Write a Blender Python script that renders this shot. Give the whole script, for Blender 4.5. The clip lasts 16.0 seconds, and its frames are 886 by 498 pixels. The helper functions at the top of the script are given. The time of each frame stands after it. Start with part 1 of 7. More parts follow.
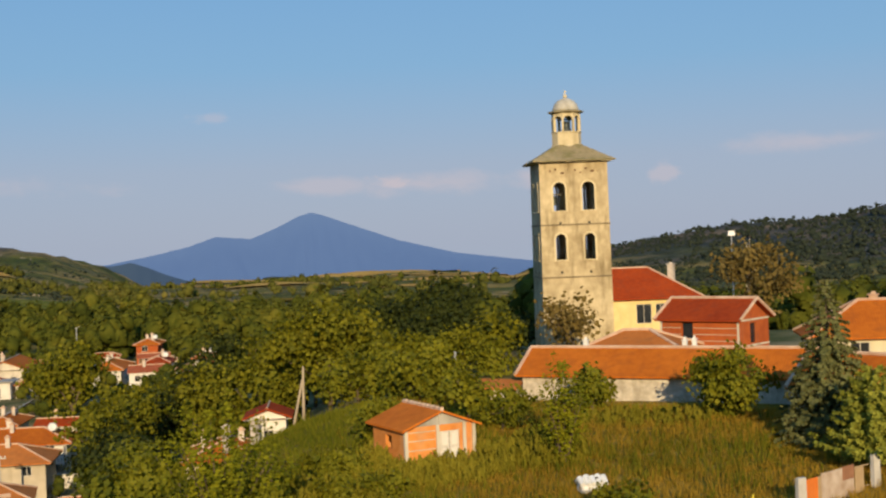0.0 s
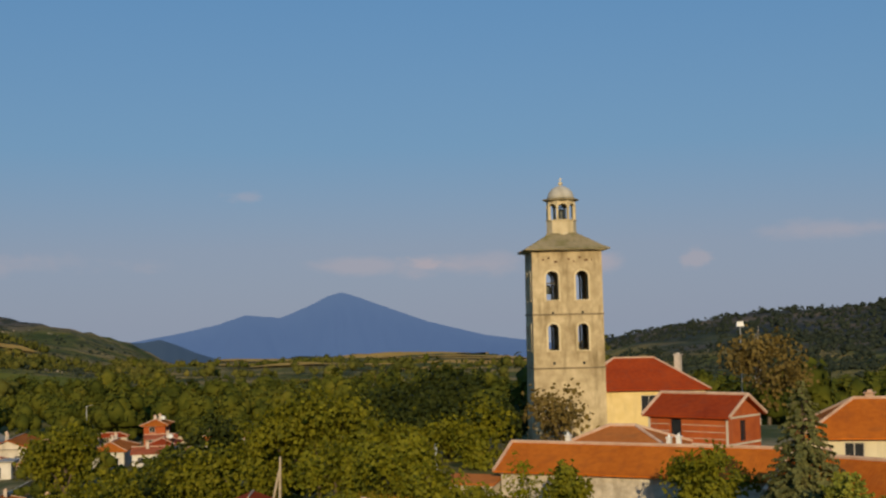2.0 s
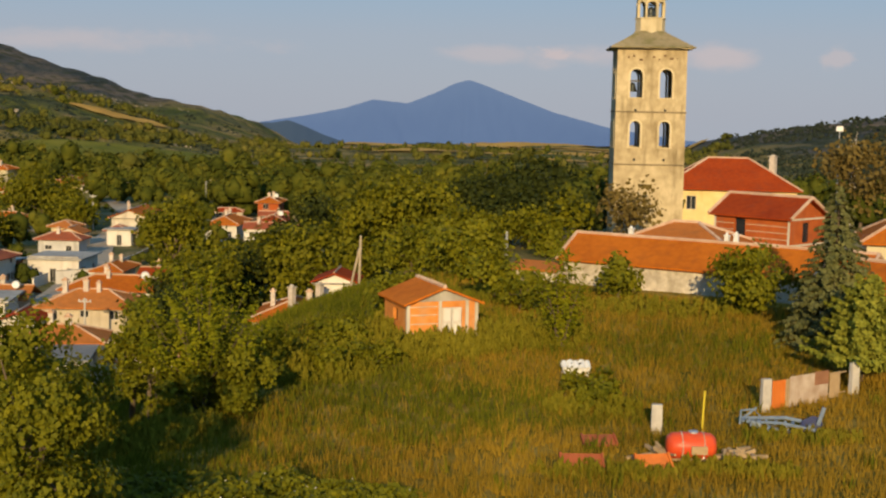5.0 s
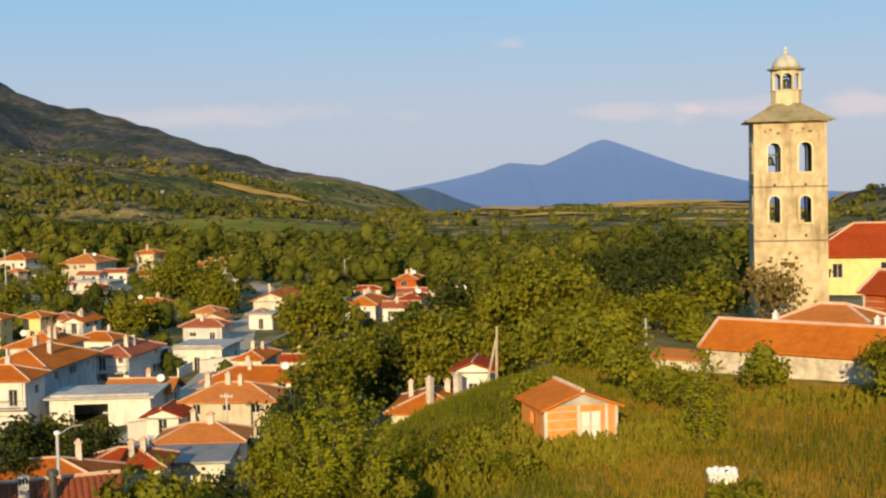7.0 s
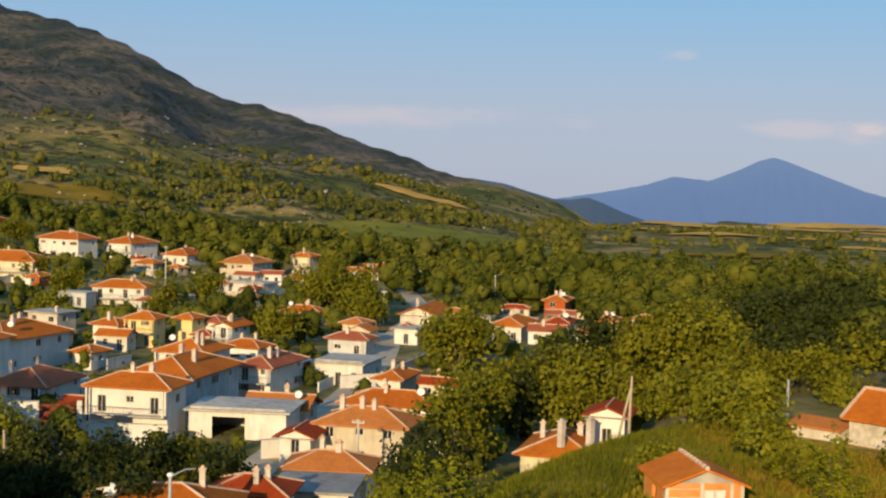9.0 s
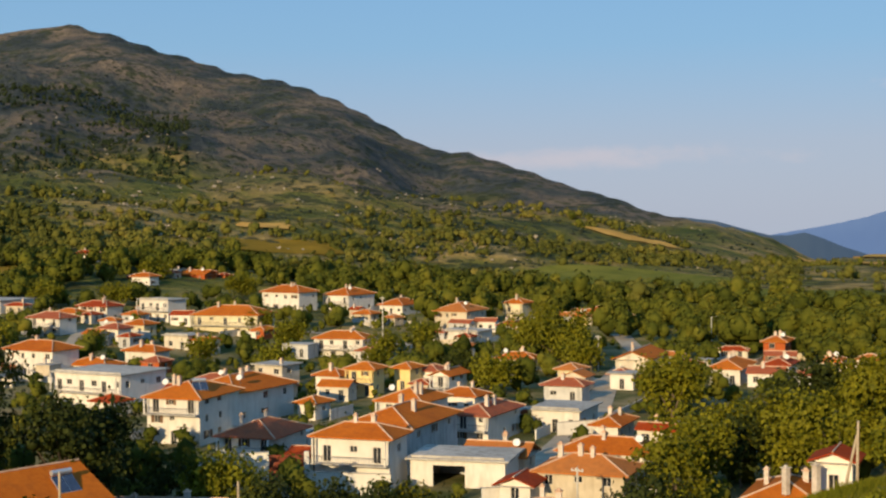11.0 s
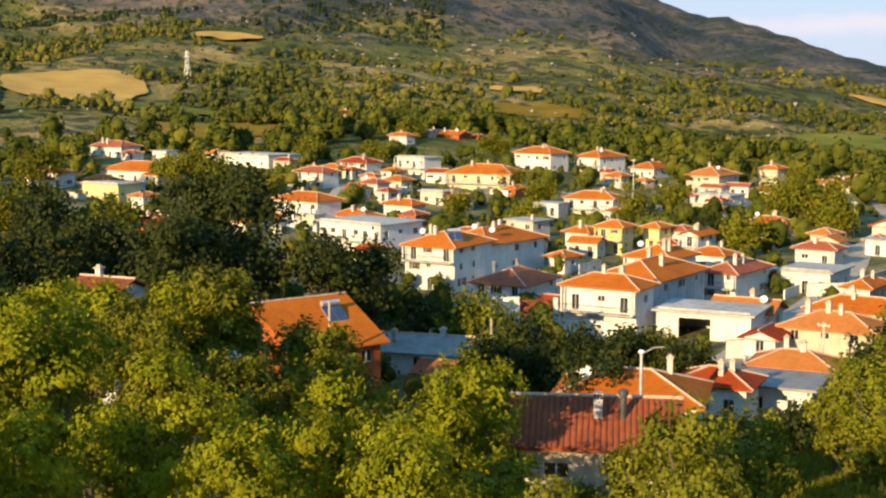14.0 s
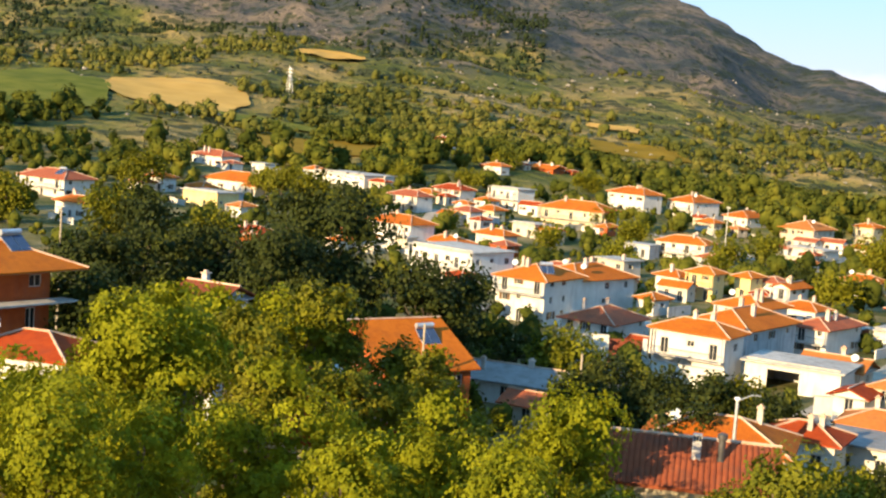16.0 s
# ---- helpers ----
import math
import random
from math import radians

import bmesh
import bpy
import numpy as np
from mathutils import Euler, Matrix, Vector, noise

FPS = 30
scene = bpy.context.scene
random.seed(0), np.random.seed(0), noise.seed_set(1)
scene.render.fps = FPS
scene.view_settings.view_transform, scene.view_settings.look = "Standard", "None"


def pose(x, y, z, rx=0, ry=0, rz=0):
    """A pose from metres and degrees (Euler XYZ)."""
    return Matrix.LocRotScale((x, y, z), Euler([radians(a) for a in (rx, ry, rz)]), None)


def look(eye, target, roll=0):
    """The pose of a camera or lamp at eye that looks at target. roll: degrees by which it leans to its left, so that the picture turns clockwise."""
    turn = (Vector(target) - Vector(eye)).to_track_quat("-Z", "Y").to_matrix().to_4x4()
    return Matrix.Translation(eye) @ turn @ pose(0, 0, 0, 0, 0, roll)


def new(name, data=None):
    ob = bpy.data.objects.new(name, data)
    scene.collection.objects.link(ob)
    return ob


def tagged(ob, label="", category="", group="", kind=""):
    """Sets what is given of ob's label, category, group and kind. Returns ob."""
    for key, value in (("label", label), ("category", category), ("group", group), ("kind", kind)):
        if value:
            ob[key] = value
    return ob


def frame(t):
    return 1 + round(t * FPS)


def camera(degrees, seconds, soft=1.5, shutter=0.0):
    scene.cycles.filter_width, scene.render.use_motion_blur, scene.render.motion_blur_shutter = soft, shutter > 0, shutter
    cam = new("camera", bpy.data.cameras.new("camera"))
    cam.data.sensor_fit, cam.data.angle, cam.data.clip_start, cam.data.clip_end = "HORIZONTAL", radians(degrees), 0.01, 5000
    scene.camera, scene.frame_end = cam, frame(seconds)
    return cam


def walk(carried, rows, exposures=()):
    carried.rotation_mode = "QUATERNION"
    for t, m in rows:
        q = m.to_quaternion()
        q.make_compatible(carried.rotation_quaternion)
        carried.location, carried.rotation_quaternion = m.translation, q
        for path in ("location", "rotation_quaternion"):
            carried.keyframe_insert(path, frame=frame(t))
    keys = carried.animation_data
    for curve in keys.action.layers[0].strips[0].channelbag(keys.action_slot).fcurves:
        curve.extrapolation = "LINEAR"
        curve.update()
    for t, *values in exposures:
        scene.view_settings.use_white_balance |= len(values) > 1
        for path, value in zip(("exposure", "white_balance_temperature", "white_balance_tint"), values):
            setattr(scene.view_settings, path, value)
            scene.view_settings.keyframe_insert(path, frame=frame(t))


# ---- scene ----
cam = camera(37.03, 16.0, soft=2.3)
PATH = [
    (0, (2.620, 1.520, 14.900), (1.834, 101.513, 14.045), -2.23),
    (0.5, (3.308, 2.536, 15.209), (1.741, 102.516, 16.411), -3.75),
    (1, (4.174, 3.809, 15.388), (1.619, 103.710, 19.040), -4.77),
    (1.5, (5.260, 4.335, 15.360), (2.495, 104.146, 20.851), -3.78),
    (2, (6.680, 3.930, 15.419), (3.744, 103.742, 20.794), -1.28),
    (2.5, (8.092, 3.034, 15.050), (4.422, 102.900, 18.691), 1.34),
    (3, (9.321, 1.987, 14.854), (4.278, 101.855, 15.825), 3.10),
    (3.5, (10.181, 0.948, 14.793), (3.641, 100.694, 11.979), 3.64),
    (4, (10.987, -0.112, 14.907), (2.857, 99.234, 6.880), 3.42),
    (4.2, (11.199, -0.388, 14.990), (2.474, 98.667, 4.404), 3.06),
    (6.3, (11.384, 0.060, 17.083), (-7.651, 97.768, 7.554), -1.78),
    (6.5, (11.376, 0.302, 17.341), (-8.705, 97.961, 9.632), -1.65),
    (7, (11.475, 1.255, 17.951), (-11.320, 98.453, 12.205), -1.42),
    (7.5, (11.704, 2.329, 18.745), (-13.783, 98.898, 13.765), -0.72),
    (8, (12.084, 3.257, 19.535), (-16.200, 99.064, 14.963), 0.24),
    (8.5, (12.440, 3.788, 20.265), (-18.729, 98.674, 15.256), 1.20),
    (8.7, (12.561, 3.866, 20.545), (-19.825, 98.320, 15.108), 1.39),
    (10.8, (13.030, 2.809, 21.575), (-34.445, 90.804, 19.885), -0.34),
    (11, (13.105, 2.564, 21.499), (-35.739, 89.798, 19.353), -0.68),
    (11.5, (13.386, 1.942, 21.275), (-38.821, 87.185, 18.434), -1.22),
    (12, (13.742, 1.338, 20.867), (-41.684, 84.521, 17.950), -1.51),
    (12.5, (14.156, 0.632, 20.478), (-44.205, 81.747, 16.700), -1.72),
    (13, (14.618, -0.146, 20.227), (-46.184, 79.031, 14.397), -1.68),
    (13.5, (15.166, -0.828, 20.053), (-47.476, 76.647, 11.486), -1.11),
    (14, (15.596, -1.365, 19.982), (-48.352, 74.572, 7.980), -0.08),
    (14.5, (16.041, -1.970, 20.122), (-49.114, 72.655, 6.482), 1.01),
    (15, (16.165, -2.603, 20.244), (-50.298, 71.078, 7.840), 2.21),
    (15.5, (16.131, -3.143, 20.300), (-51.618, 69.571, 9.222), 3.12),
    (16, (15.700, -3.845, 20.111), (-53.088, 68.042, 10.087), 4.07),
]
EXPOSURE = [(0.0, -0.15, 6500, 10), (0.5, -0.25, 6500, 10), (1.5, -0.58, 6380, 10), (3.0, -0.64, 6420, 10), (4.0, -0.5, 6850, 10), (4.2, -0.5, 6950, 10), (6.3, 0.5, 7200, 10), (7.0, 0.2, 6950, 10), (8.7, 0.05, 6780, 10), (10.8, 0.02, 6750, 10), (12.5, 0.0, 6680, 10), (13.5, 0.36, 6800, 10), (14.5, 0.88, 6850, 10), (16.0, 0.98, 6800, 10)]
walk(cam, [(t, look(eye, target, roll)) for t, eye, target, roll in PATH], EXPOSURE)

# ---- light: low evening sun behind the first view, clear sky ----
SUN_AZ, SUN_EL = 176.0, 16.0      # degrees: clockwise from +y, above the horizon


def sky_world():
    w = bpy.data.worlds.new("evening_sky")
    scene.world = w
    w.use_nodes = True
    nt = w.node_tree
    nt.nodes.clear()
    out = nt.nodes.new("ShaderNodeOutputWorld")
    bg = nt.nodes.new("ShaderNodeBackground")
    sky = nt.nodes.new("ShaderNodeTexSky")
    sky.sky_type = "NISHITA"
    sky.sun_disc = False
    sky.sun_elevation = radians(SUN_EL)
    sky.sun_rotation = radians(SUN_AZ)
    sky.altitude, sky.air_density, sky.dust_density, sky.ozone_density = 600, 1.0, 0.5, 2.5
    bg.inputs["Strength"].default_value = 0.09
    # small evening clouds low over the plain: direction (bearing to the west, rise), half widths, density
    tc = nt.nodes.new("ShaderNodeTexCoord")
    sep = nt.nodes.new("ShaderNodeSeparateXYZ")
    nt.links.new(tc.outputs["Generated"], sep.inputs[0])
    ragged = []
    for scale, seed in ((38.0, 0.4), (11.0, 2.7)):
        mp = nt.nodes.new("ShaderNodeMapping")
        mp.inputs["Scale"].default_value = (1, 1, 2.2)
        mp.inputs["Location"].default_value = (seed, seed, seed)
        nt.links.new(tc.outputs["Generated"], mp.inputs[0])
        n = nt.nodes.new("ShaderNodeTexNoise")
        n.inputs["Scale"].default_value, n.inputs["Detail"].default_value, n.inputs["Roughness"].default_value = scale, 6, 0.6
        nt.links.new(mp.outputs[0], n.inputs["Vector"])
        ragged.append(n.outputs[0])
    cloud = None
    for az, up, wide, high, soft, dense in ((2.6, 2.5, 0.020, 0.010, 0, 0.5), (-9.2, 2.45, 0.011, 0.010, 0, 0.3), (1.3, 2.35, 0.055, 0.011, 1, 0.34), (5.6, 2.4, 0.05, 0.008, 1, 0.28), (-4.3, 2.45, 0.03, 0.010, 1, 0.4), (10.1, 5.45, 0.016, 0.006, 0, 0.22), (24.0, 2.6, 0.16, 0.012, 1, 0.3), (-15.0, 3.4, 0.06, 0.009, 1, 0.3)):
        a, e = radians(az), radians(up)
        off = nt.nodes.new("ShaderNodeVectorMath")
        off.operation = "SUBTRACT"
        off.inputs[1].default_value = (-math.sin(a) * math.cos(e), math.cos(a) * math.cos(e), math.sin(e))
        nt.links.new(tc.outputs["Generated"], off.inputs[0])
        fit = nt.nodes.new("ShaderNodeVectorMath")
        fit.operation = "MULTIPLY"
        fit.inputs[1].default_value = (1 / wide, 1 / wide, 1 / high)
        nt.links.new(off.outputs[0], fit.inputs[0])
        ln = nt.nodes.new("ShaderNodeVectorMath")
        ln.operation = "LENGTH"
        nt.links.new(fit.outputs[0], ln.inputs[0])
        frayed = nt.nodes.new("ShaderNodeMath")
        frayed.operation = "MULTIPLY_ADD"
        frayed.inputs[1].default_value = -3.2
        nt.links.new(ragged[soft], frayed.inputs[0])
        nt.links.new(ln.outputs["Value"], frayed.inputs[2])
        r = nt.nodes.new("ShaderNodeMapRange")
        r.interpolation_type = "SMOOTHSTEP"
        r.inputs["From Min"].default_value, r.inputs["From Max"].default_value, r.inputs["To Min"].default_value, r.inputs["To Max"].default_value = -1.5, -0.55, dense, 0.0
        nt.links.new(frayed.outputs[0], r.inputs[0])
        if cloud is None:
            cloud = r.outputs[0]
        else:
            mx = nt.nodes.new("ShaderNodeMath")
            mx.operation = "MAXIMUM"
            nt.links.new(cloud, mx.inputs[0])
            nt.links.new(r.outputs[0], mx.inputs[1])
            cloud = mx.outputs[0]
    # haze over the plain: greyer and mauve towards the horizon
    low = nt.nodes.new("ShaderNodeValToRGB")
    tint = nt.nodes.new("ShaderNodeValToRGB")
    for k, (pos, v, c) in enumerate(((0.0, 0.92, (0.29, 0.335, 0.435)), (0.055, 0.88, (0.275, 0.335, 0.455)), (0.13, 0.78, (0.175, 0.335, 0.53)), (0.26, 0.65, (0.125, 0.315, 0.58)))):
        for rp, col in ((low, (v, v, v, 1)), (tint, (*c, 1))):
            el = rp.color_ramp.elements[k] if k < 2 else rp.color_ramp.elements.new(pos)
            el.position, el.color = pos, col
    nt.links.new(sep.outputs[2], low.inputs[0])
    nt.links.new(sep.outputs[2], tint.inputs[0])
    scale = nt.nodes.new("ShaderNodeVectorMath")
    scale.operation = "SCALE"
    scale.inputs["Scale"].default_value = 15.5
    nt.links.new(tint.outputs[0], scale.inputs[0])
    haze = nt.nodes.new("ShaderNodeMixRGB")
    nt.links.new(low.outputs[0], haze.inputs[0])
    nt.links.new(sky.outputs[0], haze.inputs[1])
    nt.links.new(scale.outputs[0], haze.inputs[2])
    mix = nt.nodes.new("ShaderNodeMixRGB")
    mix.inputs[2].default_value = (9.0, 7.0, 6.8, 1)
    nt.links.new(cloud, mix.inputs[0])
    nt.links.new(haze.outputs[0], mix.inputs[1])
    nt.links.new(mix.outputs[0], bg.inputs["Color"])
    nt.links.new(bg.outputs[0], out.inputs[0])


sky_world()
sun_data = bpy.data.lights.new("sun", "SUN")
sun_data.energy, sun_data.angle, sun_data.color = 5.7, radians(0.55), (1.0, 0.765, 0.44)
sun = new("sun", sun_data)
sa, se = radians(SUN_AZ), radians(SUN_EL)
sun.matrix_world = look((300 * math.sin(sa) * math.cos(se), 300 * math.cos(sa) * math.cos(se), 300 * math.sin(se)), (0, 0, 0))


# ---- materials ----
def mat(name, dark, light, scale=3.0, rough=0.85, bump=0.0, bump_scale=40.0, island=0.0, metal=0.0, stain=0.0, stain_col=(0.1, 0.08, 0.05), wave=0.0, wave_scale=12.0, obj=0.0, spec=0.3, big=0.12, thin=0.0):
    """A surface between two colours: coarse and fine noise, stains, relief; island, obj: change from piece to piece."""
    m = bpy.data.materials.new(name)
    m.use_nodes = True
    nt = m.node_tree
    p = nt.nodes["Principled BSDF"]
    p.inputs["Roughness"].default_value, p.inputs["Metallic"].default_value = rough, metal
    p.inputs["Specular IOR Level"].default_value = spec
    geo = nt.nodes.new("ShaderNodeNewGeometry")
    n1 = nt.nodes.new("ShaderNodeTexNoise")
    n1.inputs["Scale"].default_value, n1.inputs["Detail"].default_value = scale, 6
    n2 = nt.nodes.new("ShaderNodeTexNoise")
    n2.inputs["Scale"].default_value, n2.inputs["Detail"].default_value = scale * big, 3
    for n in (n1, n2):
        nt.links.new(geo.outputs["Position"], n.inputs["Vector"])
    add = nt.nodes.new("ShaderNodeMath")
    add.operation = "ADD"
    nt.links.new(n1.outputs[0], add.inputs[0])
    nt.links.new(n2.outputs[0], add.inputs[1])
    fac = add.outputs[0]
    for amount, src in ((island, geo.outputs["Random Per Island"]), (obj, None)):
        if amount:
            if src is None:
                src = nt.nodes.new("ShaderNodeObjectInfo").outputs["Random"]
            ma = nt.nodes.new("ShaderNodeMath")
            ma.operation = "MULTIPLY_ADD"
            ma.inputs[1].default_value = amount
            nt.links.new(src, ma.inputs[0])
            nt.links.new(fac, ma.inputs[2])
            fac = ma.outputs[0]
    rng = nt.nodes.new("ShaderNodeMapRange")
    rng.inputs["From Min"].default_value, rng.inputs["From Max"].default_value = 0.7, 1.3 + island + obj
    nt.links.new(fac, rng.inputs[0])
    mix = nt.nodes.new("ShaderNodeMixRGB")
    mix.inputs[1].default_value, mix.inputs[2].default_value = (*dark, 1), (*light, 1)
    nt.links.new(rng.outputs[0], mix.inputs[0])
    col = mix.outputs[0]
    if stain:
        mp = nt.nodes.new("ShaderNodeMapping")
        mp.inputs["Scale"].default_value = (1.0, 1.0, 0.22)
        nt.links.new(geo.outputs["Position"], mp.inputs[0])
        n3 = nt.nodes.new("ShaderNodeTexNoise")
        n3.inputs["Scale"].default_value, n3.inputs["Detail"].default_value = 1.1, 8
        nt.links.new(mp.outputs[0], n3.inputs["Vector"])
        r3 = nt.nodes.new("ShaderNodeMapRange")
        r3.inputs["From Min"].default_value, r3.inputs["From Max"].default_value, r3.inputs["To Max"].default_value = 0.5, 0.72, stain
        nt.links.new(n3.outputs[0], r3.inputs[0])
        ms = nt.nodes.new("ShaderNodeMixRGB")
        ms.inputs[2].default_value = (*stain_col, 1)
        nt.links.new(r3.outputs[0], ms.inputs[0])
        nt.links.new(col, ms.inputs[1])
        col = ms.outputs[0]
    nt.links.new(col, p.inputs["Base Color"])
    if bump or wave:
        bp = nt.nodes.new("ShaderNodeBump")
        bp.inputs["Strength"].default_value = bump or wave
        bp.inputs["Distance"].default_value = 0.05
        if wave:
            tc = nt.nodes.new("ShaderNodeTexCoord")
            wv = nt.nodes.new("ShaderNodeTexWave")
            wv.inputs["Scale"].default_value, wv.inputs["Distortion"].default_value, wv.inputs["Detail"].default_value = wave_scale, 1.2, 2
            nt.links.new(tc.outputs["Object"], wv.inputs["Vector"])
            nt.links.new(wv.outputs[1], bp.inputs["Height"])
        else:
            nb = nt.nodes.new("ShaderNodeTexNoise")
            nb.inputs["Scale"].default_value, nb.inputs["Detail"].default_value = bump_scale, 4
            nt.links.new(geo.outputs["Position"], nb.inputs["Vector"])
            nt.links.new(nb.outputs[0], bp.inputs["Height"])
        nt.links.new(bp.outputs[0], p.inputs["Normal"])
    if thin:
        tr = nt.nodes.new("ShaderNodeBsdfTranslucent")
        nt.links.new(col, tr.inputs["Color"])
        ms = nt.nodes.new("ShaderNodeMixShader")
        ms.inputs[0].default_value = thin
        nt.links.new(p.outputs[0], ms.inputs[1])
        nt.links.new(tr.outputs[0], ms.inputs[2])
        nt.links.new(ms.outputs[0], nt.nodes["Material Output"].inputs["Surface"])
    return m


white = mat("white_render", (0.55, 0.51, 0.45), (0.73, 0.70, 0.635), 0.8, stain=0.4, stain_col=(0.36, 0.31, 0.25), spec=0.15, obj=0.5)
cream = mat("cream_render", (0.52, 0.45, 0.29), (0.66, 0.59, 0.41), 0.8, stain=0.45, stain_col=(0.3, 0.25, 0.18))
yellow = mat("yellow_render", (0.64, 0.48, 0.19), (0.76, 0.60, 0.29), 0.8, stain=0.25, stain_col=(0.35, 0.25, 0.12))
beige = mat("beige_render", (0.44, 0.37, 0.27), (0.58, 0.50, 0.38), 0.9, stain=0.5, stain_col=(0.26, 0.21, 0.15))
pale = mat("pale_plaster", (0.46, 0.41, 0.33), (0.64, 0.58, 0.48), 0.9, stain=0.5, stain_col=(0.28, 0.24, 0.18), spec=0.15)
grey = mat("grey_render", (0.38, 0.38, 0.38), (0.55, 0.54, 0.52), 0.9, stain=0.4)
brick = mat("red_brick", (0.29, 0.058, 0.013), (0.44, 0.105, 0.021), 1.5, stain=0.3, stain_col=(0.2, 0.1, 0.07))
orange = mat("orange_tiles", (0.34, 0.079, 0.008), (0.53, 0.150, 0.015), 2.2, 0.85, wave=0.22, wave_scale=1.3, stain=0.45, stain_col=(0.25, 0.070, 0.016), obj=0.3, spec=0.1)
red = mat("red_tiles", (0.23, 0.030, 0.007), (0.37, 0.058, 0.010), 2.2, 0.85, wave=0.22, wave_scale=1.3, stain=0.3, stain_col=(0.16, 0.05, 0.03), obj=0.2, spec=0.1)
maroon = mat("weathered_red_tiles", (0.26, 0.065, 0.032), (0.40, 0.115, 0.05), 2.2, 0.85, wave=0.22, wave_scale=1.3, stain=0.5, stain_col=(0.15, 0.07, 0.045), obj=0.2, spec=0.1)
tan = mat("faded_tan_tiles", (0.37, 0.115, 0.024), (0.51, 0.18, 0.045), 2.2, 0.85, wave=0.22, wave_scale=1.3, stain=0.5, stain_col=(0.26, 0.11, 0.04), obj=0.2, spec=0.1)
slab = mat("concrete_slab", (0.30, 0.28, 0.25), (0.50, 0.47, 0.42), 0.9, stain=0.4)
metal = mat("grey_sheet_roof", (0.20, 0.195, 0.185), (0.33, 0.32, 0.30), 0.7, 0.7, wave=0.25, wave_scale=1.2, spec=0.15, stain=0.4)
ridge_mortar = mat("ridge_mortar", (0.44, 0.26, 0.16), (0.64, 0.47, 0.35), 1.2)
glass = mat("dark_glass", (0.012, 0.014, 0.018), (0.03, 0.034, 0.04), 1, 0.12, spec=0.5)
frame_paint = mat("window_paint", (0.42, 0.38, 0.32), (0.62, 0.58, 0.52), 3)
shutter_wood = mat("brown_shutter", (0.10, 0.055, 0.03), (0.18, 0.10, 0.05), 4)
rail_iron = mat("dark_iron", (0.05, 0.05, 0.05), (0.12, 0.11, 0.10), 6, 0.6, metal=0.5)
chim_plaster = mat("chimney_plaster", (0.42, 0.36, 0.30), (0.66, 0.59, 0.52), 3, stain=0.4)
steel = mat("galvanised_steel", (0.45, 0.46, 0.48), (0.62, 0.63, 0.65), 3, 0.4, metal=0.6)
dish_paint = mat("white_dish_paint", (0.62, 0.61, 0.58), (0.78, 0.77, 0.74), 3, 0.5)
solar_glass = mat("solar_glass", (0.02, 0.03, 0.06), (0.04, 0.06, 0.12), 2, 0.1, spec=0.6)
pole_wood = mat("pole_wood", (0.30, 0.24, 0.17), (0.46, 0.38, 0.28), 4)
concrete = mat("pole_concrete", (0.42, 0.39, 0.35), (0.58, 0.55, 0.50), 3, stain=0.3)
tower_plaster = mat("ochre_tower_plaster", (0.36, 0.28, 0.160), (0.62, 0.51, 0.32), 1.3, bump=0.5, bump_scale=3, stain=0.9, stain_col=(0.19, 0.14, 0.07), spec=0.1)
tower_trim = mat("pale_tower_plaster", (0.52, 0.43, 0.26), (0.68, 0.58, 0.38), 1.2, stain=0.5, stain_col=(0.28, 0.22, 0.12), spec=0.1)
slate = mat("stone_slabs", (0.20, 0.165, 0.09), (0.38, 0.31, 0.18), 1.6, bump=0.5, bump_scale=5, island=0.5, stain=0.7, stain_col=(0.13, 0.125, 0.03))
band_stone = mat("weathered_shadow_band_stone", (0.15, 0.115, 0.065), (0.30, 0.235, 0.14), 2.0, stain=0.5)
old_tiles = mat("old_brown_red_tiles", (0.17, 0.040, 0.018), (0.27, 0.072, 0.030), 1.6, 0.85, stain=0.6, stain_col=(0.12, 0.055, 0.035), obj=0.3, spec=0.1)
bronze = mat("bell_bronze", (0.05, 0.06, 0.06), (0.12, 0.13, 0.12), 5, 0.45, metal=0.8)
bark = mat("bark", (0.07, 0.05, 0.035), (0.16, 0.12, 0.08), 6)
leaf_a = mat("walnut_leaves", (0.044, 0.054, 0.004), (0.215, 0.196, 0.011), 0.7, 0.6, island=0.5, spec=0.1, big=0.7, thin=0.22)
leaf_w = mat("bright_walnut_leaves", (0.070, 0.088, 0.005), (0.30, 0.29, 0.013), 0.6, 0.6, island=0.25, spec=0.05, big=0.7, thin=0.28)
leaf_b = mat("acacia_leaves", (0.052, 0.066, 0.005), (0.22, 0.203, 0.012), 0.7, 0.6, island=0.5, spec=0.1, big=0.7, thin=0.22)
fan_leaf = mat("feathery_leaves", (0.070, 0.090, 0.007), (0.36, 0.34, 0.018), 0.7, 0.6, island=0.5, spec=0.05, big=0.7, thin=0.45)
# Tone of the dark trees; on dark bushes it also carries their shade.
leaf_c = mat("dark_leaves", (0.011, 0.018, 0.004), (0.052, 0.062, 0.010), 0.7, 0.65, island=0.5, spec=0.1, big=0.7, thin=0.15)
leaf_dry = mat("dry_leaves", (0.12, 0.085, 0.022), (0.24, 0.17, 0.05), 0.5, 0.7, island=0.5, spec=0.1, big=0.4, thin=0.3)
needle = mat("spruce_needles", (0.055, 0.068, 0.024), (0.22, 0.215, 0.075), 0.8, 0.7, island=0.6, spec=0.1, big=0.4, thin=0.15)
juniper = mat("juniper_needles", (0.095, 0.125, 0.016), (0.33, 0.32, 0.045), 0.8, 0.7, island=0.6, spec=0.1, big=0.4, thin=0.15)
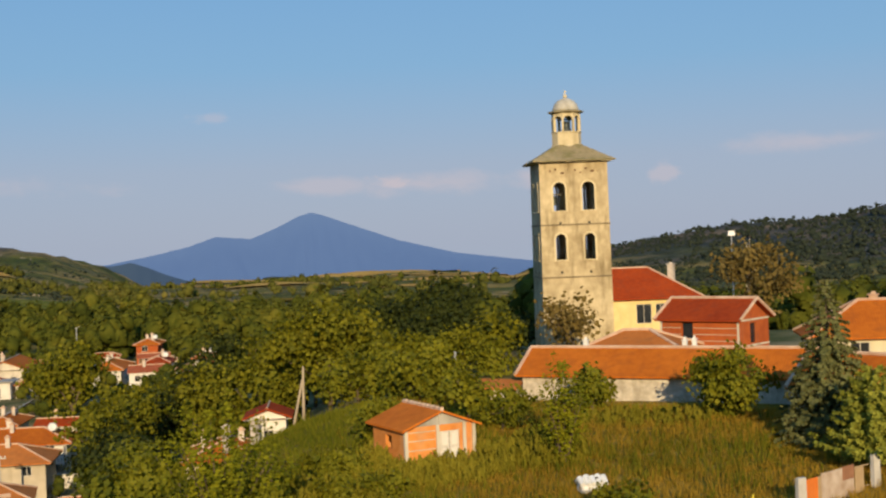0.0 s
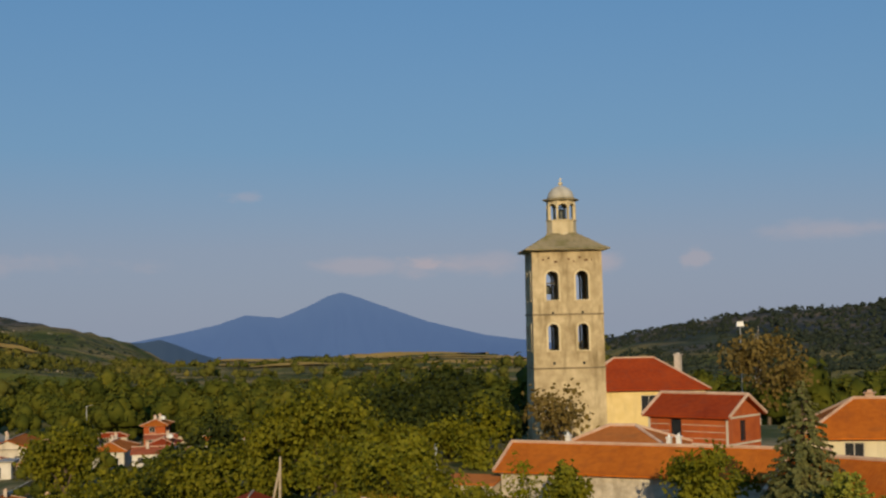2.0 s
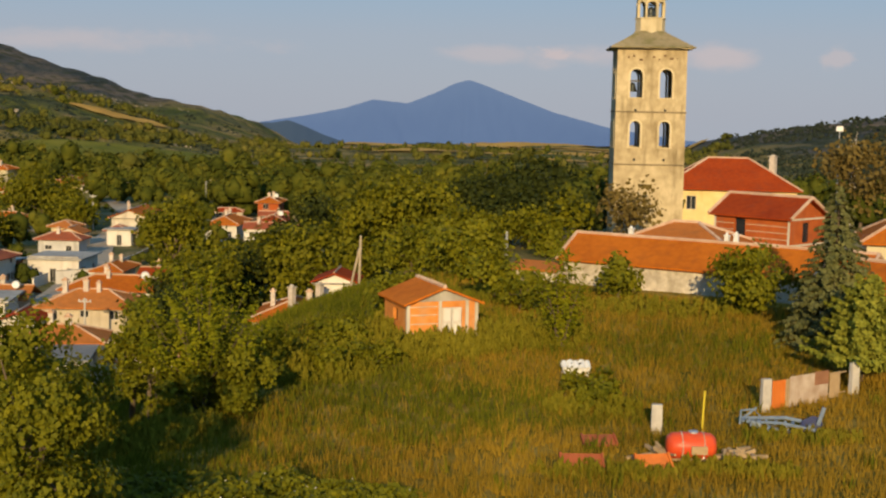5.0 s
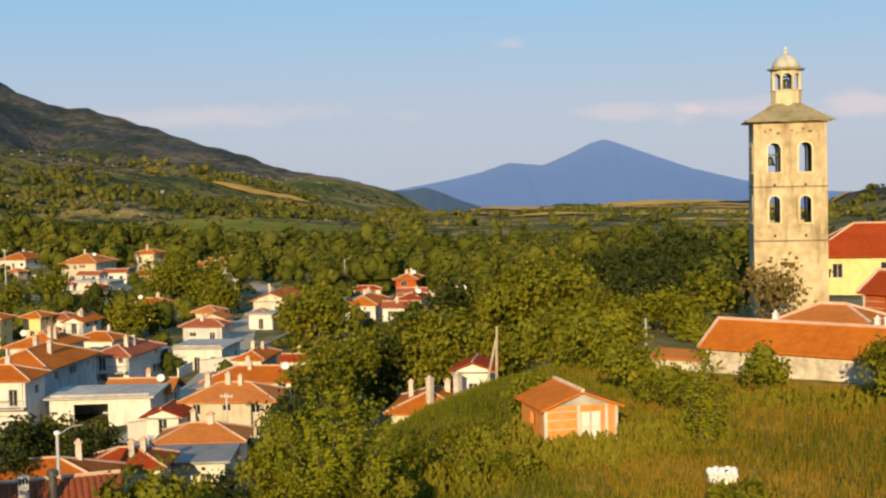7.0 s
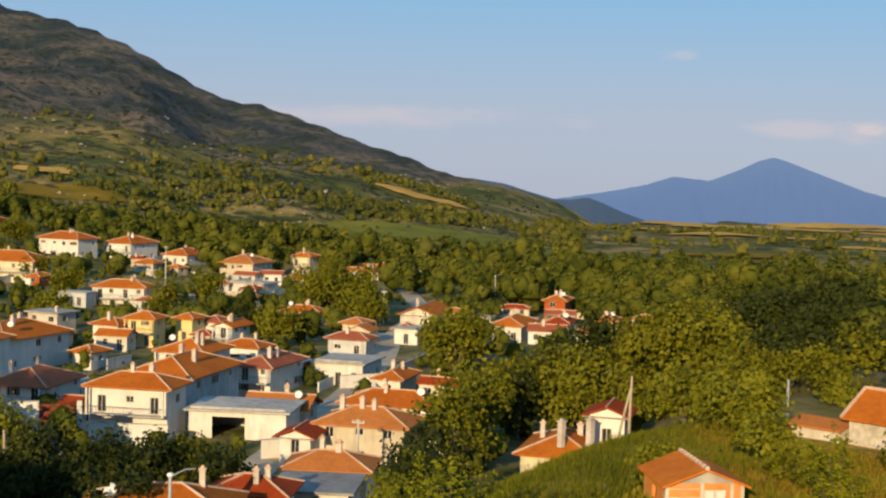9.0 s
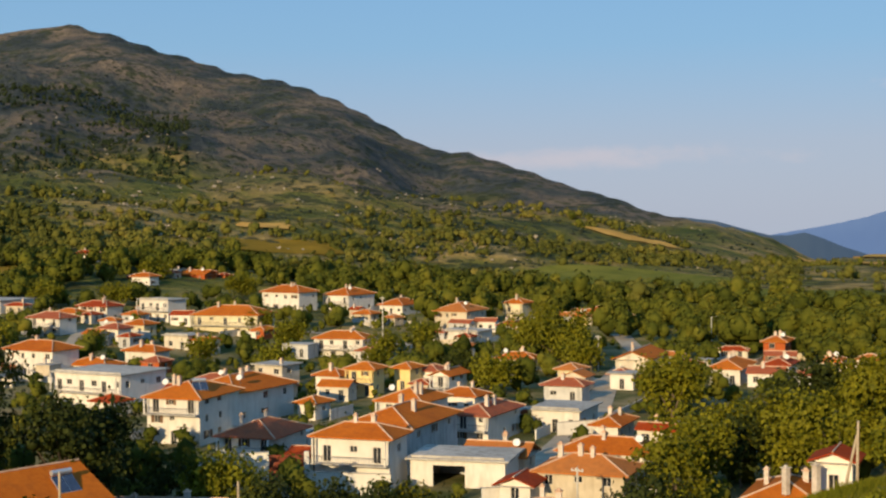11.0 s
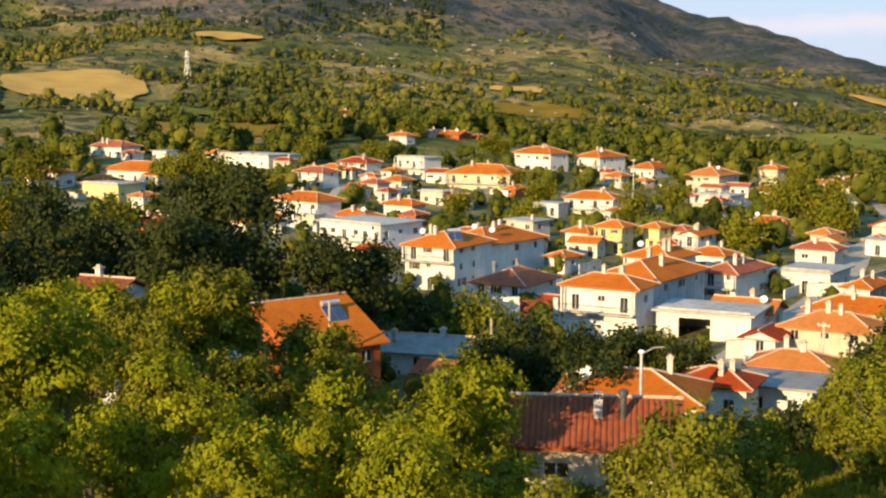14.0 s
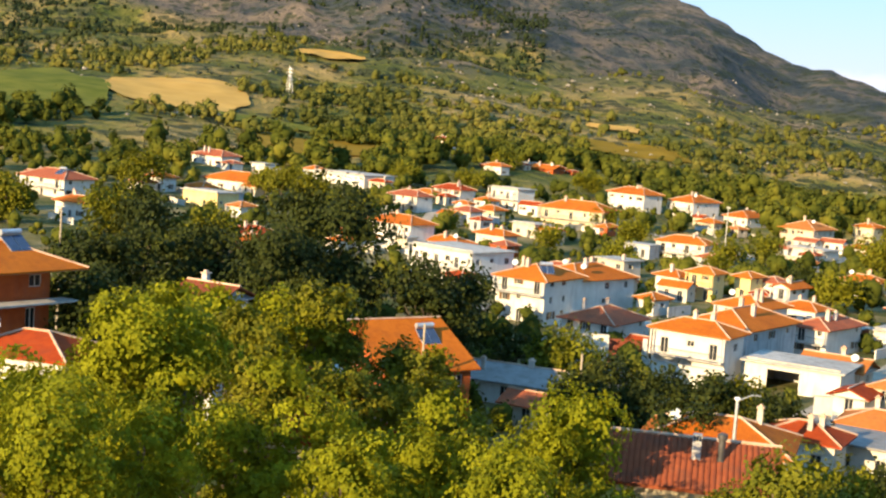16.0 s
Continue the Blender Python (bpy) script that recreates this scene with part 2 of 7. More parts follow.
def foliage(name, tones, wide=0.03, fine=0.22, leaf=0.12, thin=0.2):
    """Leaves that change from tree to tree and a little from leaf to leaf."""
    m = bpy.data.materials.new(name)
    m.use_nodes = True
    nt = m.node_tree
    p = nt.nodes["Principled BSDF"]
    p.inputs["Roughness"].default_value, p.inputs["Specular IOR Level"].default_value = 0.8, 0.03
    geo = nt.nodes.new("ShaderNodeNewGeometry")
    fac = None
    for scale, weight in ((wide, 1.0), (fine, 0.9)):
        n = nt.nodes.new("ShaderNodeTexNoise")
        n.inputs["Scale"].default_value, n.inputs["Detail"].default_value = scale, 2
        nt.links.new(geo.outputs["Position"], n.inputs["Vector"])
        ma = nt.nodes.new("ShaderNodeMath")
        ma.operation = "MULTIPLY_ADD"
        ma.inputs[1].default_value, ma.inputs[2].default_value = weight, 0.0
        nt.links.new(n.outputs[0], ma.inputs[0])
        if fac:
            nt.links.new(fac, ma.inputs[2])
        fac = ma.outputs[0]
    ma = nt.nodes.new("ShaderNodeMath")
    ma.operation = "MULTIPLY_ADD"
    ma.inputs[1].default_value = leaf
    nt.links.new(geo.outputs["Random Per Island"], ma.inputs[0])
    nt.links.new(fac, ma.inputs[2])
    rg = nt.nodes.new("ShaderNodeMapRange")
    rg.inputs["From Min"].default_value, rg.inputs["From Max"].default_value = 0.72, 1.22 + leaf
    nt.links.new(ma.outputs[0], rg.inputs[0])
    ramp = nt.nodes.new("ShaderNodeValToRGB")
    for k, c in enumerate(tones):
        el = ramp.color_ramp.elements[k] if k < 2 else ramp.color_ramp.elements.new(1.0)
        el.color = (*c, 1)
        el.position = k / (len(tones) - 1)
    nt.links.new(rg.outputs[0], ramp.inputs[0])
    nt.links.new(ramp.outputs[0], p.inputs["Base Color"])
    tr = nt.nodes.new("ShaderNodeBsdfTranslucent")
    nt.links.new(ramp.outputs[0], tr.inputs["Color"])
    ms = nt.nodes.new("ShaderNodeMixShader")
    ms.inputs[0].default_value = thin
    nt.links.new(p.outputs[0], ms.inputs[1])
    nt.links.new(tr.outputs[0], ms.inputs[2])
    nt.links.new(ms.outputs[0], nt.nodes["Material Output"].inputs["Surface"])
    return m


wood_leaf = foliage("far_wood_leaves", ((0.034, 0.043, 0.008), (0.060, 0.069, 0.010), (0.098, 0.101, 0.014), (0.155, 0.139, 0.020)), thin=0.1)
far_leaf = foliage("slope_wood_leaves", ((0.050, 0.057, 0.014), (0.080, 0.085, 0.018), (0.120, 0.115, 0.024), (0.175, 0.148, 0.034)), 0.014, 0.09, thin=0.1)
conifer_leaf = foliage("dark_slope_forest_leaves", ((0.016, 0.026, 0.014), (0.030, 0.042, 0.018), (0.055, 0.066, 0.024)), 0.01, 0.08)
# Hill scrub is toned dark and bluish: far haze sits in this colour.
scrub_leaf = mat("hazed_hill_scrub_leaves", (0.022, 0.032, 0.024), (0.050, 0.060, 0.040), 0.1, 0.9, island=0.3, spec=0.04, big=0.05, thin=0.1)
dry_grass = mat("dry_grass", (0.20, 0.135, 0.012), (0.50, 0.31, 0.042), 0.12, 0.8, island=0.6, spec=0.05, big=0.4, thin=0.4)
green_grass = mat("green_weeds", (0.055, 0.078, 0.006), (0.23, 0.21, 0.018), 0.16, 0.8, island=0.8, spec=0.05, big=0.4, thin=0.3)
weed_stalk = mat("pale_weed_stalks", (0.12, 0.115, 0.009), (0.31, 0.26, 0.03), 0.3, 0.8, island=0.7, spec=0.03, big=0.4, thin=0.35)
stubble = mat("wheat_stubble", (0.42, 0.24, 0.06), (0.56, 0.34, 0.095), 0.08, 0.95, spec=0.02)
crop = mat("green_crop", (0.085, 0.105, 0.018), (0.20, 0.185, 0.035), 0.09, 0.95, spec=0.02)
road_dirt = mat("dusty_asphalt", (0.30, 0.25, 0.19), (0.46, 0.39, 0.30), 0.6, spec=0.1)
rock = mat("pale_rock", (0.26, 0.22, 0.17), (0.42, 0.36, 0.28), 0.4, island=0.4)


def ground_material():
    """Grass and earth near, pasture and scrub on the hills, by large and small noise."""
    m = bpy.data.materials.new("grassland")
    m.use_nodes = True
    nt = m.node_tree
    p = nt.nodes["Principled BSDF"]
    p.inputs["Roughness"].default_value, p.inputs["Specular IOR Level"].default_value = 0.95, 0.1
    geo = nt.nodes.new("ShaderNodeNewGeometry")

    def nz(scale, detail=6, rough=0.6):
        n = nt.nodes.new("ShaderNodeTexNoise")
        n.inputs["Scale"].default_value, n.inputs["Detail"].default_value, n.inputs["Roughness"].default_value = scale, detail, rough
        nt.links.new(geo.outputs["Position"], n.inputs["Vector"])
        return n.outputs[0]

    def ramp(src, stops):
        r = nt.nodes.new("ShaderNodeValToRGB")
        r.color_ramp.elements[0].position, r.color_ramp.elements[0].color = stops[0][0], (*stops[0][1], 1)
        r.color_ramp.elements[1].position, r.color_ramp.elements[1].color = stops[-1][0], (*stops[-1][1], 1)
        for pos, c in stops[1:-1]:
            r.color_ramp.elements.new(pos).color = (*c, 1)
        nt.links.new(src, r.inputs[0])
        return r.outputs[0]

    def mixc(f, a, b):
        x = nt.nodes.new("ShaderNodeMixRGB")
        nt.links.new(f, x.inputs[0])
        nt.links.new(a, x.inputs[1])
        nt.links.new(b, x.inputs[2])
        return x.outputs[0]

    near = ramp(nz(0.35), [(0.35, (0.075, 0.078, 0.010)), (0.5, (0.20, 0.14, 0.022)), (0.62, (0.34, 0.225, 0.046))])
    far = ramp(nz(0.012, 8, 0.65), [(0.36, (0.060, 0.078, 0.016)), (0.48, (0.135, 0.130, 0.030)), (0.56, (0.25, 0.185, 0.060)), (0.68, (0.37, 0.26, 0.11))])
    dist = nt.nodes.new("ShaderNodeVectorMath")
    dist.operation = "LENGTH"
    nt.links.new(geo.outputs["Position"], dist.inputs[0])
    rg = nt.nodes.new("ShaderNodeMapRange")
    rg.inputs["From Min"].default_value, rg.inputs["From Max"].default_value = 330, 460
    nt.links.new(dist.outputs["Value"], rg.inputs[0])
    earth = ramp(nz(0.09, 5), [(0.40, (0.07, 0.08, 0.022)), (0.52, (0.16, 0.14, 0.06)), (0.66, (0.27, 0.21, 0.11))])
    mid = nt.nodes.new("ShaderNodeMapRange")
    mid.inputs["From Min"].default_value, mid.inputs["From Max"].default_value = 105, 130
    nt.links.new(dist.outputs["Value"], mid.inputs[0])
    near = mixc(mid.outputs[0], near, earth)
    col = mixc(rg.outputs[0], near, far)
    # upper slopes: dark heath with grey rock, its lower edge ragged; shade and haze are put into its tone
    sep = nt.nodes.new("ShaderNodeSeparateXYZ")
    nt.links.new(geo.outputs["Position"], sep.inputs[0])
    edge = nt.nodes.new("ShaderNodeMath")
    edge.operation = "MULTIPLY_ADD"
    edge.inputs[1].default_value = 260.0
    nt.links.new(nz(0.0045, 7, 0.62), edge.inputs[0])
    nt.links.new(sep.outputs[2], edge.inputs[2])
    hi = nt.nodes.new("ShaderNodeMapRange")
    hi.inputs["From Min"].default_value, hi.inputs["From Max"].default_value = 190, 224
    # it lies higher to the west and covers the low hills in the east
    total = edge.outputs[0]
    for axis, x0, x1, v0, v1 in ((0, -1300, -560, -55, 35), (0, 20, 120, 0, 70), (1, 350, 850, -60, 0), (1, 850, 1250, 0, 28)):
        side = nt.nodes.new("ShaderNodeMapRange")
        side.inputs["From Min"].default_value, side.inputs["From Max"].default_value, side.inputs["To Min"].default_value, side.inputs["To Max"].default_value = x0, x1, v0, v1
        nt.links.new(sep.outputs[axis], side.inputs[0])
        plus = nt.nodes.new("ShaderNodeMath")
        nt.links.new(total, plus.inputs[0])
        nt.links.new(side.outputs[0], plus.inputs[1])
        total = plus.outputs[0]
    nt.links.new(total, hi.inputs[0])
    far_hi = nt.nodes.new("ShaderNodeMath")
    far_hi.operation = "MULTIPLY"
    nt.links.new(hi.outputs[0], far_hi.inputs[0])
    nt.links.new(rg.outputs[0], far_hi.inputs[1])
    shaded_heath = ramp(nz(0.009, 10, 0.7), [(0.36, (0.026, 0.036, 0.040)), (0.47, (0.055, 0.062, 0.060)), (0.55, (0.125, 0.102, 0.078)), (0.70, (0.23, 0.17, 0.12))])
    col = mixc(far_hi.outputs[0], col, shaded_heath)
    # bushes too small to stand alone: dark dots thickening in the gullies
    dots = nt.nodes.new("ShaderNodeTexVoronoi")
    dots.inputs["Scale"].default_value = 0.085
    nt.links.new(geo.outputs["Position"], dots.inputs["Vector"])
    thick = nt.nodes.new("ShaderNodeMath")
    thick.operation = "MULTIPLY_ADD"
    thick.inputs[1].default_value = -1.6
    nt.links.new(nz(0.016, 6, 0.6), thick.inputs[0])
    nt.links.new(dots.outputs["Distance"], thick.inputs[2])
    dot = nt.nodes.new("ShaderNodeMapRange")
    dot.inputs["From Min"].default_value, dot.inputs["From Max"].default_value, dot.inputs["To Min"].default_value, dot.inputs["To Max"].default_value = -0.50, -0.36, 0.8, 0.0
    nt.links.new(thick.outputs[0], dot.inputs[0])
    far_dot = nt.nodes.new("ShaderNodeMath")
    far_dot.operation = "MULTIPLY"
    nt.links.new(dot.outputs[0], far_dot.inputs[0])
    nt.links.new(rg.outputs[0], far_dot.inputs[1])
    bush = ramp(nz(0.03, 3), [(0.35, (0.018, 0.027, 0.014)), (0.65, (0.045, 0.055, 0.022))])
    col = mixc(far_dot.outputs[0], col, bush)
    nt.links.new(col, p.inputs["Base Color"])
    bp = nt.nodes.new("ShaderNodeBump")
    bp.inputs["Strength"].default_value, bp.inputs["Distance"].default_value = 0.6, 0.5
    nt.links.new(nz(0.8, 5), bp.inputs["Height"])
    spur = nt.nodes.new("ShaderNodeMath")
    spur.operation = "MULTIPLY"
    nt.links.new(nz(0.012, 9, 0.62), spur.inputs[0])
    nt.links.new(rg.outputs[0], spur.inputs[1])
    bp2 = nt.nodes.new("ShaderNodeBump")
    bp2.inputs["Strength"].default_value, bp2.inputs["Distance"].default_value = 0.8, 45.0
    nt.links.new(spur.outputs[0], bp2.inputs["Height"])
    nt.links.new(bp.outputs[0], bp2.inputs["Normal"])
    nt.links.new(bp2.outputs[0], p.inputs["Normal"])
    return m


grassland = ground_material()


# ---- building helpers ----
class Shape:
    """Collects vertices and faces of one mesh."""

    def __init__(self):
        self.v, self.f = [], []

    def add(self, verts, faces):
        n = len(self.v)
        self.v += [tuple(p) for p in verts]
        self.f += [tuple(i + n for i in f) for f in faces]
        return self

    def box(self, x0, y0, z0, x1, y1, z1, m=None, taper=0.0):
        t = taper
        vs = [(x0, y0, z0), (x1, y0, z0), (x1, y1, z0), (x0, y1, z0), (x0 + t, y0 + t, z1), (x1 - t, y0 + t, z1), (x1 - t, y1 - t, z1), (x0 + t, y1 - t, z1)]
        if m is not None:
            vs = [m @ Vector(p) for p in vs]
        return self.add(vs, [(0, 3, 2, 1), (4, 5, 6, 7), (0, 1, 5, 4), (1, 2, 6, 5), (2, 3, 7, 6), (3, 0, 4, 7)])

    def quad(self, a, b, c, d):
        return self.add([a, b, c, d], [(0, 1, 2, 3)])

    def tube(self, pts, radii, n=8, cap=True):
        """A tube through points with a radius at each."""
        pts = [Vector(p) for p in pts]
        rings = []
        for i, p in enumerate(pts):
            d = (pts[min(i + 1, len(pts) - 1)] - pts[max(i - 1, 0)]).normalized()
            a = d.orthogonal().normalized()
            b = d.cross(a)
            rings.append([p + radii[i] * (math.cos(2 * math.pi * k / n) * a + math.sin(2 * math.pi * k / n) * b) for k in range(n)])
        faces = [(i * n + k, i * n + (k + 1) % n, (i + 1) * n + (k + 1) % n, (i + 1) * n + k) for i in range(len(pts) - 1) for k in range(n)]
        if cap:
            faces += [tuple(reversed(range(n))), tuple((len(pts) - 1) * n + k for k in range(n))]
        return self.add([p for r in rings for p in r], faces)

    def lathe(self, profile, cx=0.0, cy=0.0, n=16):
        """A turned body: profile of (radius, height)."""
        vs = [(cx + r * math.cos(2 * math.pi * k / n), cy + r * math.sin(2 * math.pi * k / n), z) for r, z in profile for k in range(n)]
        fs = [(i * n + k, i * n + (k + 1) % n, (i + 1) * n + (k + 1) % n, (i + 1) * n + k) for i in range(len(profile) - 1) for k in range(n)]
        fs += [tuple(reversed(range(n))), tuple((len(profile) - 1) * n + k for k in range(n))]
        return self.add(vs, fs)

    def mesh(self, name, material, smooth=False):
        me = bpy.data.meshes.new(name)
        me.from_pydata(self.v, [], self.f)
        me.materials.append(material)
        if smooth:
            me.polygons.foreach_set("use_smooth", [True] * len(me.polygons))
        me.update()
        return me


def part(name, shape, material, parent, label="", smooth=False):
    ob = new(name, shape.mesh(name, material, smooth))
    ob.parent = parent
    return tagged(ob, label)


def thing(name, m, label, category, group="", kind=""):
    ob = new(name)
    ob.matrix_world = m
    return tagged(ob, label, category, group, kind)


def quads_mesh(name, centres, normals, sizes, material, ratio=1.0, rng=None, upright=False, lumps=None):
    """A mesh of many small leaf quads, each bent along its middle, at centres, facing along normals."""
    rng = rng or np.random.default_rng(1)
    n = len(centres)
    nn = normals / np.maximum(np.linalg.norm(normals, axis=1, keepdims=True), 1e-6)
    ref = rng.normal(size=(n, 3))
    if upright:
        ref = np.tile([0.0, 0.0, 1.0], (n, 1)) + rng.normal(size=(n, 3)) * 0.25
    a = np.cross(nn, ref)
    a /= np.maximum(np.linalg.norm(a, axis=1, keepdims=True), 1e-6)
    b = np.cross(nn, a)
    s = np.asarray(sizes).reshape(-1, 1)
    a, b = a * s, b * s * ratio
    v = np.stack([centres - a * 0.5, centres - b * 0.75 + nn * s * 0.12, centres + a * 0.5, centres + b * 0.75 + nn * s * 0.12], 1).reshape(-1, 3)
    tv, tf = (np.zeros((0, 3)), np.zeros((0, 3), int)) if lumps is None else lump_mesh(*lumps, rng)
    me = bpy.data.meshes.new(name)
    me.vertices.add(len(v) + len(tv))
    me.vertices.foreach_set("co", np.concatenate([v, tv]).ravel())
    m = len(tf)
    me.loops.add(n * 4 + m * 3)
    me.loops.foreach_set("vertex_index", np.concatenate([np.arange(n * 4), (tf + n * 4).ravel()]).astype(np.int32))
    me.polygons.add(n + m)
    me.polygons.foreach_set("loop_start", np.concatenate([np.arange(n) * 4, n * 4 + np.arange(m) * 3]).astype(np.int32))
    me.polygons.foreach_set("loop_total", np.concatenate([np.full(n, 4), np.full(m, 3)]).astype(np.int32))
    me.polygons.foreach_set("use_smooth", np.concatenate([np.zeros(n, bool), np.ones(m, bool)]))
    me.materials.append(material)
    me.update(calc_edges=True)
    return me


def _ball():
    bm = bmesh.new()
    bmesh.ops.create_icosphere(bm, subdivisions=1, radius=1.0)
    v = np.array([p.co[:] for p in bm.verts])
    f = np.array([[p.index for p in t.verts] for t in bm.faces])
    bm.free()
    return v, f


BALL_V, BALL_F = _ball()


def lump_mesh(centres, radii, squash, rng):
    """Uneven masses of foliage: knobbly balls at centres."""
    n = len(centres)
    k = len(BALL_V)
    rad = np.asarray(radii).reshape(n, 1, 1) * rng.uniform(0.6, 1.1, (n, k, 1))
    v = BALL_V[None] * rad
    v[:, :, 2] *= squash
    v = v + np.asarray(centres)[:, None, :]
    f = BALL_F[None] + (np.arange(n) * k)[:, None, None]
    return v.reshape(-1, 3), f.reshape(-1, 3)


# ---- the ground: a plateau with the church, the village hollow, hills and plain ----
def ease(a):
    a = min(1.0, max(0.0, a))
    return a * a * (3 - 2 * a)


def between(x, xs, ys):
    return float(np.interp(x, xs, ys))


# the skyline, by bearing to the west of the valley's axis: degrees, distance, rise in degrees
RIDGE_AZ=(-180,-120,-60,-30,-18,-15.5,-13,-10,-6.7,-3.6,0,8,13,15.1,16.7,18.4,20.3,21.7,23.5,25.1,26.3,27.2,28.2,29,30.5,31.9,33.5,34.8,36,38.4,39.9,41.3,42.6,44.7,46.4,47.5,49.4,51.7,54,70,100,140,180)
RIDGE_UP=(2,2,2,1.6,.6,0,0,-.25,-.78,-1.3,-2.8,-2.8,-2,-.8,-.33,.02,.42,1.04,1.52,2.12,2.53,2.8,3.13,3.06,3.6,4.4,5.27,5.8,6.18,6.57,7.08,7.4,7.93,8.42,8.25,8.06,7.6,7.88,8.2,8,5,2,2)
FAR_AZ=(-180,-30,-18,-6,0,8,13,17.6,28,45,60,100,140,180)
FAR_D=(1500,1200,1100,1000,1500,1800,1600,1350,1700,2500,2600,2300,1500,1500)
FOOT_AZ=(-180,-30,-6,0,13,20,26,40,60,100,180)
FOOT_D=(400,400,450,700,900,480,360,240,200,180,400)
def floor_z(x,y):
    xe=-5+9*ease((y-95)/35)
    pl=0.3+1.5*ease((y-66)/22)
    z=pl-(pl+11)*ease((xe-x)/32)
    k=ease((x+110)/80)
    return z-14*ease((y-150)/170)*k*(1-ease((xe-x)/32))
def ground(x,y):
    dx,dy=x-12,y
    d=math.hypot(dx,dy); az=math.degrees(math.atan2(-dx,dy))
    z=floor_z(x,y)
    if d>700: z-= (d-700)*0.022
    D,F,E=between(az,FAR_AZ,FAR_D),between(az,FOOT_AZ,FOOT_D),between(az,RIDGE_AZ,RIDGE_UP)
    top=19+D*math.tan(math.radians(E))
    if d>F and top>z:
        u=min(1,(d-F)/(D-F))
        z=z+(top-z)*(0.25*u+0.75*u*u)
        if d>D: z=z-(d-D)*0.12-0.0
    return z


def a_west(x, y):
    return math.degrees(math.atan2(12 - x, y))


def ground_noise(x, y, d):
    """Spurs and gullies that grow with the distance."""
    k = min(1.0, max(0.0, (d - 420) / 900))
    z = 0.25 * noise.noise(Vector((x * 0.08, y * 0.08, 0))) + 0.08 * noise.noise(Vector((x * 0.4, y * 0.4, 3)))
    if k > 0:
        z += k * (58 * noise.fractal(Vector((x * 0.0026, y * 0.0026, 7)), 0.9, 2.1, 6) * min(1.0, max(0.15, (a_west(x, y) - 14) / 14)) + 3 * noise.noise(Vector((x * 0.02, y * 0.02, 5))))
    ridge = between(a_west(x, y), FAR_AZ, FAR_D)
    return z * (1.0 - 0.97 * math.exp(-(((d - ridge) / 300) ** 2)))


def land(x, y):
    return ground(x, y) + ground_noise(x, y, math.hypot(x - 12, y))


def make_ground():
    azs = np.concatenate([np.arange(-180, -30, 6.0), np.arange(-30, 64, 0.4), np.arange(64, 180, 6.0)])
    rs = np.concatenate([np.arange(0.5, 30, 5), np.arange(30, 160, 3.0), np.geomspace(160, 4950, 120)])
    verts, faces = [(12, 0, land(12, 0))], []
    for r in rs:
        for a in azs:
            x, y = 12 - r * math.sin(radians(a)), r * math.cos(radians(a))
            d = r
            verts.append((x, y, ground(x, y) + ground_noise(x, y, d)))
    n = len(azs)
    for k in range(n):
        faces.append((0, 1 + (k + 1) % n, 1 + k))
    for i in range(len(rs) - 1):
        for k in range(n):
            a, b = 1 + i * n + k, 1 + i * n + (k + 1) % n
            faces.append((a, b, b + n, a + n))
    me = bpy.data.meshes.new("ground")
    me.from_pydata(verts, [], faces)
    me.materials.append(grassland)
    me.polygons.foreach_set("use_smooth", [True] * len(me.polygons))
    me.update()
    return tagged(new("ground", me), "grassy plateau, village hollow, wooded slopes and plain", "ground", kind="structure")


make_ground()


def far_mountain():
    """The blue cone beyond the plain, with distance haze put into its colour and glow."""
    m = bpy.data.materials.new("haze_tinted_mountain")
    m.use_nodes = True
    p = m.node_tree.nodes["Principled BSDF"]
    # Blue base colour and emission stand in for haze; the mountain gives no light.
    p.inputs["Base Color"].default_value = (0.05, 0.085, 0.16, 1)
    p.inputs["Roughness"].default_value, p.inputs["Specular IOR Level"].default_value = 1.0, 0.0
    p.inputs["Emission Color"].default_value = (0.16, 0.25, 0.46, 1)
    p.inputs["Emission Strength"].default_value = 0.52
    bear = (-24, -8, -3.1, 0, 2.5, 4.66, 5.7, 6.2, 6.8, 7.6, 8.8, 9.6, 10.33, 11.4, 12.95, 15.5, 19, 24, 30)
    up = (-1.6, -1.45, -1.14, -.7, -.06, .74, 1.13, 1.27, 1.1, .7, .22, .3, .36, .0, -.33, -.75, -.9, -1.0, -1.2)
    sh = Shape()
    cols = np.arange(-24, 30.01, 0.15)
    rows = 14
    for a in cols:
        top = 18 + 4650 * math.tan(radians(between(a, bear, up)))
        for j in range(rows):
            u = j / (rows - 1)
            d = 4650 - 900 * (1 - u) ** 1.3
            z = -190 + (top + 190) * u ** 1.15
            w = 4 * (1 - u) * u * 22
            dd = d + w * noise.noise(Vector((a * 0.35, u * 1.5, 2))) * 1.5
            z += (1.5 if u > 0.95 else w * 0.5) * noise.noise(Vector((a * 3.1, u * 4, 9)))
            sh.v.append((12 - dd * math.sin(radians(a)), dd * math.cos(radians(a)), z))
    for i in range(len(cols) - 1):
        for j in range(rows - 1):
            sh.f.append((i * rows + j, i * rows + j + 1, (i + 1) * rows + j + 1, (i + 1) * rows + j))
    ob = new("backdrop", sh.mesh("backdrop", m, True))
    tagged(ob, "cone mountain far beyond the plain, blue haze painted in", "mountain", kind="structure")


far_mountain()


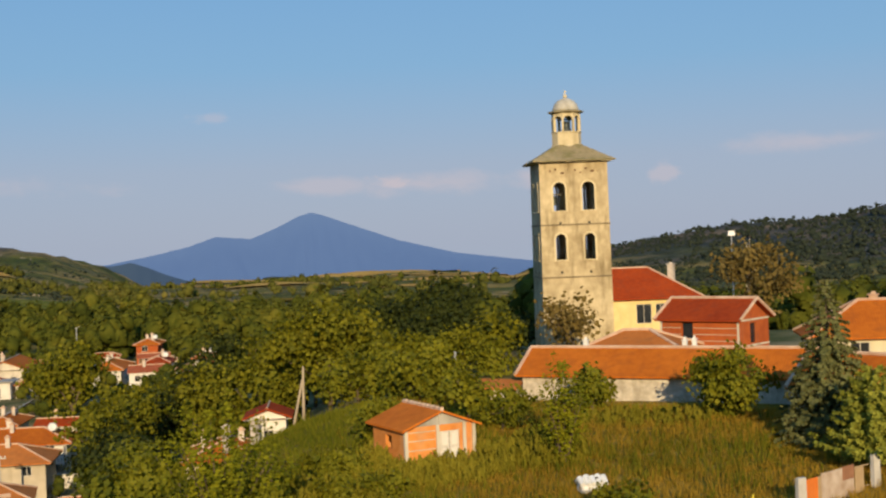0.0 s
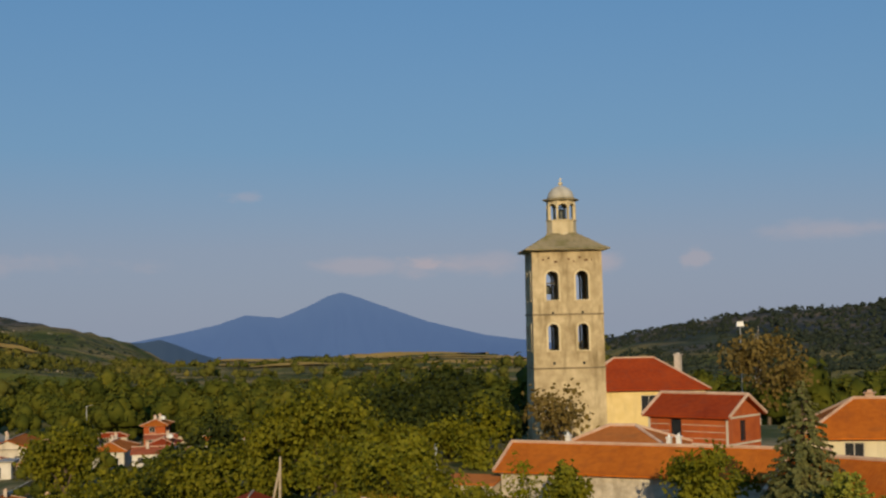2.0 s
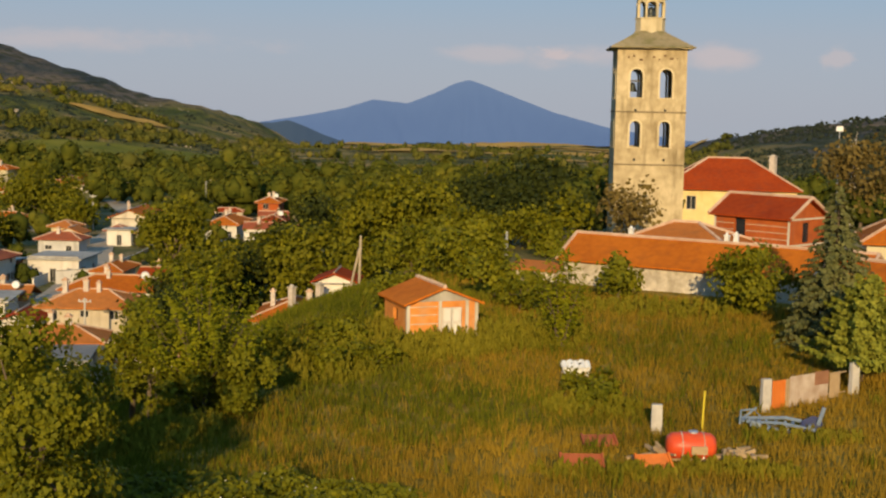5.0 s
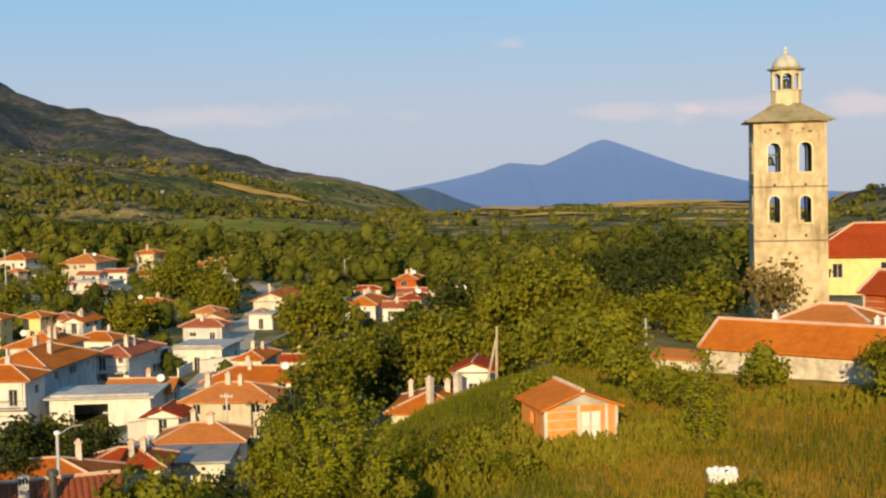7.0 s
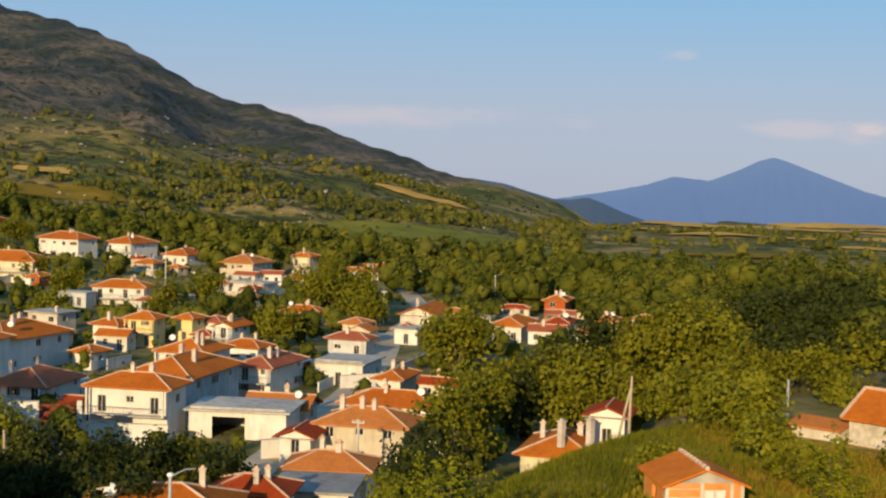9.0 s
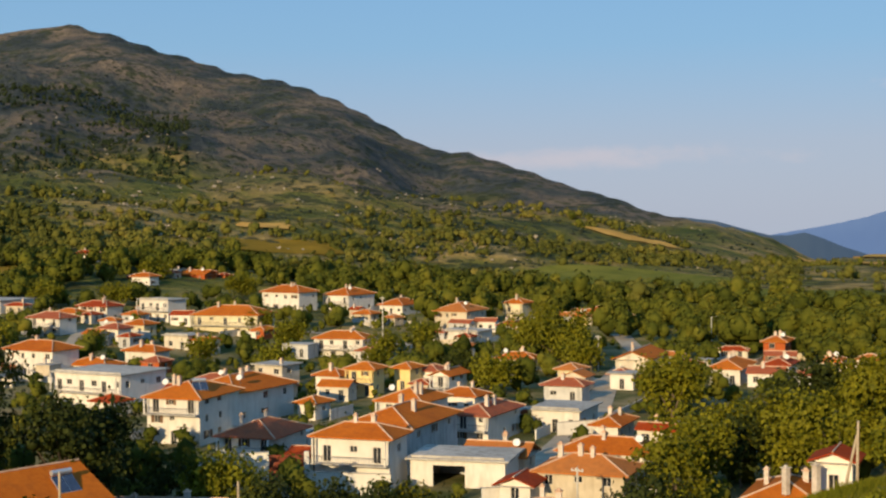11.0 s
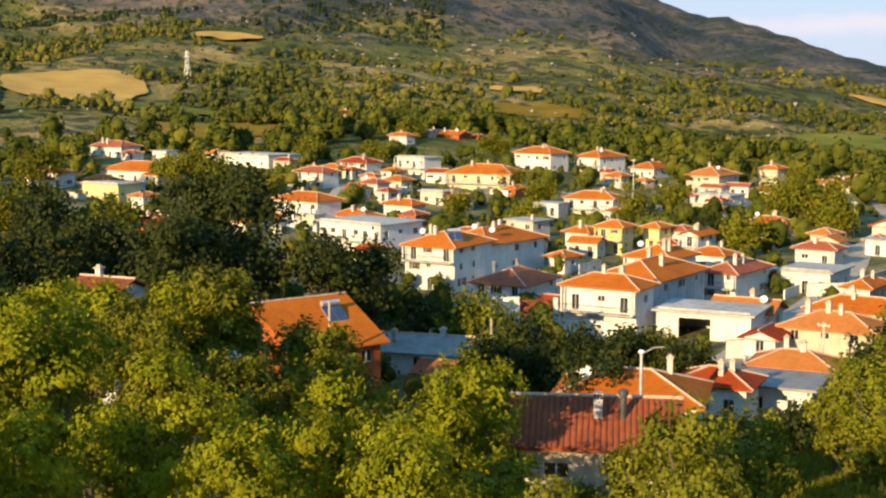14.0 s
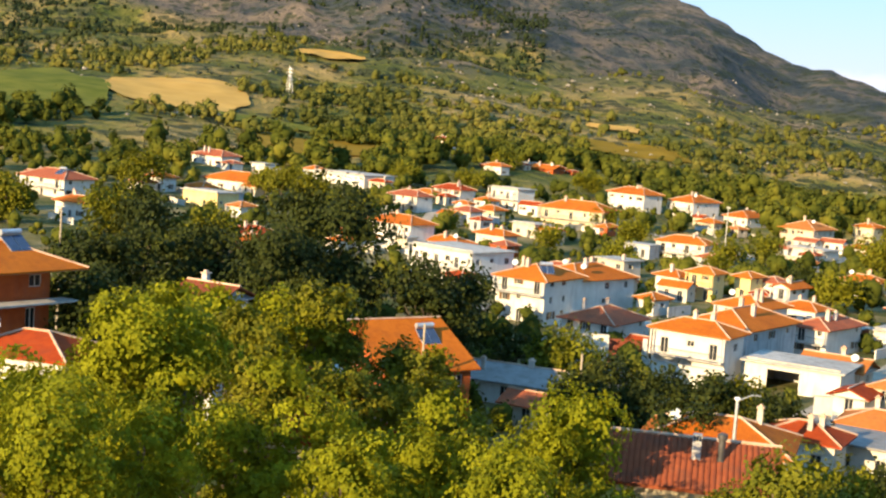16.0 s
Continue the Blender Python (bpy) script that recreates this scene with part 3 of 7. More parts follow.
def far_hill():
    """The dark blue hump between the mountain side and the cone; its haze is painted as tint and faint glow."""
    m = bpy.data.materials.new("haze_tinted_hill")
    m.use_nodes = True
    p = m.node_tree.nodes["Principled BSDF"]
    # Haze over the hill is put in as bluish colour plus weak emission.
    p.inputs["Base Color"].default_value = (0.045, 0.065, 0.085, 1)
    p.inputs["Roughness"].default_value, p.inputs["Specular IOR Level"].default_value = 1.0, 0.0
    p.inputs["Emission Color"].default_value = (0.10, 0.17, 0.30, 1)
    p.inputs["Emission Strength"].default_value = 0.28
    bear = (10.5, 11.5, 12.4, 13.2, 13.9, 14.6, 15.3, 16.5, 17.5, 19, 21)
    up = (-1.9, -1.5, -1.2, -0.85, -0.6, -0.72, -0.72, -0.4, -0.1, 0.1, 0.0)
    sh = Shape()
    cols, rows = np.arange(10.5, 21.01, 0.15), 8
    for a in cols:
        top = 18 + 3100 * math.tan(radians(between(a, bear, up)))
        for j in range(rows):
            u = j / (rows - 1)
            d = 3100 - 500 * (1 - u)
            z = -150 + (top + 150) * u + (0 if u > 0.9 else 8 * noise.noise(Vector((a * 2, u * 3, 4))))
            sh.v.append((12 - d * math.sin(radians(a)), d * math.cos(radians(a)), z))
    for i in range(len(cols) - 1):
        for j in range(rows - 1):
            sh.f.append((i * rows + j, i * rows + j + 1, (i + 1) * rows + j + 1, (i + 1) * rows + j))
    tagged(new("backdrop", sh.mesh("backdrop", m, True)), "dark hill beyond the mountain foot, blue haze painted in", "hill", kind="structure")


far_hill()


# ---- houses ----
def arch_pts(w, h, n=8):
    """Outline of an arched opening, w wide and h high, from its lower left corner anticlockwise."""
    r = w / 2
    pts = [(-r, 0), (r, 0)]
    pts += [(r * math.cos(math.pi * k / n), h - r + r * math.sin(math.pi * k / n)) for k in range(n + 1)]
    return pts


def wall_side(sh, m, length, z0, z1, holes, depth=0.22):
    """One outer wall side in its own plane (x along, z up, outside at -y), with holes (x0, z0, x1, z1) that go in."""
    xs = sorted({0.0, length, *(h[0] for h in holes), *(h[2] for h in holes)})
    zs = sorted({z0, z1, *(h[1] for h in holes), *(h[3] for h in holes)})
    for xa, xb in zip(xs, xs[1:]):
        for za, zb in zip(zs, zs[1:]):
            cx, cz = (xa + xb) / 2, (za + zb) / 2
            if any(h[0] < cx < h[2] and h[1] < cz < h[3] for h in holes):
                continue
            sh.quad(*(m @ Vector(p) for p in ((xa, 0, za), (xb, 0, za), (xb, 0, zb), (xa, 0, zb))))
    for a, b, c, d in holes:
        o = [(a, b), (c, b), (c, d), (a, d)]
        for (x1, q1), (x2, q2) in zip(o, o[1:] + o[:1]):
            sh.quad(*(m @ Vector(p) for p in ((x1, 0, q1), (x1, depth, q1), (x2, depth, q2), (x2, 0, q2))))


def window(parent, m, a, b, c, d, shutters=False, name="window", depth=0.12):
    """A framed pane in a hole of a wall side."""
    sh = Shape()
    t = 0.07
    for x0, z0, x1, z1 in ((a, b, c, b + t), (a, d - t, c, d), (a, b + t, a + t, d - t), (c - t, b + t, c, d - t), ((a + c) / 2 - t / 2, b + t, (a + c) / 2 + t / 2, d - t)):
        sh.box(x0, depth - 0.05, z0, x1, depth + 0.03, z1, m)
    w = part(name, sh, frame_paint, parent)
    g = Shape()
    g.box(a + 0.02, depth - 0.01, b + 0.02, c - 0.02, depth + 0.01, d - 0.02, m)
    part("pane", g, glass, w, "dark reflecting glass")
    if shutters:
        for x0, x1 in ((a - (c - a) * 0.5, a - 0.02), (c + 0.02, c + (c - a) * 0.5)):
            s = Shape()
            s.box(x0, -0.05, b, x1, -0.012, d, m)
            part("shutter", s, shutter_wood, w, "brown wooden shutter")


def hip_roof(sh, w, d, z, rise, over, gable=False, thick=0.14, along_x=None):
    """Roof slopes over a w x d plan (centred), eaves at z; returns ridge ends and corners."""
    x0, x1, y0, y1 = -w / 2 - over, w / 2 + over, -d / 2 - over, d / 2 + over
    if along_x is None:
        along_x = (x1 - x0) >= (y1 - y0)
    half = min(x1 - x0, y1 - y0) / 2
    inset = 0.0 if gable else half * 0.98
    if along_x:
        r0, r1 = Vector((x0 + inset, 0, z + rise)), Vector((x1 - inset, 0, z + rise))
    else:
        r0, r1 = Vector((0, y0 + inset, z + rise)), Vector((0, y1 - inset, z + rise))
    c = [Vector((x0, y0, z)), Vector((x1, y0, z)), Vector((x1, y1, z)), Vector((x0, y1, z))]
    low = Vector((0, 0, -thick))
    if along_x:
        tops = [(c[0], c[1], r1, r0), (c[2], c[3], r0, r1), (c[1], c[2], r1), (c[3], c[0], r0)]
    else:
        tops = [(c[1], c[2], r1, r0), (c[3], c[0], r0, r1), (c[0], c[1], r0), (c[2], c[3], r1)]
    for k, t in enumerate(tops):
        if gable and len(t) == 3:
            continue
        sh.add(t, [tuple(range(len(t)))])
        sh.add([p + low for p in t], [tuple(reversed(range(len(t))))])
        sh.quad(t[0] + low, t[1] + low, t[1], t[0])
    if gable:
        ends = ((c[1], c[2], r1), (c[3], c[0], r0)) if along_x else ((c[0], c[1], r0), (c[2], c[3], r1))
        for a, b, r in ends:
            sh.quad(a + low, r + low, r, a)
            sh.quad(r + low, b + low, b, r)
    return r0, r1, c, along_x


def chimney(parent, x, y, z0, z1, s=0.45):
    sh = Shape()
    sh.box(x - s / 2, y - s / 2, z0, x + s / 2, y + s / 2, z1)
    c = part("chimney", sh, chim_plaster, parent, "plastered chimney stack")
    k = Shape()
    k.box(x - s * 0.7, y - s * 0.7, z1, x + s * 0.7, y + s * 0.7, z1 + 0.1)
    k.box(x - s * 0.4, y - s * 0.4, z1 + 0.1, x + s * 0.4, y + s * 0.4, z1 + 0.32, None, 0.08)
    part("chimney_cap", k, ridge_mortar, c)


def lay_tiles(roof, w, d, h, rz, over, tile):
    """Barrel tiles in rows on the front slope of a gabled roof, each one lapping the row below."""
    sh = Shape()
    prof = [(-0.13, 0.0), (-0.085, 0.05), (0.0, 0.075), (0.085, 0.05), (0.13, 0.0)]
    sh.v = [(x, y, z * k + y * 0.02) for y, k in ((0.0, 1.0), (0.43, 0.85)) for x, z in prof]
    sh.f = [(i, i + 1, i + 6, i + 5) for i in range(4)] + [(4, 3, 2, 1, 0)]
    me = sh.mesh("tile", tile)
    run = d / 2 + over
    slope = math.hypot(run, rz)
    lean = math.degrees(math.atan2(rz, run))
    rnd = random.Random(5)
    for r in range(int(slope / 0.39)):
        for c in range(int((w + 2 * over) / 0.275)):
            s = r * 0.39 - 0.03
            ob = new("tile", me)
            ob.parent = roof
            x = -w / 2 - over + 0.14 + c * 0.275 + rnd.uniform(-0.012, 0.012)
            ob.matrix_local = pose(x, -run + s * run / slope, h + s * rz / slope + 0.012, lean, 0, rnd.uniform(-2, 2))
            tagged(ob, "")


HOUSE_WORDS = {"hip": "hipped", "gable": "gabled", "flat": "flat"}
WALL_WORDS = {"white_render": "white-rendered", "cream_render": "cream-rendered", "yellow_render": "yellow-rendered", "beige_render": "beige-rendered", "pale_plaster": "pale plastered", "grey_render": "grey-rendered", "red_brick": "red brick"}
TILE_WORDS = {"orange_tiles": "orange-tiled", "red_tiles": "red-tiled", "weathered_red_tiles": "weathered red-tiled", "old_brown_red_tiles": "old brown-red tiled", "faded_tan_tiles": "faded tan-tiled", "concrete_slab": "concrete slab", "grey_sheet_roof": "grey sheet-metal"}


FOOTPRINTS = []


def house(x, y, z, rot, w, d, h, roof, wall, tile, win=2, chim=0, solar=0, balcony=0, garage=0, rise=0.0, name="house", over=0.7, along_x=None, tiles=0):
    """A village house: floor at z, eaves h above it, front to local -y."""
    rnd = random.Random(int(x * 31 + y * 17))
    m = pose(x, y, z, 0, 0, rot)
    FOOTPRINTS.append((x, y, max(w, d) / 2 + 0.8))
    foot = min(ground(*(m @ Vector((sx * w / 2, sy * d / 2, 0))).to_2d()) for sx in (-1, 1) for sy in (-1, 1)) - 0.5 - z
    foot = min(foot, -0.3)
    words = f"{WALL_WORDS[wall.name]} {name} with {TILE_WORDS[tile.name]} {HOUSE_WORDS[roof]} roof"
    hs = thing(name, m, words, name, "village houses" if name == "house" else "village outbuildings")
    body = Shape()
    storeys = max(1, round(h / 2.75))
    if name == "house" and win > 1 and storeys > 1 and rnd.random() < 0.5:
        balcony = 1
    sides = [(Matrix.Translation((-w / 2, -d / 2, 0)), w), (Matrix.Translation((w / 2, -d / 2, 0)) @ pose(0, 0, 0, 0, 0, 90), d),
             (Matrix.Translation((w / 2, d / 2, 0)) @ pose(0, 0, 0, 0, 0, 180), w), (Matrix.Translation((-w / 2, d / 2, 0)) @ pose(0, 0, 0, 0, 0, 270), d)]
    plans = []
    for k, (sm, length) in enumerate(sides):
        holes = []
        if k < 2 or k == 3:
            n = max(1, min(win + 1, int(length / 2.6))) if k == 0 else max(1, min(3, int(length / 3.4)))
            for s in range(storeys):
                zb = s * h / storeys
                for i in range(n):
                    cx = length * (i + 0.5) / n
                    ww = rnd.choice((0.42, 0.5, 0.62))
                    if k == 0 and s == 0 and i == n // 2 and not garage:
                        holes.append((cx - 0.5, zb + 0.05, cx + 0.5, min(zb + 2.1, zb + h / storeys - 0.2), "door"))
                    elif k == 0 and garage:
                        continue
                    elif balcony and k == 0 and s == storeys - 1 and i % 2 == 0:
                        holes.append((cx - 0.55, zb + 0.08, cx + 0.55, zb + 2.1, "door"))
                    elif rnd.random() < (0.88 if k == 0 else 0.66):
                        top = min(zb + 2.15, zb + h / storeys - 0.25)
                        cx += rnd.uniform(-0.12, 0.12) * length / n
                        holes.append((cx - ww, top - rnd.choice((0.8, 1.05, 1.2)), cx + ww, top, "window"))
            if garage and k == 0:
                holes.append((length * 0.24, -0.6, length * 0.58, 2.75, "opening"))
        plans.append(holes)
        wall_side(body, sm, length, foot, h, [q[:4] for q in holes])
    if roof == "gable":
        along = w >= d if along_x is None else along_x
        span = d if along else w
        rz = rise or 0.38 * (min(w, d) / 2 + over)
        top = h + rz * (span / 2) / (span / 2 + over) - 0.06
        if along:
            for sx in (-w / 2, w / 2):
                body.add([(sx, -d / 2, h), (sx, d / 2, h), (sx, 0, top)], [(0, 1, 2)])
        else:
            for sy in (-d / 2, d / 2):
                body.add([(-w / 2, sy, h), (w / 2, sy, h), (0, sy, top)], [(0, 1, 2)])
    wb = part("wall", body, wall, hs)
    for (sm, length), holes in zip(sides, plans):
        for a, b, c, dd, kind in holes:
            if kind == "opening":
                g = Shape()
                g.box(0.3, d - 0.6, foot, length - 0.3, d - 0.55, h - 0.1, sm)
                part("back_wall", g, grey, hs)
                continue
            window(hs, sm, a, b, c, dd, shutters=kind == "window" and rnd.random() < 0.22, name=kind)
    rs = Shape()
    if roof == "flat":
        o = over * 0.8
        rs.box(-w / 2 - o, -d / 2 - o, h, w / 2 + o, d / 2 + o, h + 0.22)
        if tile.name == "concrete_slab" and w > 7:
            rs.box(-w / 2 + 0.1, -d / 2 + 0.1, h + 0.22, w / 2 - 0.1, -d / 2 + 0.22, h + 0.5)
        rf = part("roof", rs, tile, hs)
        ridge_z = h + 0.22
    else:
        rz = rise or 0.38 * (min(w, d) / 2 + over)
        r0, r1, c, along = hip_roof(rs, w, d, h, rz, over, roof == "gable", along_x=along_x)
        rf = part("roof", rs, tile, hs)
        lines = [(r0, r1)] if (r1 - r0).length > 0.3 else []
        if roof == "hip":
            near0 = (c[0], c[3]) if along else (c[0], c[1])
            near1 = (c[1], c[2]) if along else (c[3], c[2])
            lines += [(r0, p) for p in near0] + [(r1, p) for p in near1]
        for a, b in lines:
            t = Shape()
            up = Vector((0, 0, 0.05))
            t.tube([a + up, b + up], [0.10, 0.10], 6)
            part("ridge_cap", t, ridge_mortar, rf, "mortared ridge tiles")
        if tiles:
            lay_tiles(rf, w, d, h, rz, over, tile)
        ridge_z = h + rz
        so = Shape()
        so.box(-w / 2 - over + 0.05, -d / 2 - over + 0.05, h - 0.17, w / 2 + over - 0.05, d / 2 + over - 0.05, h - 0.145)
        part("soffit", so, wall if wall is not brick else slab, hs)
    if name == "house" and roof != "flat" and max(w, d) > 6 and not tiles and not solar:
        chim = max(chim, rnd.choice((1, 2, 2)))
    for k in range(chim):
        cx, cy = (rnd.uniform(-0.32, 0.32) * w, rnd.uniform(-0.3, 0.2) * d)
        chimney(hs, cx, cy, h, ridge_z + rnd.uniform(0.5, 1.0), rnd.choice((0.45, 0.55)))
    if balcony:
        zb = (storeys - 1) * h / storeys
        sl = Shape()
        out = 1.2 if balcony == 1 else 2.1
        sl.box(-w / 2 - 0.05, -d / 2 - out, zb - 0.16, w / 2 + (0 if balcony == 1 else 1.5), -d / 2 - 0.004, zb)
        bal = part("balcony", sl, slab, hs)
    if balcony == 1:
        ra = Shape()
        ra.box(-w / 2 - 0.02, -d / 2 - 1.18, zb + 0.9, w / 2 - 0.03, -d / 2 - 1.13, zb + 0.96)
        for k in range(int(w / 0.35) + 1):
            px = -w / 2 + 0.02 + k * 0.35
            ra.box(px, -d / 2 - 1.17, zb, px + 0.03, -d / 2 - 1.14, zb + 0.9)
        part("railing", ra, rail_iron, bal)
        for px in (-w / 2 + 0.1, w / 2 - 0.3):
            po = Shape()
            po.box(px, -d / 2 - 1.15, zb, px + 0.2, -d / 2 - 0.95, h - 0.17)
            part("post", po, wall, bal)
    if name == "house" and not tiles and rnd.random() < 0.28:
        dx, dy = rnd.choice((-0.3, 0.35)) * w, -0.3 * d
        dz = h + (0.3 if roof == "flat" else 0.62 * (ridge_z - h) + 0.25)
        arm = Shape()
        arm.tube([(dx, dy + 0.25, dz - 1.0), (dx, dy + 0.25, dz + 0.35), (dx, dy, dz + 0.5)], [0.035, 0.035, 0.03], 5)
        bowl = Shape()
        bowl.lathe([(0.02, 0.0), (0.28, 0.04), (0.5, 0.14), (0.52, 0.16), (0.28, 0.08), (0.02, 0.04)], n=12)
        bowl.v = [pose(dx, dy, dz + 0.5, 62, 0, 20 - rot) @ Vector(q) for q in bowl.v]
        dish = part("satellite_dish", bowl, dish_paint, hs, "white satellite dish", True)
        part("mount", arm, rail_iron, dish)
    if solar and roof != "flat":
        rz = ridge_z - h
        run = (d if along_x else min(w, d)) / 2 + over
        if w >= d or roof == "gable":
            sm = Matrix.Translation((w * 0.22, -d / 2 * 0.45, h + rz * (1 - 0.45 * (d / 2) / run) + 0.25)) @ pose(0, 0, 0, math.degrees(math.atan2(rz, run)) + 12, 0, 0)
        else:
            sm = Matrix.Translation((w * 0.28, -d * 0.2, h + rz * 0.5 + 0.4)) @ pose(0, 0, 0, 30, 0, 40)
        fr = Shape()
        fr.box(-1.1, -1.05, -0.06, 1.1, 1.05, 0.0, sm)
        st = part("solar_heater", fr, steel, hs, "solar water heater on its frame")
        for sx in (-1.05, 0.05):
            g = Shape()
            g.box(sx, -1.0, 0.004, sx + 1.0, 1.0, 0.05, sm)
            part("collector", g, solar_glass, st, "dark glazed collector panel")
        t = Shape()
        t.tube([sm @ Vector((-1.0, 1.25, 0.22)), sm @ Vector((1.0, 1.25, 0.22))], [0.27, 0.27], 12)
        part("tank", t, steel, st, "bright steel cylinder tank")
    return hs


house(-117.6, 158.3, -11.1, 9, 8.9, 11.8, 7, "hip", white, orange, win=3, chim=2, solar=1, balcony=1)
house(-123.8, 177.7, -11.1, 0, 9.9, 16.0, 5.5, "hip", white, orange, chim=1)
house(-75.7, 139.8, -11.1, 10, 9.9, 5.8, 6.4, "hip", white, orange, win=3, chim=2, balcony=1)
house(-80.3, 157.7, -11.0, 6, 9.3, 16.0, 5.5, "hip", grey, orange, chim=1)
house(-95.7, 146.5, -11.1, 10, 7.9, 10.3, 4.4, "hip", white, maroon)
house(-65.0, 147.3, -11.1, 14, 11.9, 8.7, 3.4, "flat", white, slab, garage=1)
house(-64.0, 154.9, -11.1, 10, 7.7, 5.8, 2.6, "gable", pale, tan)
house(-46.3, 141.9, -11.9, 8, 10.0, 6.8, 5, "hip", beige, tan, chim=3)
house(-48.2, 154.0, -11.1, 6, 11.3, 6.2, 4.4, "hip", white, orange, chim=2)
house(-71.1, 191.3, -11.1, 5, 7.8, 9.5, 3.4, "flat", white, slab)
house(-82.8, 218.4, -11.0, 5, 7.1, 4.5, 3.2, "hip", grey, maroon, chim=1)
house(-86.7, 265.7, -11.0, 8, 7.1, 15.8, 3.6, "gable", pale, orange)
house(-81.7, 242.0, -11.1, 8, 3.5, 4.5, 2.8, "hip", white, maroon)
house(-111.7, 257.8, -11.0, 10, 7.6, 4.5, 3, "hip", cream, orange, chim=1)
house(-171.5, 342.3, -10.2, 0, 10.5, 12.1, 5.6, "hip", beige, tan, win=3, chim=1)
house(-153.8, 312.8, -11.0, 0, 11.2, 8.6, 3.2, "flat", white, slab)
house(-167.7, 373.0, -10.2, 0, 6.1, 6.7, 6, "hip", cream, orange)
house(-147.8, 328.3, -11.1, 0, 6.4, 4.5, 3.8, "hip", white, orange)
house(-148.2, 392.5, -11.0, 5, 7.3, 6.3, 3.4, "hip", cream, orange)
house(-148.2, 377.1, -11.0, 5, 4.7, 4.5, 3, "hip", yellow, orange, chim=1)
house(-133.7, 379.0, -11.0, 0, 4.8, 4.9, 2.6, "hip", white, tan, chim=1)
house(-229.6, 338.0, -5.9, -5, 14.8, 8.7, 6, "hip", white, orange, win=3, chim=1)
house(-217.5, 353.5, -6.9, -5, 9.4, 13.1, 5.6, "hip", white, orange, win=2, chim=1)
house(-205.5, 365.2, -8.1, 0, 8.4, 12.7, 3.2, "hip", white, orange, chim=1)
house(-205.3, 279.4, -7.9, 12, 18.6, 10.2, 5.6, "hip", cream, orange, win=4, chim=1, balcony=1)
house(-231.1, 281.0, -5.1, -5, 11.2, 6.6, 6, "flat", white, slab, win=3, balcony=1)
house(-189.1, 196.6, -9.0, 0, 13.1, 7.2, 5.6, "hip", white, orange, win=3, chim=1)
house(-155.1, 180.1, -11.1, 0, 15.8, 11.6, 6.4, "flat", white, slab, win=5)
house(-178.8, 201.2, -9.4, 0, 9.5, 5.2, 2.8, "hip", white, orange, chim=1)
house(-178.3, 215.7, -9.1, 0, 8.3, 4.5, 4, "hip", white, orange, chim=2)
house(-160.6, 264.1, -11.0, 14, 11.9, 6.6, 5.2, "hip", white, orange, win=4)
house(-232.3, 241.8, -5.7, 0, 10.3, 5.7, 4.4, "hip", white, maroon, chim=1)
house(-241.4, 267.7, -4.6, 0, 10.2, 5.6, 4.4, "hip", white, red, chim=2)
house(-208.4, 238.4, -7.0, 0, 5.7, 4.5, 4, "hip", white, maroon)
house(-214.8, 254.3, -6.4, 0, 5.9, 4.5, 3, "hip", cream, orange)
house(-281.8, 266.0, -3.2, 0, 22.4, 12.3, 4, "flat", white, slab, win=3)
house(-274.5, 218.0, -4.6, 8, 18.6, 10.2, 3.4, "hip", white, orange, win=3, chim=2)
house(-248.4, 189.1, -6.2, 5, 12.6, 6.9, 4, "flat", yellow, slab, win=3)
house(-196.7, 162.5, -9.2, 0, 10.2, 5.6, 3.2, "hip", white, red)
house(-323.4, 245.1, -0.8, 5, 13.7, 7.5, 3.6, "hip", white, maroon, win=3)
house(-290.6, 340.4, 0.3, 0, 7.8, 4.5, 3.8, "hip", white, orange, chim=1)
house(-294.0, 371.5, 0.5, 0, 11.5, 6.3, 3, "gable", brick, orange)
house(-363.0, 387.5, 7.3, 0, 9.5, 5.2, 3, "hip", white, red, chim=1)
house(-91.1, 178.7, -11.1, 3, 7.4, 9.1, 5.2, "hip", white, orange, chim=1)
house(-120.8, 211.5, -11.1, 5, 5.4, 4.5, 5.2, "hip", yellow, orange)
house(-117.4, 221.3, -11.1, 0, 3.5, 4.5, 4.5, "hip", yellow, orange)
house(-104.7, 214.8, -11.0, 0, 3.5, 6.8, 4.4, "gable", white, orange, chim=1)
house(-126.4, 209.1, -11.1, 0, 5.2, 4.5, 4, "hip", white, orange, chim=1)
house(-139.1, 208.5, -11.1, -3, 6.7, 5.3, 5.4, "flat", pale, slab, chim=1)
house(-77.2, 177.0, -11.1, 3, 5.3, 11.9, 4.4, "hip", white, maroon, chim=1)
house(-79.0, 108.5, -11.0, 22, 11.0, 8.0, 2.6, "gable", white, metal, rise=1.3)
house(-69.5, 100.5, -11.0, 15, 5.0, 4.2, 2.4, "gable", pale, maroon)
house(-40.4, 88.8, -7.7, 25, 11.1, 8.2, 3.4, "hip", white, orange, chim=1)
house(-39.4, 101.4, -8.6, 15, 6.1, 4.8, 3.2, "hip", white, red)
house(-37.6, 110.2, -9.7, 15, 6.7, 7.1, 3, "flat", white, metal)
house(-72.0, 45.3, -2.3, 30, 7.7, 5.9, 3.2, "hip", white, red)
house(-269.8, 159.7, -5.5, 10, 16.1, 8.9, 4.6, "hip", white, maroon, solar=1)
house(-234.5, 145.0, -7.4, 10, 9.2, 5.1, 4, "hip", white, orange)
house(-273.2, 191.3, -4.6, 10, 6.4, 4.5, 4, "hip", white, orange)
house(-20.3, 130.5, -8.6, 5, 6.9, 9.4, 3.2, "hip", cream, orange, chim=2)
house(-16.5, 133.8, -5.5, 5, 3.5, 4.5, 3.4, "gable", white, red)
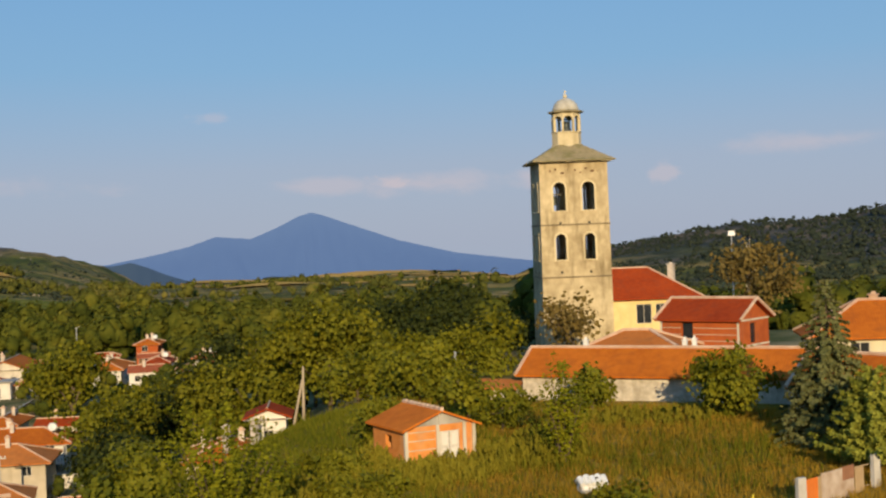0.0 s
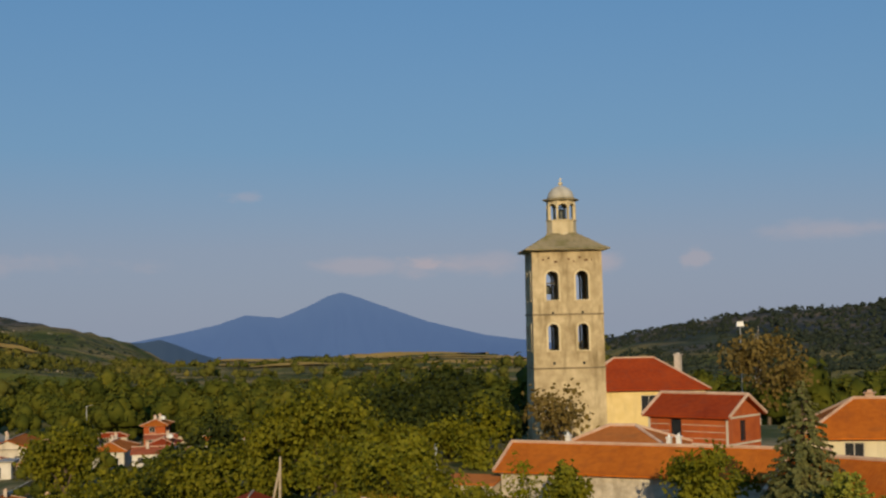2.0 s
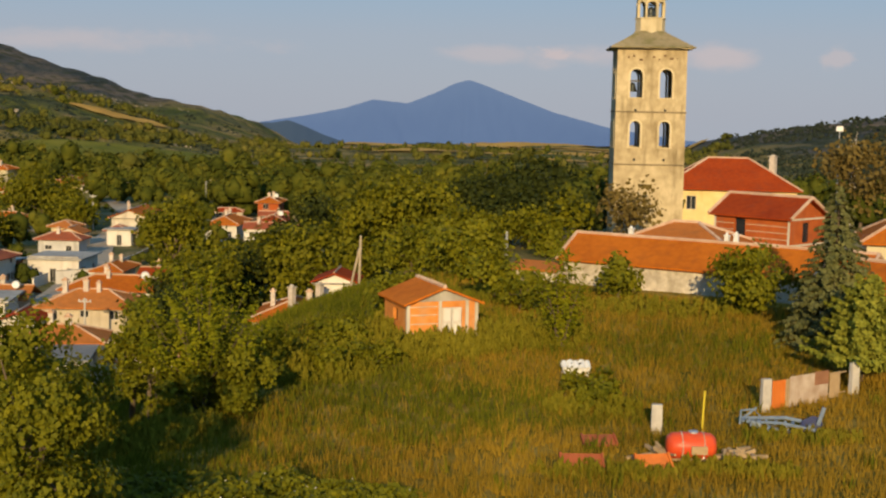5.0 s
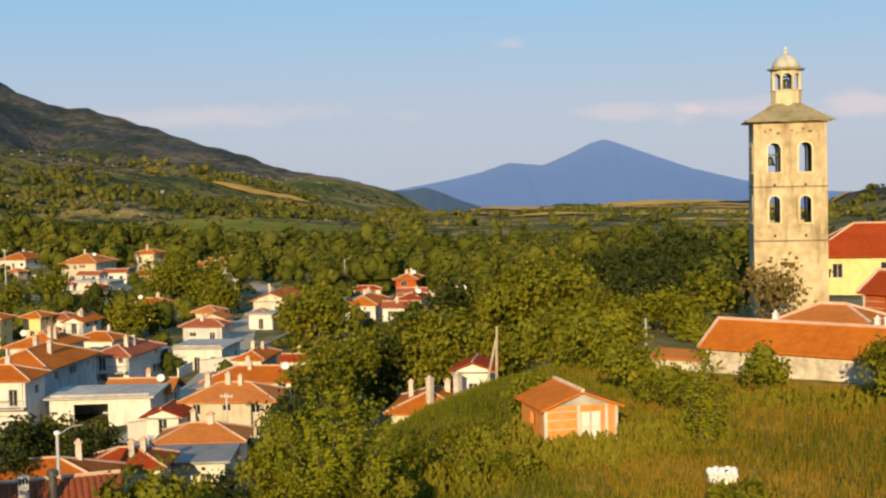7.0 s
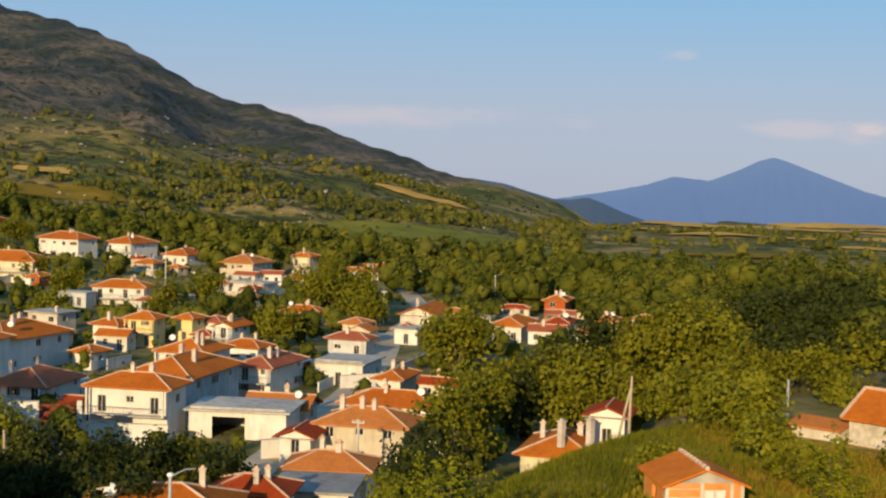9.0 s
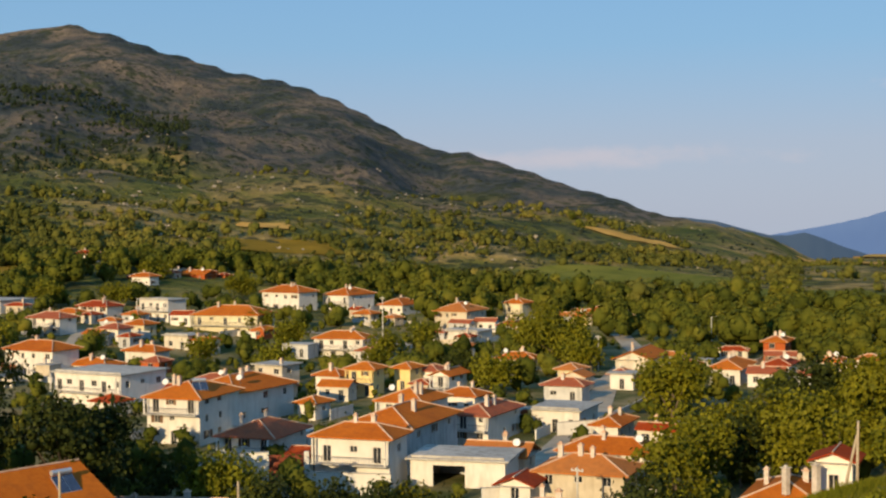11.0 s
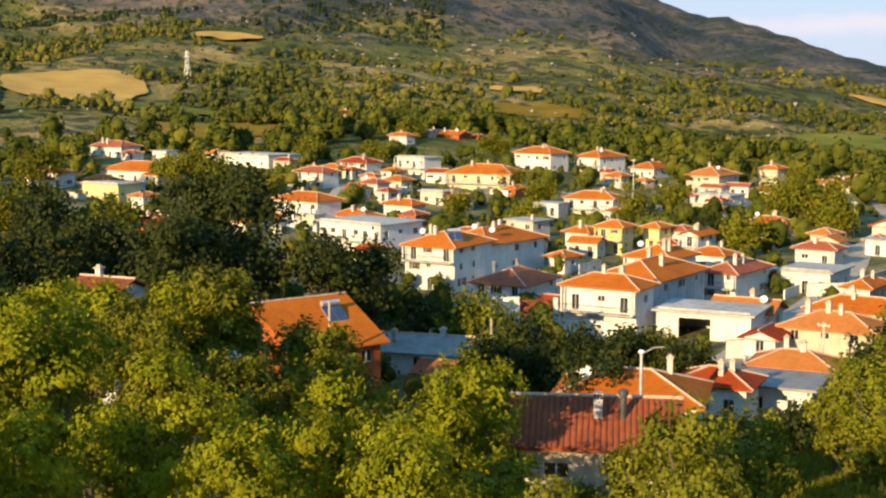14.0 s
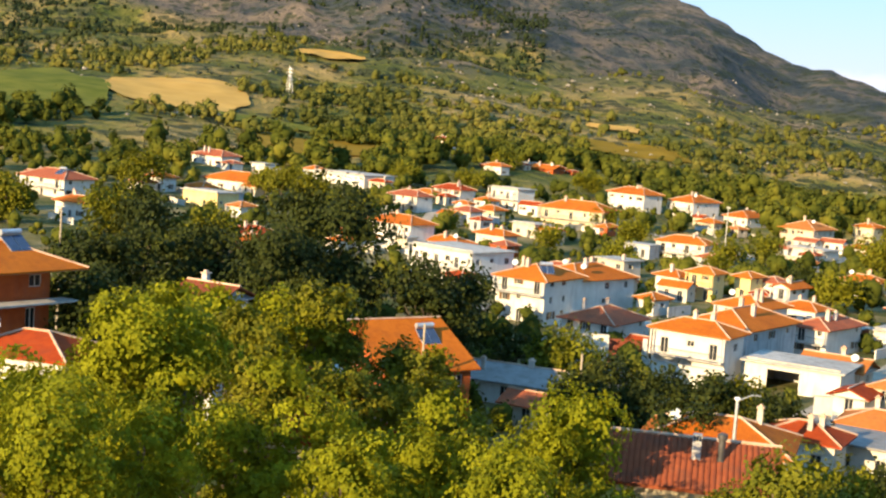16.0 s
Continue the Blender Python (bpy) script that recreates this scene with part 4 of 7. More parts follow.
house(-66.1, 296.6, -11.1, 5, 4.7, 8.1, 5, "hip", brick, orange)
house(-56.5, 263.3, -11.0, 5, 4.6, 8.8, 3.6, "hip", white, red)
house(-64.9, 258.2, -11.1, 5, 6.0, 13.3, 3.4, "hip", white, orange, chim=1)
house(-50.1, 278.1, -11.0, 5, 3.9, 6.8, 3, "hip", white, orange, chim=1)
house(-284.5, 240.5, -3.4, 5, 10.7, 5.9, 3, "flat", pale, slab)
house(-307.5, 251.5, -1.5, 5, 6.0, 4.5, 3, "flat", white, slab)
house(-229.5, 184.3, -7.1, 5, 4.0, 4.5, 3.2, "hip", white, tan)
house(-191.9, 243.0, -8.0, 0, 7.1, 4.5, 3.4, "flat", pale, slab)
house(-51.6, 135.2, -10.1, 10, 3.5, 4.5, 2.4, "gable", white, red)
house(-39.5, 117.1, -9.4, 15, 7.5, 5.2, 3, "hip", white, tan)
house(-197.2, 331.4, -8.5, 0, 5.7, 4.5, 3, "hip", beige, orange)
# Darker tiles on this house hold the shade of the trees in their colour.
house(-81.8, 68.2, -0.6, 15, 4.7, 4.5, 3.0, "gable", grey, old_tiles, chim=1)
house(-114.8, 226.5, -11.1, 0, 4.0, 4.5, 3.6, "hip", white, maroon)
house(-113.2, 183.6, -11.1, 0, 3.5, 4.5, 2.8, "hip", white, orange)
house(-59.6, 182.9, -11.1, 5, 3.7, 8.2, 3, "hip", white, orange)
house(-92.7, 198.2, -11.1, 0, 6.4, 4.5, 3.4, "hip", white, orange, chim=1)
house(-147.4, 200.4, -11.1, 0, 6.4, 4.5, 3, "hip", white, maroon)
house(-92.3, 242.2, -11.1, 0, 4.1, 4.5, 3.2, "hip", cream, tan)
house(-80.1, 239.7, -11.0, 5, 4.5, 4.5, 3, "flat", white, slab)
house(-136.0, 277.9, -11.1, 0, 4.6, 4.5, 3, "hip", white, tan)
house(-187.5, 184.6, -9.2, 5, 3.5, 4.5, 3, "hip", white, orange)
house(-78.0, 87.8, -9.8, 78, 9.6, 14.0, 5.6, "gable", brick, orange, chim=0, solar=1, rise=3.8, along_x=True)
# Dark red walls, with the shade under the deep eaves put into the tone.
house(-90.0, 50.5, -0.8, 98, 7.6, 7.0, 5.6, "hip", brick, orange, solar=1, balcony=2, over=2.3)
house(-50.4, 55.5, -8.0, 20, 6.0, 7.0, 6.2, "hip", beige, red, win=1)
house(-18.2, 49.9, -2.0, 33, 6.8, 5.0, 5.9, "gable", beige, old_tiles, win=1, rise=1.7, along_x=True, tiles=1)


STREETS = (
    (((-52, 120), (-62, 165), (-72, 205), (-86, 245), (-100, 300), (-125, 350)), 4.8, "dusty village street between the houses"),
    (((-62, 165), (-100, 172), (-140, 178), (-190, 200), (-230, 250)), 4.2, "dusty side street through the village"),
    (((-86, 245), (-130, 280), (-175, 300), (-215, 290)), 4.5, "dusty lane on the upper side of the village"),
)


def off_street(x, y, gap):
    p = Vector((x, y))
    for pts, width, _ in STREETS:
        for a, b in zip(pts, pts[1:]):
            a, b = Vector(a), Vector(b)
            u = min(1.0, max(0.0, (p - a).dot(b - a) / (b - a).length_squared))
            if (p - a.lerp(b, u)).length < width / 2 + gap:
                return False
    return True


def garden_wall(x, y, rot, length, height, material, label):
    """A rendered yard wall with a coping, following the ground in steps."""
    th = thing("garden_wall", pose(x, y, ground(x, y), 0, 0, rot), label, "wall", "yard walls")
    n = max(1, int(length / 4))
    wall, cope = Shape(), Shape()
    for k in range(n):
        xa, xb = -length / 2 + k * length / n, -length / 2 + (k + 1) * length / n
        c = th.matrix_world @ Vector(((xa + xb) / 2, 0, 0))
        zz = ground(c.x, c.y) - c.z + (th.matrix_world.translation.z - ground(x, y))
        wall.box(xa, -0.11, zz - 0.6, xb, 0.11, zz + height)
        cope.box(xa, -0.16, zz + height, xb, 0.16, zz + height + 0.08)
    part("wall", wall, material, th)
    part("coping", cope, slab, th)


def yards():
    """Outbuildings and yard walls that fill the gaps between the houses."""
    rnd = random.Random(77)
    homes = list(FOOTPRINTS)
    made = 0
    for _ in range(4000):
        if made >= 75:
            break
        fx, fy, fr = rnd.choice(homes)
        if fx > -30 or fy < 110:
            continue
        w, d = rnd.uniform(3.2, 7.0), rnd.uniform(3.0, 5.0)
        r = max(w, d) / 2
        a = rnd.uniform(0, 2 * math.pi)
        g = fr * 0.75 + r + rnd.uniform(0.0, 5.0)
        x, y = fx + g * math.cos(a), fy + g * math.sin(a)
        if not off_street(x, y, r) or any((x - hx) ** 2 + (y - hy) ** 2 < (hr * 0.72 + r) ** 2 for hx, hy, hr in FOOTPRINTS):
            continue
        if math.hypot(x, y) < 215 and any((x * k - hx) ** 2 + (y * k - hy) ** 2 < hr * hr for k in (1.04, 1.08, 1.12) for hx, hy, hr in FOOTPRINTS):
            continue
        made += 1
        kind = rnd.choice(("gable", "gable", "hip", "hip", "flat"))
        tile = rnd.choice((orange, tan, maroon, maroon, red)) if kind != "flat" else rnd.choice((slab, slab, metal))
        house(x, y, ground(x, y), rnd.choice((3, 8, -5, 12, 95)), w, d, rnd.uniform(2.2, 3.0), kind, rnd.choice((white, pale, beige, grey, pale, brick)), tile, win=1, chim=rnd.choice((0, 0, 1)), name="outbuilding", over=0.35)
    made = 0
    for _ in range(3000):
        if made >= 55:
            break
        fx, fy, fr = rnd.choice(homes)
        if fx > -30 or fy < 110:
            continue
        rot = rnd.choice((0, 5, 10, 90, 95, -5))
        ln = rnd.uniform(5, 13)
        a = rnd.uniform(0, 2 * math.pi)
        x, y = fx + (fr + 1.5) * math.cos(a), fy + (fr + 1.5) * math.sin(a)
        ux, uy = math.cos(radians(rot)), math.sin(radians(rot))
        spots = [(x + ux * ln * t, y + uy * ln * t) for t in (-0.5, -0.25, 0, 0.25, 0.5)]
        if any(not off_street(px, py, 0.4) or any((px - hx) ** 2 + (py - hy) ** 2 < (hr * 0.8) ** 2 for hx, hy, hr in FOOTPRINTS) for px, py in spots):
            continue
        made += 1
        m = rnd.choice((white, pale, white, grey, beige))
        garden_wall(x, y, rot, ln, rnd.uniform(1.1, 1.9), m, f"{WALL_WORDS[m.name]} yard wall with concrete coping")


yards()


# ---- the bell tower ----
def bell_tower():
    m = pose(14.95, 140.7, 0, 0, 0, 4)
    tw = thing("bell_tower", m, "tall ochre plastered bell tower with stone-slab roof and lantern", "bell tower")
    half, depth = 3.52, 0.85
    bottom, band2, band1, top = 0.4, 10.38, 15.76, 22.2

    def taper(z):
        return half + 0.12 * (top - z) / top

    levels = ((12.15, 2.65, 1.06), (17.2, 2.9, 1.24))
    for k in range(4):
        sm = pose(0, 0, 0, 0, 0, 90 * k)
        sh = Shape()
        zones = [(bottom, band2, None), (band2, band1, levels[0]), (band1, top, levels[1])]
        for z0, z1, win in zones:
            a0, a1 = taper(z0), taper(z1)

            def P(x, z, y=0.0):
                f = a0 + (a1 - a0) * (z - z0) / (z1 - z0)
                return sm @ Vector((x * f / half, -f + y, z))

            if not win:
                sh.quad(P(-half, z0), P(half, z0), P(half, z1), P(-half, z1))
                continue
            zb, wh, ww = win
            n = 10
            cx0, cx1 = (-1.54, 1.46) if k != 2 else (-1.78, 1.22)
            r = ww / 2
            # fill round the two arched openings column by column
            cols = [(-half, cx0 - r), (cx0 + r, cx1 - r), (cx1 + r, half)]
            for xa, xb in cols:
                sh.quad(P(xa, z0), P(xb, z0), P(xb, z1), P(xa, z1))
            for cx in (cx0, cx1):
                sh.quad(P(cx - r, z0), P(cx + r, z0), P(cx + r, zb), P(cx - r, zb))
                spring = zb + wh - r
                arc = [(cx + r * math.cos(math.pi * i / n), spring + r * math.sin(math.pi * i / n)) for i in range(n + 1)]
                for (xa, za), (xb, zb2) in zip(arc, arc[1:]):
                    sh.quad(P(xa, za), P(xa, z1), P(xb, z1), P(xb, zb2))
                outline = [(cx + r, zb), *arc, (cx - r, zb)]
                for (xa, za), (xb, zb2) in zip(outline, outline[1:] + outline[:1]):
                    sh.quad(P(xa, za), P(xb, zb2), P(xb, zb2, depth), P(xa, za, depth))
            # inner face of the wall
            for xa, xb in cols:
                ya = depth
                sh.quad(P(max(xa, -half + depth), z0, ya), P(max(xa, -half + depth), z1, ya), P(min(xb, half - depth), z1, ya), P(min(xb, half - depth), z0, ya))
            for cx in (cx0, cx1):
                sh.quad(P(cx - r, z0, depth), P(cx - r, zb, depth), P(cx + r, zb, depth), P(cx + r, z0, depth))
                sh.quad(P(cx - r, zb + wh, depth), P(cx - r, z1, depth), P(cx + r, z1, depth), P(cx + r, zb + wh, depth))
        wall = part("wall", sh, tower_plaster, tw)
        # raised surrounds of the arches, sills, drain holes
        for zb, wh, ww in levels:
            for cx in (-1.54, 1.46):
                r = ww / 2
                f = taper(zb + wh / 2)
                ring = Shape()
                inner = [(cx + r, zb)] + [(cx + r * math.cos(math.pi * i / 10), zb + wh - r + r * math.sin(math.pi * i / 10)) for i in range(11)] + [(cx - r, zb)]
                t = 0.2
                outer = [(cx + r + t, zb)] + [(cx + (r + t) * math.cos(math.pi * i / 10), zb + wh - r + (r + t) * math.sin(math.pi * i / 10)) for i in range(11)] + [(cx - r - t, zb)]
                for (a, b), (c, d), (e, g), (p, q) in zip(inner, inner[1:], outer, outer[1:]):
                    y0, y1 = -f - 0.05, -f + 0.05
                    ring.quad(*(sm @ Vector(v) for v in ((a, y0, b), (c, y0, d), (p, y0, q), (e, y0, g))))
                    ring.quad(*(sm @ Vector(v) for v in ((e, y0, g), (p, y0, q), (p, y1, q), (e, y1, g))))
                    ring.quad(*(sm @ Vector(v) for v in ((a, y1, b), (c, y1, d), (c, y0, d), (a, y0, b))))
                part("arch_surround", ring, tower_trim, wall, "paler plaster arch surround")
                sill = Shape()
                sill.box(cx - r - 0.2, -f - 0.1, zb - 0.14, cx + r + 0.2, -f + 0.3, zb, sm)
                part("sill", sill, tower_trim, wall)
                # Drain and putlog holes are thin plates, coloured dark for the shade inside.
                dh = Shape()
                fz = taper(zb - 1.4)
                dh.box(cx - 0.12, -fz - 0.012, zb - 1.42, cx + 0.12, -fz + 0.02, zb - 1.16, sm)
                part("drain_hole", dh, glass, wall, "square hole drawn as a plate in dark shade colour")
        for i in range(9):
            q = Shape()
            xx = -2.5 + i * 0.62
            lo = 21.15 + 0.22 * math.sin(i * 2.3)
            q.box(xx + 0.1 * math.sin(i * 5.1), -half - 0.015, lo, xx + 0.2 + 0.12 * math.sin(i * 3.7), -half + 0.02, lo + 0.2, sm)
            part("putlog_hole", q, shutter_wood, wall, "worn hole below the eaves drawn as a shade-brown plate")
    # Bands are coloured dark: the shadow line under each is in the stone tone.
    for z in (band2, band1):
        a = taper(z) + 0.07
        b = Shape()
        b.box(-a, -a, z - 0.1, a, a, z + 0.06)
        part("string_course", b, band_stone, tw, "thin weathered stone band, its shadow line painted dark")
    fl = Shape()
    for z in (band2 + 0.2, band1 + 0.2):
        fl.box(-half + 0.7, -half + 0.7, z, half - 0.7, half - 0.7, z + 0.15)
    part("floor", fl, pole_wood, tw)
    ce = Shape()
    ce.box(-half + 0.3, -half + 0.3, top - 0.3, half - 0.3, half - 0.3, top - 0.1)
    part("ceiling", ce, pole_wood, tw)
    # stone-slab pyramid roof in courses
    over = 4.25
    cr = Shape()
    cr.box(-over + 0.2, -over + 0.2, top - 0.04, over - 0.2, over - 0.2, top + 0.12)
    part("cornice", cr, tower_trim, tw)
    bed = Shape()
    bed.add([(-over, -over, top + 0.1), (over, -over, top + 0.1), (over, over, top + 0.1), (-over, over, top + 0.1), (-1.3, -1.3, top + 1.7), (1.3, -1.3, top + 1.7), (1.3, 1.3, top + 1.7), (-1.3, 1.3, top + 1.7)],
            [(0, 1, 5, 4), (1, 2, 6, 5), (2, 3, 7, 6), (3, 0, 4, 7), (4, 5, 6, 7), (3, 2, 1, 0)])
    roof = part("roof", bed, slate, tw, "low pyramid roof of rough stone slabs")
    n = 7
    rn = random.Random(3)
    for i in range(n):
        t0, t1 = i / n, (i + 1) / n
        a, b = over + (1.35 - over) * t0, over + (1.35 - over) * t1
        z0, z1 = top + 0.12 + 1.7 * t0 ** 1.1, top + 0.12 + 1.7 * t1 ** 1.1
        for k in range(4):
            sm = pose(0, 0, 0, 0, 0, 90 * k)
            x = -a
            while x < a - 0.01:
                w = min(rn.uniform(0.7, 1.3), a - x)
                j, dz = rn.uniform(-0.06, 0.08), rn.uniform(-0.02, 0.04)
                x2 = x + w - 0.03
                c = Shape()
                c.add([sm @ Vector(v) for v in ((x, -a - j, z0 + dz), (x2, -a - j, z0 + dz), (x2 * b / a, -b, z1 + 0.07), (x * b / a, -b, z1 + 0.07), (x, -a - j, z0 + dz - 0.1), (x2, -a - j, z0 + dz - 0.1))], [(0, 1, 2, 3), (4, 5, 1, 0), (4, 0, 3), (1, 5, 2)])
                part("stone_slab", c, slate, roof)
                x += w
    # lantern: base, piers, arches, dome
    base = Shape()
    base.lathe([(1.75, 23.4), (1.64, 24.05), (1.54, 24.1), (1.54, 25.3), (1.62, 25.34), (1.62, 25.46), (1.48, 25.48)], n=8)
    ln = part("lantern", base, tower_trim, tw, "octagonal open bell lantern")
    for k in range(8):
        a = radians(22.5 + 45 * k)
        p = Shape()
        p.box(-0.085, -0.14, 25.46, 0.085, 0.14, 27.0, Matrix.Translation((1.41 * math.cos(a), 1.41 * math.sin(a), 0)) @ pose(0, 0, 0, 0, 0, math.degrees(a) + 90))
        part("pier", p, tower_trim, ln)
        arch = Shape()
        mm = pose(0, 0, 0, 0, 0, 45 * k) @ Matrix.Translation((0, -1.32, 0))
        r, nn = 0.5, 8
        arc = [(r * math.cos(math.pi * i / nn), 26.6 + r * math.sin(math.pi * i / nn)) for i in range(nn + 1)]
        arc = [(0.57, 26.6)] + arc + [(-0.57, 26.6)]
        for (xa, za), (xb, zb) in zip(arc, arc[1:]):
            for y in (-0.1, 0.1):
                arch.quad(*(mm @ Vector(v) for v in ((xa, y, za), (xa, y, 27.4), (xb, y, 27.4), (xb, y, zb))))
            arch.quad(*(mm @ Vector(v) for v in ((xa, -0.1, za), (xb, -0.1, zb), (xb, 0.1, zb), (xa, 0.1, za))))
        part("arch", arch, tower_trim, ln)
    ev = Shape()
    ev.lathe([(1.62, 27.38), (1.9, 27.5), (1.92, 27.6), (1.5, 27.72)], n=8)
    part("lantern_cornice", ev, slate, ln)
    dome = Shape()
    dome.lathe([(1.42, 27.66), (1.38, 27.95), (1.22, 28.36), (0.9, 28.72), (0.46, 28.96), (0.18, 29.04), (0.16, 29.1)], n=16)
    part("dome", dome, mat("dome_plaster", (0.38, 0.36, 0.30), (0.54, 0.51, 0.44), 2, stain=0.3), ln, "weathered grey dome", True)
    fin = Shape()
    fin.lathe([(0.12, 29.06), (0.24, 29.18), (0.24, 29.32), (0.07, 29.44), (0.05, 29.5)], n=10)
    fin.box(-0.045, -0.045, 29.46, 0.045, 0.045, 29.85)
    fin.box(-0.15, -0.04, 29.66, 0.15, 0.04, 29.73)
    part("finial_cross", fin, tower_trim, ln, "small stone cross")
    for bx, by, bz, s in ((0, 0, 26.45, 1.3), (-1.75, -1.2, 18.6, 1.25)):
        be = Shape()
        be.lathe([(0.44 * s, bz - 0.62 * s), (0.36 * s, bz - 0.5 * s), (0.27 * s, bz - 0.2 * s), (0.24 * s, bz), (0.12 * s, bz + 0.12 * s), (0.03, bz + 0.14 * s)], bx, by, 16)
        b = part("bell", be, bronze, tw, "dark bronze church bell", True)
        yk = Shape()
        yk.box(bx - 0.9, by - 0.05, bz + 0.2 * s, bx + 0.9, by + 0.05, bz + 0.32 * s)
        part("yoke", yk, rail_iron, b)


bell_tower()


# ---- church yard buildings ----
def block(name, label, category, m, w, d, foot, h, roof, wall, tile, rise, over=0.5, holes=(), caps=True, gable_holes=()):
    """A plain building: walls with holes in its front, a hipped or gabled roof; the floor plan is centred on m."""
    th = thing(name, m, label, category)
    sh = Shape()
    sides = [(Matrix.Translation((-w / 2, -d / 2, 0)), w), (Matrix.Translation((w / 2, -d / 2, 0)) @ pose(0, 0, 0, 0, 0, 90), d),
             (Matrix.Translation((w / 2, d / 2, 0)) @ pose(0, 0, 0, 0, 0, 180), w), (Matrix.Translation((-w / 2, d / 2, 0)) @ pose(0, 0, 0, 0, 0, 270), d)]
    for k, (sm, length) in enumerate(sides):
        hs = [q for q in holes if q[5] == k]
        wall_side(sh, sm, length, foot, h, [q[:4] for q in hs])
    if roof == "gable":
        along = w >= d
        top = h + rise * (min(w, d) / 2) / (min(w, d) / 2 + over) - 0.08
        for s in (-1, 1):
            if along:
                sh.add([(s * w / 2, -d / 2, h), (s * w / 2, d / 2, h), (s * w / 2, 0, top)], [(0, 1, 2)])
            else:
                sh.add([(-w / 2, s * d / 2, h), (w / 2, s * d / 2, h), (0, s * d / 2, top)], [(0, 1, 2)])
    part("wall", sh, wall, th)
    for q in holes:
        if q[4] != "hole":
            window(th, sides[q[5]][0], *q[:4], name=q[4])
        else:
            # A dark panel fills the opening; the shaded inside is only its colour.
            g = Shape()
            g.box(q[0] + 0.01, 0.2, q[1], q[2] - 0.01, 0.24, q[3], sides[q[5]][0])
            part("doorway", g, glass, th, "dark panel coloured as the shaded inside of a doorway")
    rs = Shape()
    r0, r1, c, along = hip_roof(rs, w, d, h, rise, over, roof == "gable")
    rf = part("roof", rs, tile, th)
    lines = [(r0, r1)] if (r1 - r0).length > 0.3 else []
    if roof == "hip":
        near0 = (c[0], c[3]) if along else (c[0], c[1])
        near1 = (c[1], c[2]) if along else (c[3], c[2])
        lines += [(r0, p) for p in near0] + [(r1, p) for p in near1]
    else:
        ends = ((c[1], r1), (c[2], r1), (c[0], r0), (c[3], r0)) if along else ((c[0], r0), (c[1], r0), (c[2], r1), (c[3], r1))
        lines += list(ends)
    for a, b in lines if caps else ():
        t = Shape()
        up = Vector((0, 0, 0.05))
        t.tube([a + up, b + up], [0.14, 0.14], 6)
        part("ridge_cap", t, ridge_mortar, rf, "row of mortared ridge tiles")
    return th


rubble = mat("rubble_stone_wall", (0.34, 0.29, 0.22), (0.66, 0.59, 0.48), 2.4, bump=0.6, bump_scale=4, stain=0.6, stain_col=(0.22, 0.18, 0.12), spec=0.1, big=0.2)
block("church_annex", "long low stone building under one orange-tiled roof", "outbuilding", pose(19.9, 104.9, 0, 0, 0, -26), 24.0, 6.2, -0.6, 3.7, "gable", rubble, orange, 1.9, 0.45)
block("lean_to", "low plastered lean-to with faded tiles beside the long building", "outbuilding", pose(6.0, 109.6, 0, 0, 0, -26), 4.0, 3.6, -0.6, 2.7, "gable", pale, tan, 0.5, 0.3, caps=False)
block("church_hall", "low hall with hipped orange tiled roof behind the annex", "church hall", pose(17.8, 113.0, 0, 0, 0, -20), 9.0, 7.0, 0, 4.9, "hip", pale, tan, 1.6, 0.4)
bricks_shell = block("brick_house", "unfinished red brick building with red tiled gable roof", "house", pose(25.2, 117.5, 0, 0, 0, -40), 7.6, 5.4, -0.5, 7.0, "gable", brick, red, 1.7, 0.4,
      holes=((2.1, 4.9, 3.2, 6.7, "hole", 0), (2.0, 4.9, 3.2, 6.6, "hole", 1)))
def brick_frame(t):
    """Concrete ring beams and corner columns of the unfinished brick building."""
    for z in (4.62, 6.82):
        b = Shape()
        b.box(-3.83, -2.73, z, 3.83, -2.704, z + 0.16)
        b.box(3.804, -2.73, z, 3.83, 2.73, z + 0.16)
        part("ring_beam", b, pale, t, "pale concrete ring beam")
    for x in (-3.83, 3.63):
        c = Shape()
        c.box(x, -2.735, -0.5, x + 0.2, -2.704, 6.82)
        part("column", c, pale, t)
    for z in (5.15, 5.7, 6.25):
        c = Shape()
        c.box(-3.6, -2.722, z, -1.75, -2.704, z + 0.05)
        c.box(-0.55, -2.722, z, 3.6, -2.704, z + 0.05)
        part("mortar_band", c, beige, t)


brick_frame(bricks_shell)
block("yellow_house", "large yellow house with red hipped tiled roof and balcony", "house", pose(28.5, 199.0, 0, 0, 0, 0), 18.5, 13.0, -3, 5.0, "hip", yellow, red, 4.3, 0.7,
      holes=((9.4, 1.4, 11.6, 4.2, "window", 0), (12.2, 1.6, 13.6, 4.2, "window", 0), (15.5, 2.4, 16.8, 4.0, "window", 0), (3.0, 2.0, 4.4, 4.0, "window", 0)))
block("parish_house", "pale house with red hipped tiled roof and blue windows", "house", pose(42.0, 117.5, 0, 0, 0, -8), 17.0, 9.0, -0.5, 5.1, "hip", cream, orange, 2.9, 0.6,
      holes=((3.0, 3.2, 4.6, 4.7, "window", 0), (6.4, 3.2, 8.8, 4.7, "window", 0), (10.5, 3.2, 12.0, 4.7, "window", 0)))
block("garage_house", "small plastered garage with orange tiled gable roof", "garage", pose(29.7, 88.0, 0, 0, 0, -46), 8.5, 5.2, -0.5, 4.1, "gable", cream, orange, 2.1, 0.45,
      holes=((1.6, 1.2, 3.6, 2.9, "hole", 1), (2.2, 3.2, 2.9, 3.9, "window", 1)))


